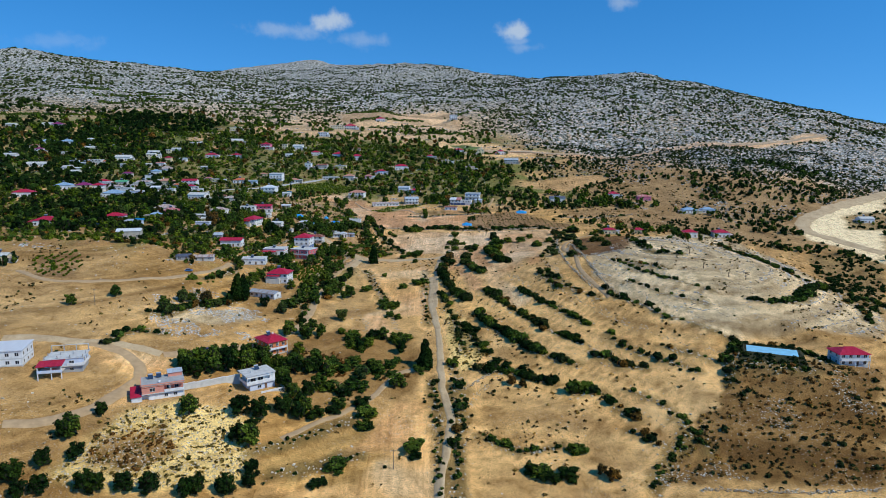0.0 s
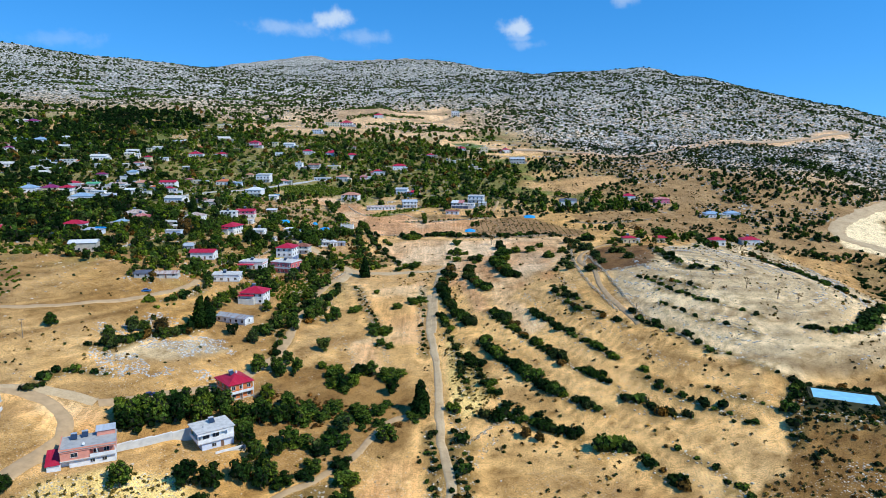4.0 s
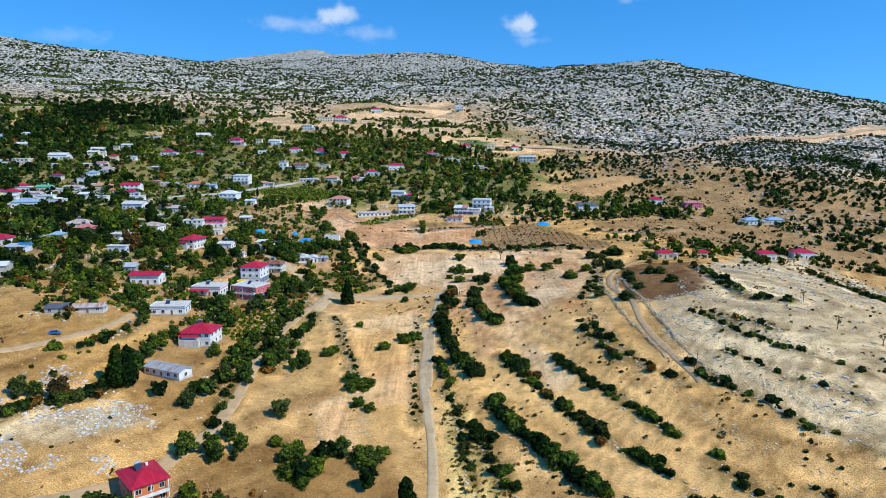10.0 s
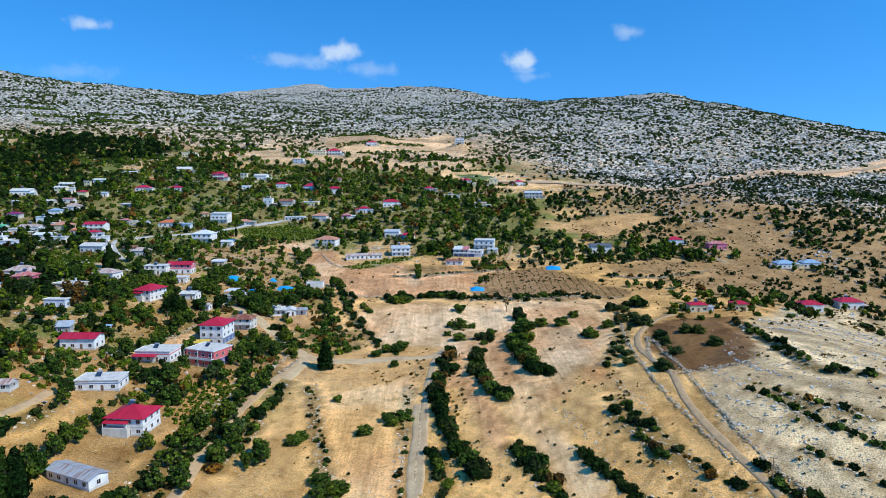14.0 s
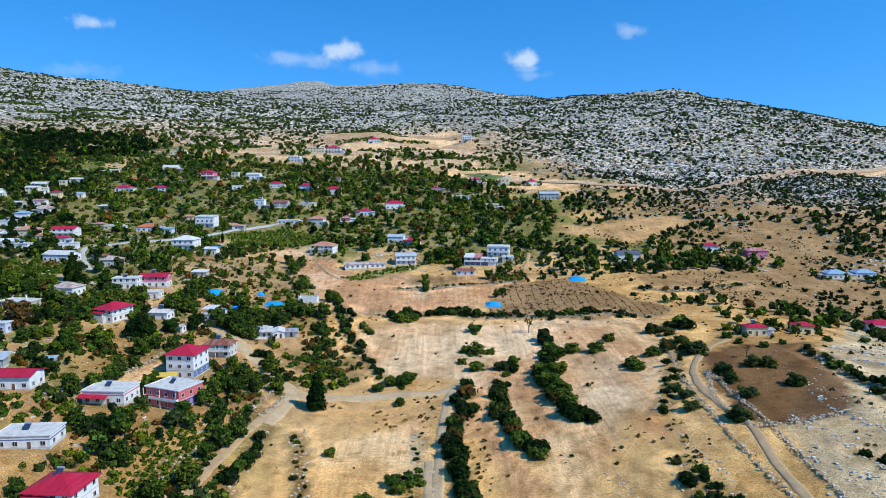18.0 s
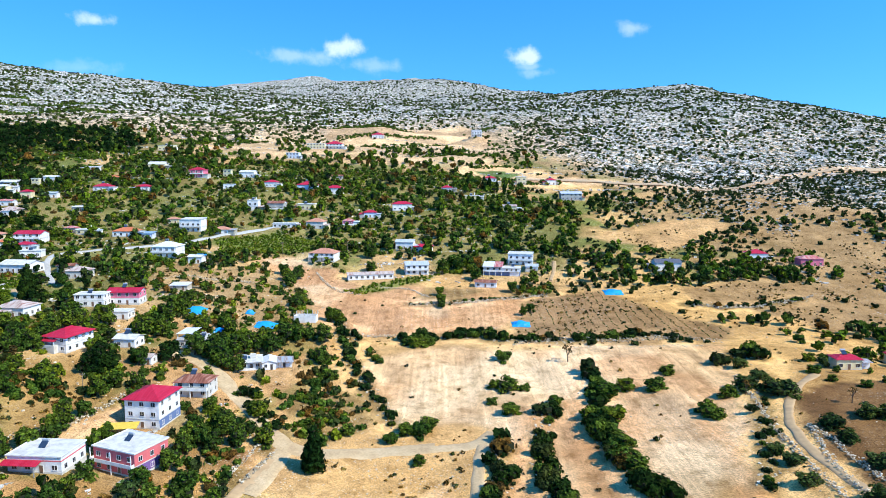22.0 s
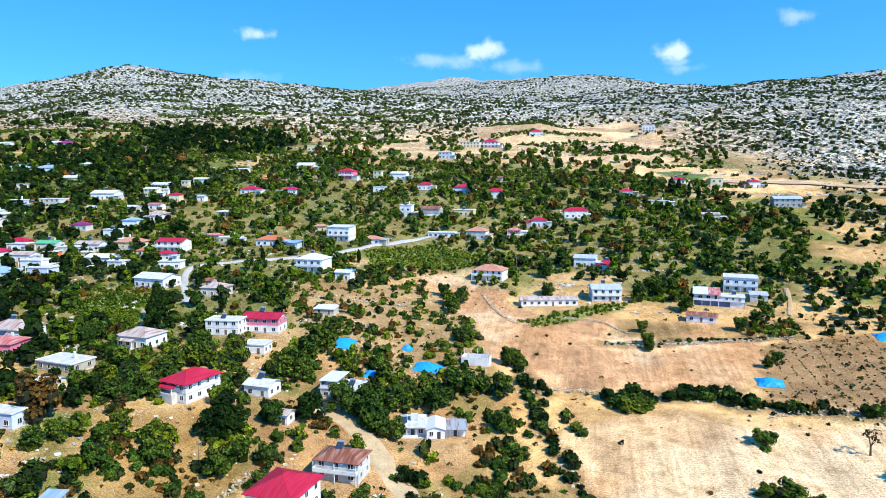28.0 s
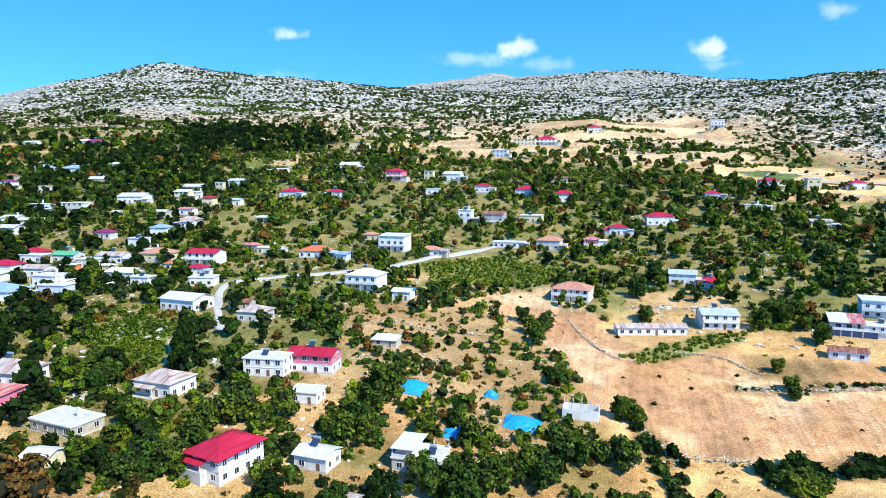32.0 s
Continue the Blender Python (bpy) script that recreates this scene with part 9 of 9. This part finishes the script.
step_ = rise(p[:, 0], p[:, 1]) / 1.5 + 0.5 * fbm(p[:, 0], p[:, 1], 40, 2, 32)
w = np.where(np.abs(step_ - np.round(step_)) < 0.1, 0.5, 0.05) * smooth(fbm(p[:, 0], p[:, 1], 16, 3, 33), -0.3, 0.15)
p = p[(np.random.default_rng(34).random(len(p)) < w) & free(p, 0.1)]
scatter("dome_stones", [boulder(960 + i) for i in range(8)], p, np.random.default_rng(35).uniform(0.12, 0.5, len(p)), M_STONE, "broken pale limestone on the stony dome", "stones", 0.0)
p = np.random.default_rng(37).uniform((-85, -40), (110, 30), (30000, 2))
p = p[(in_soil(p, ("bright_straw",)) | (in_soil(p, ("scrub",)) & (fbm(p[:, 0], p[:, 1], 12, 3, 38) > 0.34))) & free(p, 0.1)]
scatter("slope_stones", [boulder(1060 + i) for i in range(8)], p, np.random.default_rng(39).uniform(0.10, 0.34, len(p)), M_FIELDSTONE, "jumbled pale stones on a dry slope", "stones", 0.0)
p = np.random.default_rng(57).uniform((-92, 28), (-50, 66), (5200, 2))
p = p[(fbm(p[:, 0], p[:, 1], 7, 3, 58) + (in_soil(p, ("grey",)) * 0.22) > 0.20) & free(p, 0.1)]
scatter("rubble_stones", [boulder(1080 + i) for i in range(8)], p, np.random.default_rng(59).uniform(0.12, 0.42, len(p)), M_STONE, "white limestone rubble on a bare slope", "stones", 0.0)
banks = []
for size, gap, pts in ROWS:
    line = dense(pts, 0.4)
    banks.append(line + prng.normal(size=line.shape) * 1.15)
p = np.concatenate(banks)
p = p[free(p, 0.0)]
scatter("bank_stones", [boulder(980 + i) for i in range(8)], p, prng.uniform(0.14, 0.5, len(p)), M_FIELDSTONE, "rubble stones along terrace banks", "stones", 0.0)


def stone_wall(height, pts):
    """Dry stone wall: irregular blocks in two or three rough courses."""
    line = dense(pts, 0.3)
    courses = []
    for k in range(3):
        q = line + prng.normal(size=line.shape) * 0.26
        q = q[prng.random(len(q)) < 0.9 - 0.22 * k]
        courses.append(np.c_[q, np.full(len(q), k * height * 0.3)])
    p = np.concatenate(courses)
    V, Q = [], []
    z = ground_z(p[:, 0], p[:, 1])
    for i, (x, y, dz) in enumerate(p):
        bv, bq = boulder(int(prng.integers(0, 40)) + 1000)
        an = prng.uniform(0, 6.28)
        s = prng.uniform(0.12, 0.30)
        V.append(np.c_[(bv[:, 0] * math.cos(an) - bv[:, 1] * math.sin(an)) * s + x, (bv[:, 0] * math.sin(an) + bv[:, 1] * math.cos(an)) * s + y, bv[:, 2] * s + z[i] + dz + 0.1])
        Q.append(bq + i * 8)
    tagged(new("stone_wall", mesh_np("stone_wall", np.concatenate(V), np.concatenate(Q), M_FIELDSTONE)), "rough dry stone field wall of pale limestone", "wall", "field walls")


stone_wall(0.9, [(-16.4, 236.9), (-1.6, 239.7), (13.4, 243.8), (31.3, 249.5)])
stone_wall(0.8, [(-50.8, 263.7), (-45, 251.2), (-39.5, 243.8), (-32.8, 243.7)])
stone_wall(0.7, [(-100.7, 234.2), (-92.6, 244.8), (-80, 244.2), (-68.3, 245.4)])
stone_wall(0.7, [(-92.3, 222), (-84.2, 229.9), (-72.4, 228.2)])
stone_wall(0.7, [(-26, 252), (-16.4, 252.9), (-9.2, 246.1)])
stone_wall(0.9, [(62.9, 141.9), (57.3, 121.5), (58.9, 109.7), (62, 109.2), (68.4, 108.8), (77.9, 110.9)])
stone_wall(0.8, [(63.6, 174.5), (57.4, 145.2), (54.9, 123), (54.1, 103.3), (55.4, 86.4), (57.2, 72.4)])
stone_wall(1.2, [(15.4, 205), (30.4, 209.5), (43.8, 205.3), (60.3, 207.4), (72.5, 202.3)])
stone_wall(0.9, [(78.1, 240.6), (89.8, 235), (114.5, 247.4), (126.6, 255.4)])
stone_wall(1.0, [(-39.6, 135.6), (-38, 140.7), (-36.8, 146)])
stone_wall(1.0, [(-79.7, 135.3), (-74.4, 141.5), (-72.1, 148.9), (-71.3, 158.9)])
stone_wall(0.9, [(-27.9, 208.9), (-20.6, 210.3), (-15.5, 210.8)])
stone_wall(0.9, [(63, 140.5), (63, 130.4), (62.2, 120.4)])
stone_wall(0.8, [(62.6, 120.2), (61.3, 86.1), (62.7, 71.6), (67.1, 56.8), (72, 46.7)])
stone_wall(0.7, [(58.3, -25.9), (68.6, -27.9), (82.2, -29.9), (95, -30.8)])
stone_wall(0.8, [(7.9, 19.2), (18.5, 28.8), (22, 29.9)])
stone_wall(0.9, [(-118.3, 193.2), (-106.8, 193), (-101.6, 194.4)])
stone_wall(0.8, [(-48.2, 114.1), (-44.8, 125.3), (-42, 139.6), (-39.7, 152.5)])


def rubble(pts, gap=0.3, width=0.6):
    """A low line of cleared field stones, too small and many to count."""
    line = dense(pts, gap)
    p = line + prng.normal(size=line.shape) * width
    p = p[prng.random(len(p)) < 0.35 + 0.5 * (fbm(p[:, 0], p[:, 1], 14, 3, 92) > 0.0)]
    scatter("rubble_line", [boulder(1040 + i) for i in range(6)], p, prng.uniform(0.1, 0.34, len(p)), M_FIELDSTONE, "line of cleared pale field stones", "stones", 0.0)


rubble([(83.3, 112.4), (91.2, 81.6), (105, 64.6), (117, 49.1), (128.5, 37)])
rubble([(70, 89.5), (80.5, 62.6), (93.1, 45.9), (106.9, 36.7)])
rubble([(111.4, 136.6), (123.2, 105.1), (135.9, 84.5)])
rubble([(58.3, 76.8), (68.2, 54), (80.9, 37.7)])
rubble([(78.9, 148), (79.2, 117), (84.2, 101), (89.8, 83.9), (92.8, 76.4)])
rubble([(92.3, 155.3), (94.1, 126.4), (97.6, 108.1), (106.1, 96.5)])
rubble([(70.8, 100.6), (76.9, 85.7), (84.3, 74.3), (90.9, 67), (101.7, 61), (107.9, 56.3)])
rubble([(64.4, 91), (70.4, 76.7), (76.2, 65.7), (84.8, 54.8), (91.3, 43.2), (95.4, 37.3)])
rubble([(88.7, 125.1), (98.8, 106), (109, 95.6), (126.5, 84.4)])
rubble([(66.6, 70.2), (72.8, 57.5), (80.8, 46.8), (86, 38.3)])
rubble([(89.6, 138.2), (111.1, 145.2), (138.1, 148), (164.8, 140)])
rubble([(39.8, 97.7), (45.4, 78.8), (51.2, 62), (57.1, 50.8), (63.9, 39.1)])
rubble([(53.2, 63.9), (57.7, 52.7), (65.6, 40.5), (72.6, 30.4), (85.4, 21)])
rubble([(25.8, 80.2), (28.3, 65.8), (33.2, 54.4), (40, 44.3), (47.4, 36.1)])
rubble([(15.2, 62.3), (20.4, 47.4), (29, 38.2), (36.6, 30.2), (42.8, 24.5)])
rubble([(30.9, 105.1), (34.8, 90.2), (37.8, 75.3)])
rubble([(46.3, 114.8), (48.4, 97), (49.9, 80.2), (50.2, 69.8)])
rubble([(7.6, 11), (22, 29.9), (28.2, 25.8)])
rubble([(53.6, 4.7), (58.5, -7.3), (61.6, -13.9)])
rubble([(-29.7, 79.8), (-23.8, 61.2), (-20.2, 46.5)])
rubble([(-26.9, 116.8), (-19.1, 81.2), (-12.3, 56.8)])
rubble([(14.1, 208.1), (29.4, 204.1), (44.2, 201), (66.6, 199.2)])
rubble([(-27.9, 211.1), (-16.3, 212.1), (-6.1, 213)])


def pole(x, y, h):
    root = tagged(thing("utility_pole", x, y, prng.uniform(-20, 20)), "weathered wooden utility pole with crossarm", "pole", "utility poles")
    part("post", cyl_bm([((0, 0, -0.6), (0, 0, h), 0.15, 0.10)], 7), M_WOODPOLE, root)
    part("crossarm", box_bm([(-0.9, -0.07, h - 0.6, 0.9, 0.07, h - 0.46)]), M_WOODPOLE, root)
    for u in (-0.75, 0, 0.75):
        part("insulator", cyl_bm([((u, 0, h - 0.46), (u, 0, h - 0.2), 0.05, 0.04)], 6), M_FRAME, root)


pole(-89.3, 293.6, 8.5)
pole(-66.6, 278.3, 8.5)
pole(-51.6, 286.9, 8.5)
pole(-43, 287.5, 8.5)
pole(-116.3, 282.2, 8.5)
pole(-130.6, 239.9, 8.5)
pole(37.1, 277.9, 8.5)
pole(-10, -15, 7.5)
pole(-103.6, 36.9, 7.5)
pole(60.7, 65.6, 7.5)
pole(-79.2, 157.6, 6)


def cable(a, b, h):
    """A sagging overhead wire between two poles."""
    za, zb = gz(*a) + h / K, gz(*b) + h / K
    pts = []
    for k in range(13):
        u = k / 12
        pts.append((a[0] + (b[0] - a[0]) * u, a[1] + (b[1] - a[1]) * u, za + (zb - za) * u - 1.1 * 4 * u * (1 - u)))
    bm = cyl_bm([(p, q, 0.022, 0.022) for p, q in zip(pts[:-1], pts[1:])], 5)
    me = bpy.data.meshes.new("overhead_cable")
    bm.to_mesh(me)
    bm.free()
    me.materials.append(M_DARK)
    tagged(new("overhead_cable", me), "thin dark overhead power cable between poles", "cable", "overhead cables")


cable((-116.3, 282.2), (-89.3, 293.6), 8.3)
cable((-89.3, 293.6), (-66.6, 278.3), 8.3)
cable((-66.6, 278.3), (-51.6, 286.9), 8.3)
cable((-51.6, 286.9), (-43, 287.5), 8.3)


# ---- small things ----
def tarp(x, y, a, b):
    """A sagging plastic sheet over a heap."""
    n = 9
    u, v = np.meshgrid(np.linspace(-1, 1, n), np.linspace(-1, 1, n), indexing="ij")
    k = prng.uniform(-0.15, 0.15, u.shape)
    hx, hy = u * a / 2 * (1 + k * 0.3), v * b / 2 * (1 + k * 0.4)
    hz = (1 - u ** 2) * (1 - v ** 2) * 1.1 + 0.12 + k * 0.5
    zz = ground_z(x + hx, y + hy)
    top = np.stack([x + hx, y + hy, zz + hz], -1).reshape(-1, 3)
    low = np.stack([x + hx, y + hy, zz + hz * 0 - 0.05], -1).reshape(-1, 3)
    i = np.arange(n * n).reshape(n, n)
    q = np.stack([i[:-1, :-1], i[1:, :-1], i[1:, 1:], i[:-1, 1:]], -1).reshape(-1, 4)
    edge = np.r_[i[0, :], i[1:, -1], i[-1, -2::-1], i[-2:0:-1, 0]]
    nx = np.roll(edge, -1)
    sides = np.stack([edge, nx, nx + n * n, edge + n * n], -1)
    tagged(new("tarp_sheet", mesh_np("tarp_sheet", np.r_[top, low], np.r_[q, q[:, ::-1] + n * n, sides], M_TARP)), "bright blue plastic tarp over a heap", "tarp", "blue tarps")


for place_ in TARPS:
    tarp(*place_)


def pond(x, y, a, b, rot):
    """A lined basin sunk in a raised earth bank that falls away towards its front."""
    root = tagged(thing("lined_pond", x, y, rot, gz(x, y) + 0.9, 1.0), "rectangular farm pond with bright blue liner in an overgrown bank", "pond")

    def rect(u, v, z, front=0.0):
        return [(-u, -v - front, z), (u, -v - front, z), (u, v, z), (-u, v, z)]
    bm = bmesh.new()
    rings = [[bm.verts.new(q) for q in r] for r in (rect(a / 2 + 2.6, b / 2 + 2.0, -1.9, 4.5), rect(a / 2 + 0.9, b / 2 + 0.9, 0.1), rect(a / 2, b / 2, 0.0), rect(a / 2 - 0.9, b / 2 - 0.9, -0.75))]
    for p, q in zip(rings[:2], rings[1:3]):
        for k in range(4):
            bm.faces.new((p[k], p[(k + 1) % 4], q[(k + 1) % 4], q[k]))
    bmesh.ops.subdivide_edges(bm, edges=list(bm.edges), cuts=4, use_grid_fill=True)
    for v in bm.verts:
        if v.co.z < -0.02 or abs(v.co.x) > a / 2 + 0.1 or abs(v.co.y) > b / 2 + 0.1:
            v.co += Vector((hashed(v.co.x, v.co.y, 1) - 0.5, hashed(v.co.x, v.co.y, 2) - 0.5, hashed(v.co.x, v.co.y, 3) - 0.5)) * 0.35
    part("bank", bm, M_BANK, root)
    rng = np.random.default_rng(77)
    V, Q, off = [], [], 0
    for k in range(150):
        f, u = (rng.uniform(0, 1) if k < 95 else 0.0), rng.uniform(-a / 2 - 1.6, a / 2 + 1.6)
        spot = (u, -b / 2 - 1.2 - 5.4 * f, -0.1 - 1.8 * f) if k < 95 else (u, b / 2 + 1.3, -0.2) if k < 130 else (-a / 2 - 1.6, rng.uniform(-b / 2, b / 2), -0.3)
        sv, sq = low_shrub(1100 + k % 5, 9)
        V.append(sv * rng.uniform(0.5, 1.25) + np.array(spot))
        Q.append(sq + off)
        off += len(sv)
    link("bank_overgrowth", mesh_np("bank_overgrowth", np.concatenate(V), np.concatenate(Q), LEAF["scrub"]), root, "dark weeds over the bank")
    part("liner", prism_bm([rect(a / 2 - 0.9, b / 2 - 0.9, -0.9), rect(a / 2 - 0.9, b / 2 - 0.9, -0.6), rect(a / 2 - 0.02, b / 2 - 0.02, 0.03)][::1]), M_POND, root)


pond(97.0, 21.4, 13.4, 6.6, -24)



def car(x, y, rot, kind):
    """A small saloon car: body, cabin glass and four wheels."""
    root = tagged(thing("car", x, y, rot, gz(x, y) + 0.15), "small dark blue car on the unpaved road" if kind == "blue" else "old blue car parked in a dusty yard", "car")
    paint = plain("blue_car_paint", (0.02, 0.04, 0.20) if kind == "blue" else (0.04, 0.16, 0.40), 0.3, 0.3)
    body = prism_bm([[(-2.05, -0.80, 0.28), (2.05, -0.80, 0.28), (2.05, 0.80, 0.28), (-2.05, 0.80, 0.28)], [(-2.1, -0.84, 0.55), (2.1, -0.84, 0.55), (2.1, 0.84, 0.55), (-2.1, 0.84, 0.55)],
                     [(-2.0, -0.80, 0.88), (1.95, -0.80, 0.80), (1.95, 0.80, 0.80), (-2.0, 0.80, 0.88)]])
    part("body", body, paint, root)
    part("cabin_glass", prism_bm([[(-1.7, -0.76, 0.86), (0.95, -0.76, 0.84), (0.95, 0.76, 0.84), (-1.7, 0.76, 0.86)], [(-1.25, -0.62, 1.36), (0.25, -0.62, 1.38), (0.25, 0.62, 1.38), (-1.25, 0.62, 1.36)]]), M_GLASS, root)
    part("roof_panel", box_bm([(-1.28, -0.64, 1.365, 0.28, 0.64, 1.43)], 0.03), paint, root)
    for sx in (-1.3, 1.3):
        for sy in (-1, 1):
            tyre = part("wheel", cyl_bm([((sx, sy * 0.66, 0.3), (sx, sy * 0.86, 0.3), 0.31, 0.31)], 14), M_DARK, root)
            part("rim", cyl_bm([((sx, sy * 0.85, 0.3), (sx, sy * 0.875, 0.3), 0.18, 0.18)], 10), M_METAL, tyre)
    for sy in (-0.55, 0.55):
        part("headlight", box_bm([(1.96, sy - 0.16, 0.58, 2.1, sy + 0.16, 0.74)], 0.02), M_FRAME, root)
        part("tail_light", box_bm([(-2.1, sy - 0.16, 0.62, -1.98, sy + 0.16, 0.78)], 0.02), ROOF["crimson"], root)


def garden_wall(pts, height, name="garden_wall", label="light grey concrete garden wall with coping"):
    root = tagged(thing(name, *pts[0], 0, 0), label, "wall")
    root.matrix_world = Matrix.Identity(4)
    for (ax, ay), (bx, by) in zip(pts[:-1], pts[1:]):
        n = max(1, int(math.hypot(bx - ax, by - ay) / 4))
        dx, dy = (bx - ax) / n, (by - ay) / n
        ln = math.hypot(dx, dy)
        nx, ny = -dy / ln * 0.12, dx / ln * 0.12
        for i in range(n):
            x0, y0, x1, y1 = ax + dx * i, ay + dy * i, ax + dx * (i + 0.995), ay + dy * (i + 0.995)
            z = min(gz(x0, y0), gz(x1, y1)) - 0.4
            top = max(gz(x0, y0), gz(x1, y1)) + height / K
            part("panel", prism_bm([[(x0 - nx, y0 - ny, z), (x1 - nx, y1 - ny, z), (x1 + nx, y1 + ny, z), (x0 + nx, y0 + ny, z)], [(x0 - nx, y0 - ny, top), (x1 - nx, y1 - ny, top), (x1 + nx, y1 + ny, top), (x0 + nx, y0 + ny, top)]]), WALL["pale"], root)
            part("coping", prism_bm([[(x0 - nx * 1.5, y0 - ny * 1.5, top), (x1 - nx * 1.5, y1 - ny * 1.5, top), (x1 + nx * 1.5, y1 + ny * 1.5, top), (x0 + nx * 1.5, y0 + ny * 1.5, top)],
                                     [(x0 - nx * 1.5, y0 - ny * 1.5, top + 0.12), (x1 - nx * 1.5, y1 - ny * 1.5, top + 0.12), (x1 + nx * 1.5, y1 + ny * 1.5, top + 0.12), (x0 + nx * 1.5, y0 + ny * 1.5, top + 0.12)]]), WALL["white"], root)
    foot = Matrix.Translation((*pts[0], gz(*pts[0])))
    for ob in root.children:
        ob.data.transform(foot.inverted())
    root.matrix_basis = foot


M_YELLOW = plain("yellow_sheet", (0.75, 0.52, 0.08), 0.6, 0.0, 2.0)


def awning(x, y, a, b, rot):
    """A yellow shade sheet on four thin posts."""
    root = tagged(thing("shade_awning", x, y, rot), "yellow plastic shade awning on thin posts", "awning")
    part("sheet", prism_bm([[(-a / 2, -b / 2, 2.2), (a / 2, -b / 2, 2.1), (a / 2, b / 2, 2.6), (-a / 2, b / 2, 2.7)], [(-a / 2, -b / 2, 2.26), (a / 2, -b / 2, 2.16), (a / 2, b / 2, 2.66), (-a / 2, b / 2, 2.76)]]), M_YELLOW, root)
    for u in (-1, 1):
        for v in (-1, 1):
            part("post", cyl_bm([((u * (a / 2 - 0.15), v * (b / 2 - 0.15), -0.5), (u * (a / 2 - 0.15), v * (b / 2 - 0.15), 2.4 + 0.2 * v), 0.05, 0.05)], 6), M_METAL, root)


def barrel(x, y):
    root = tagged(thing("plastic_barrel", x, y, 0), "blue plastic water barrel in a yard", "barrel", "blue barrels")
    rings = [[(r * math.cos(k * 0.5236), r * math.sin(k * 0.5236), z) for k in range(12)] for z, r in ((-0.1, 0.26), (0.1, 0.3), (0.5, 0.33), (0.85, 0.3), (0.95, 0.24))]
    part("drum", prism_bm(rings), M_TARP, root)
    part("lid", cyl_bm([((0, 0, 0.95), (0, 0, 1.02), 0.22, 0.22)], 12), M_DARK, root)


car(-66.6, 23.5, 38, "blue")
car(-89.9, 77.9, 12, "pickup")
garden_wall([(-66.1, 3.1), (-53.5, 13.2)], 2.3)
awning(-65.3, 144.3, 10, 4.0, 10)
barrel(-68.6, 141.7)
barrel(-67.7, 141.2)
barrel(-67.8, 142.6)

# the plan is laid out; bring it to metres
for ob in list(scene.objects):
    if ob.parent is None and ob.type != 'CAMERA':
        ob.matrix_basis = Matrix.Scale(K, 4) @ ob.matrix_basis
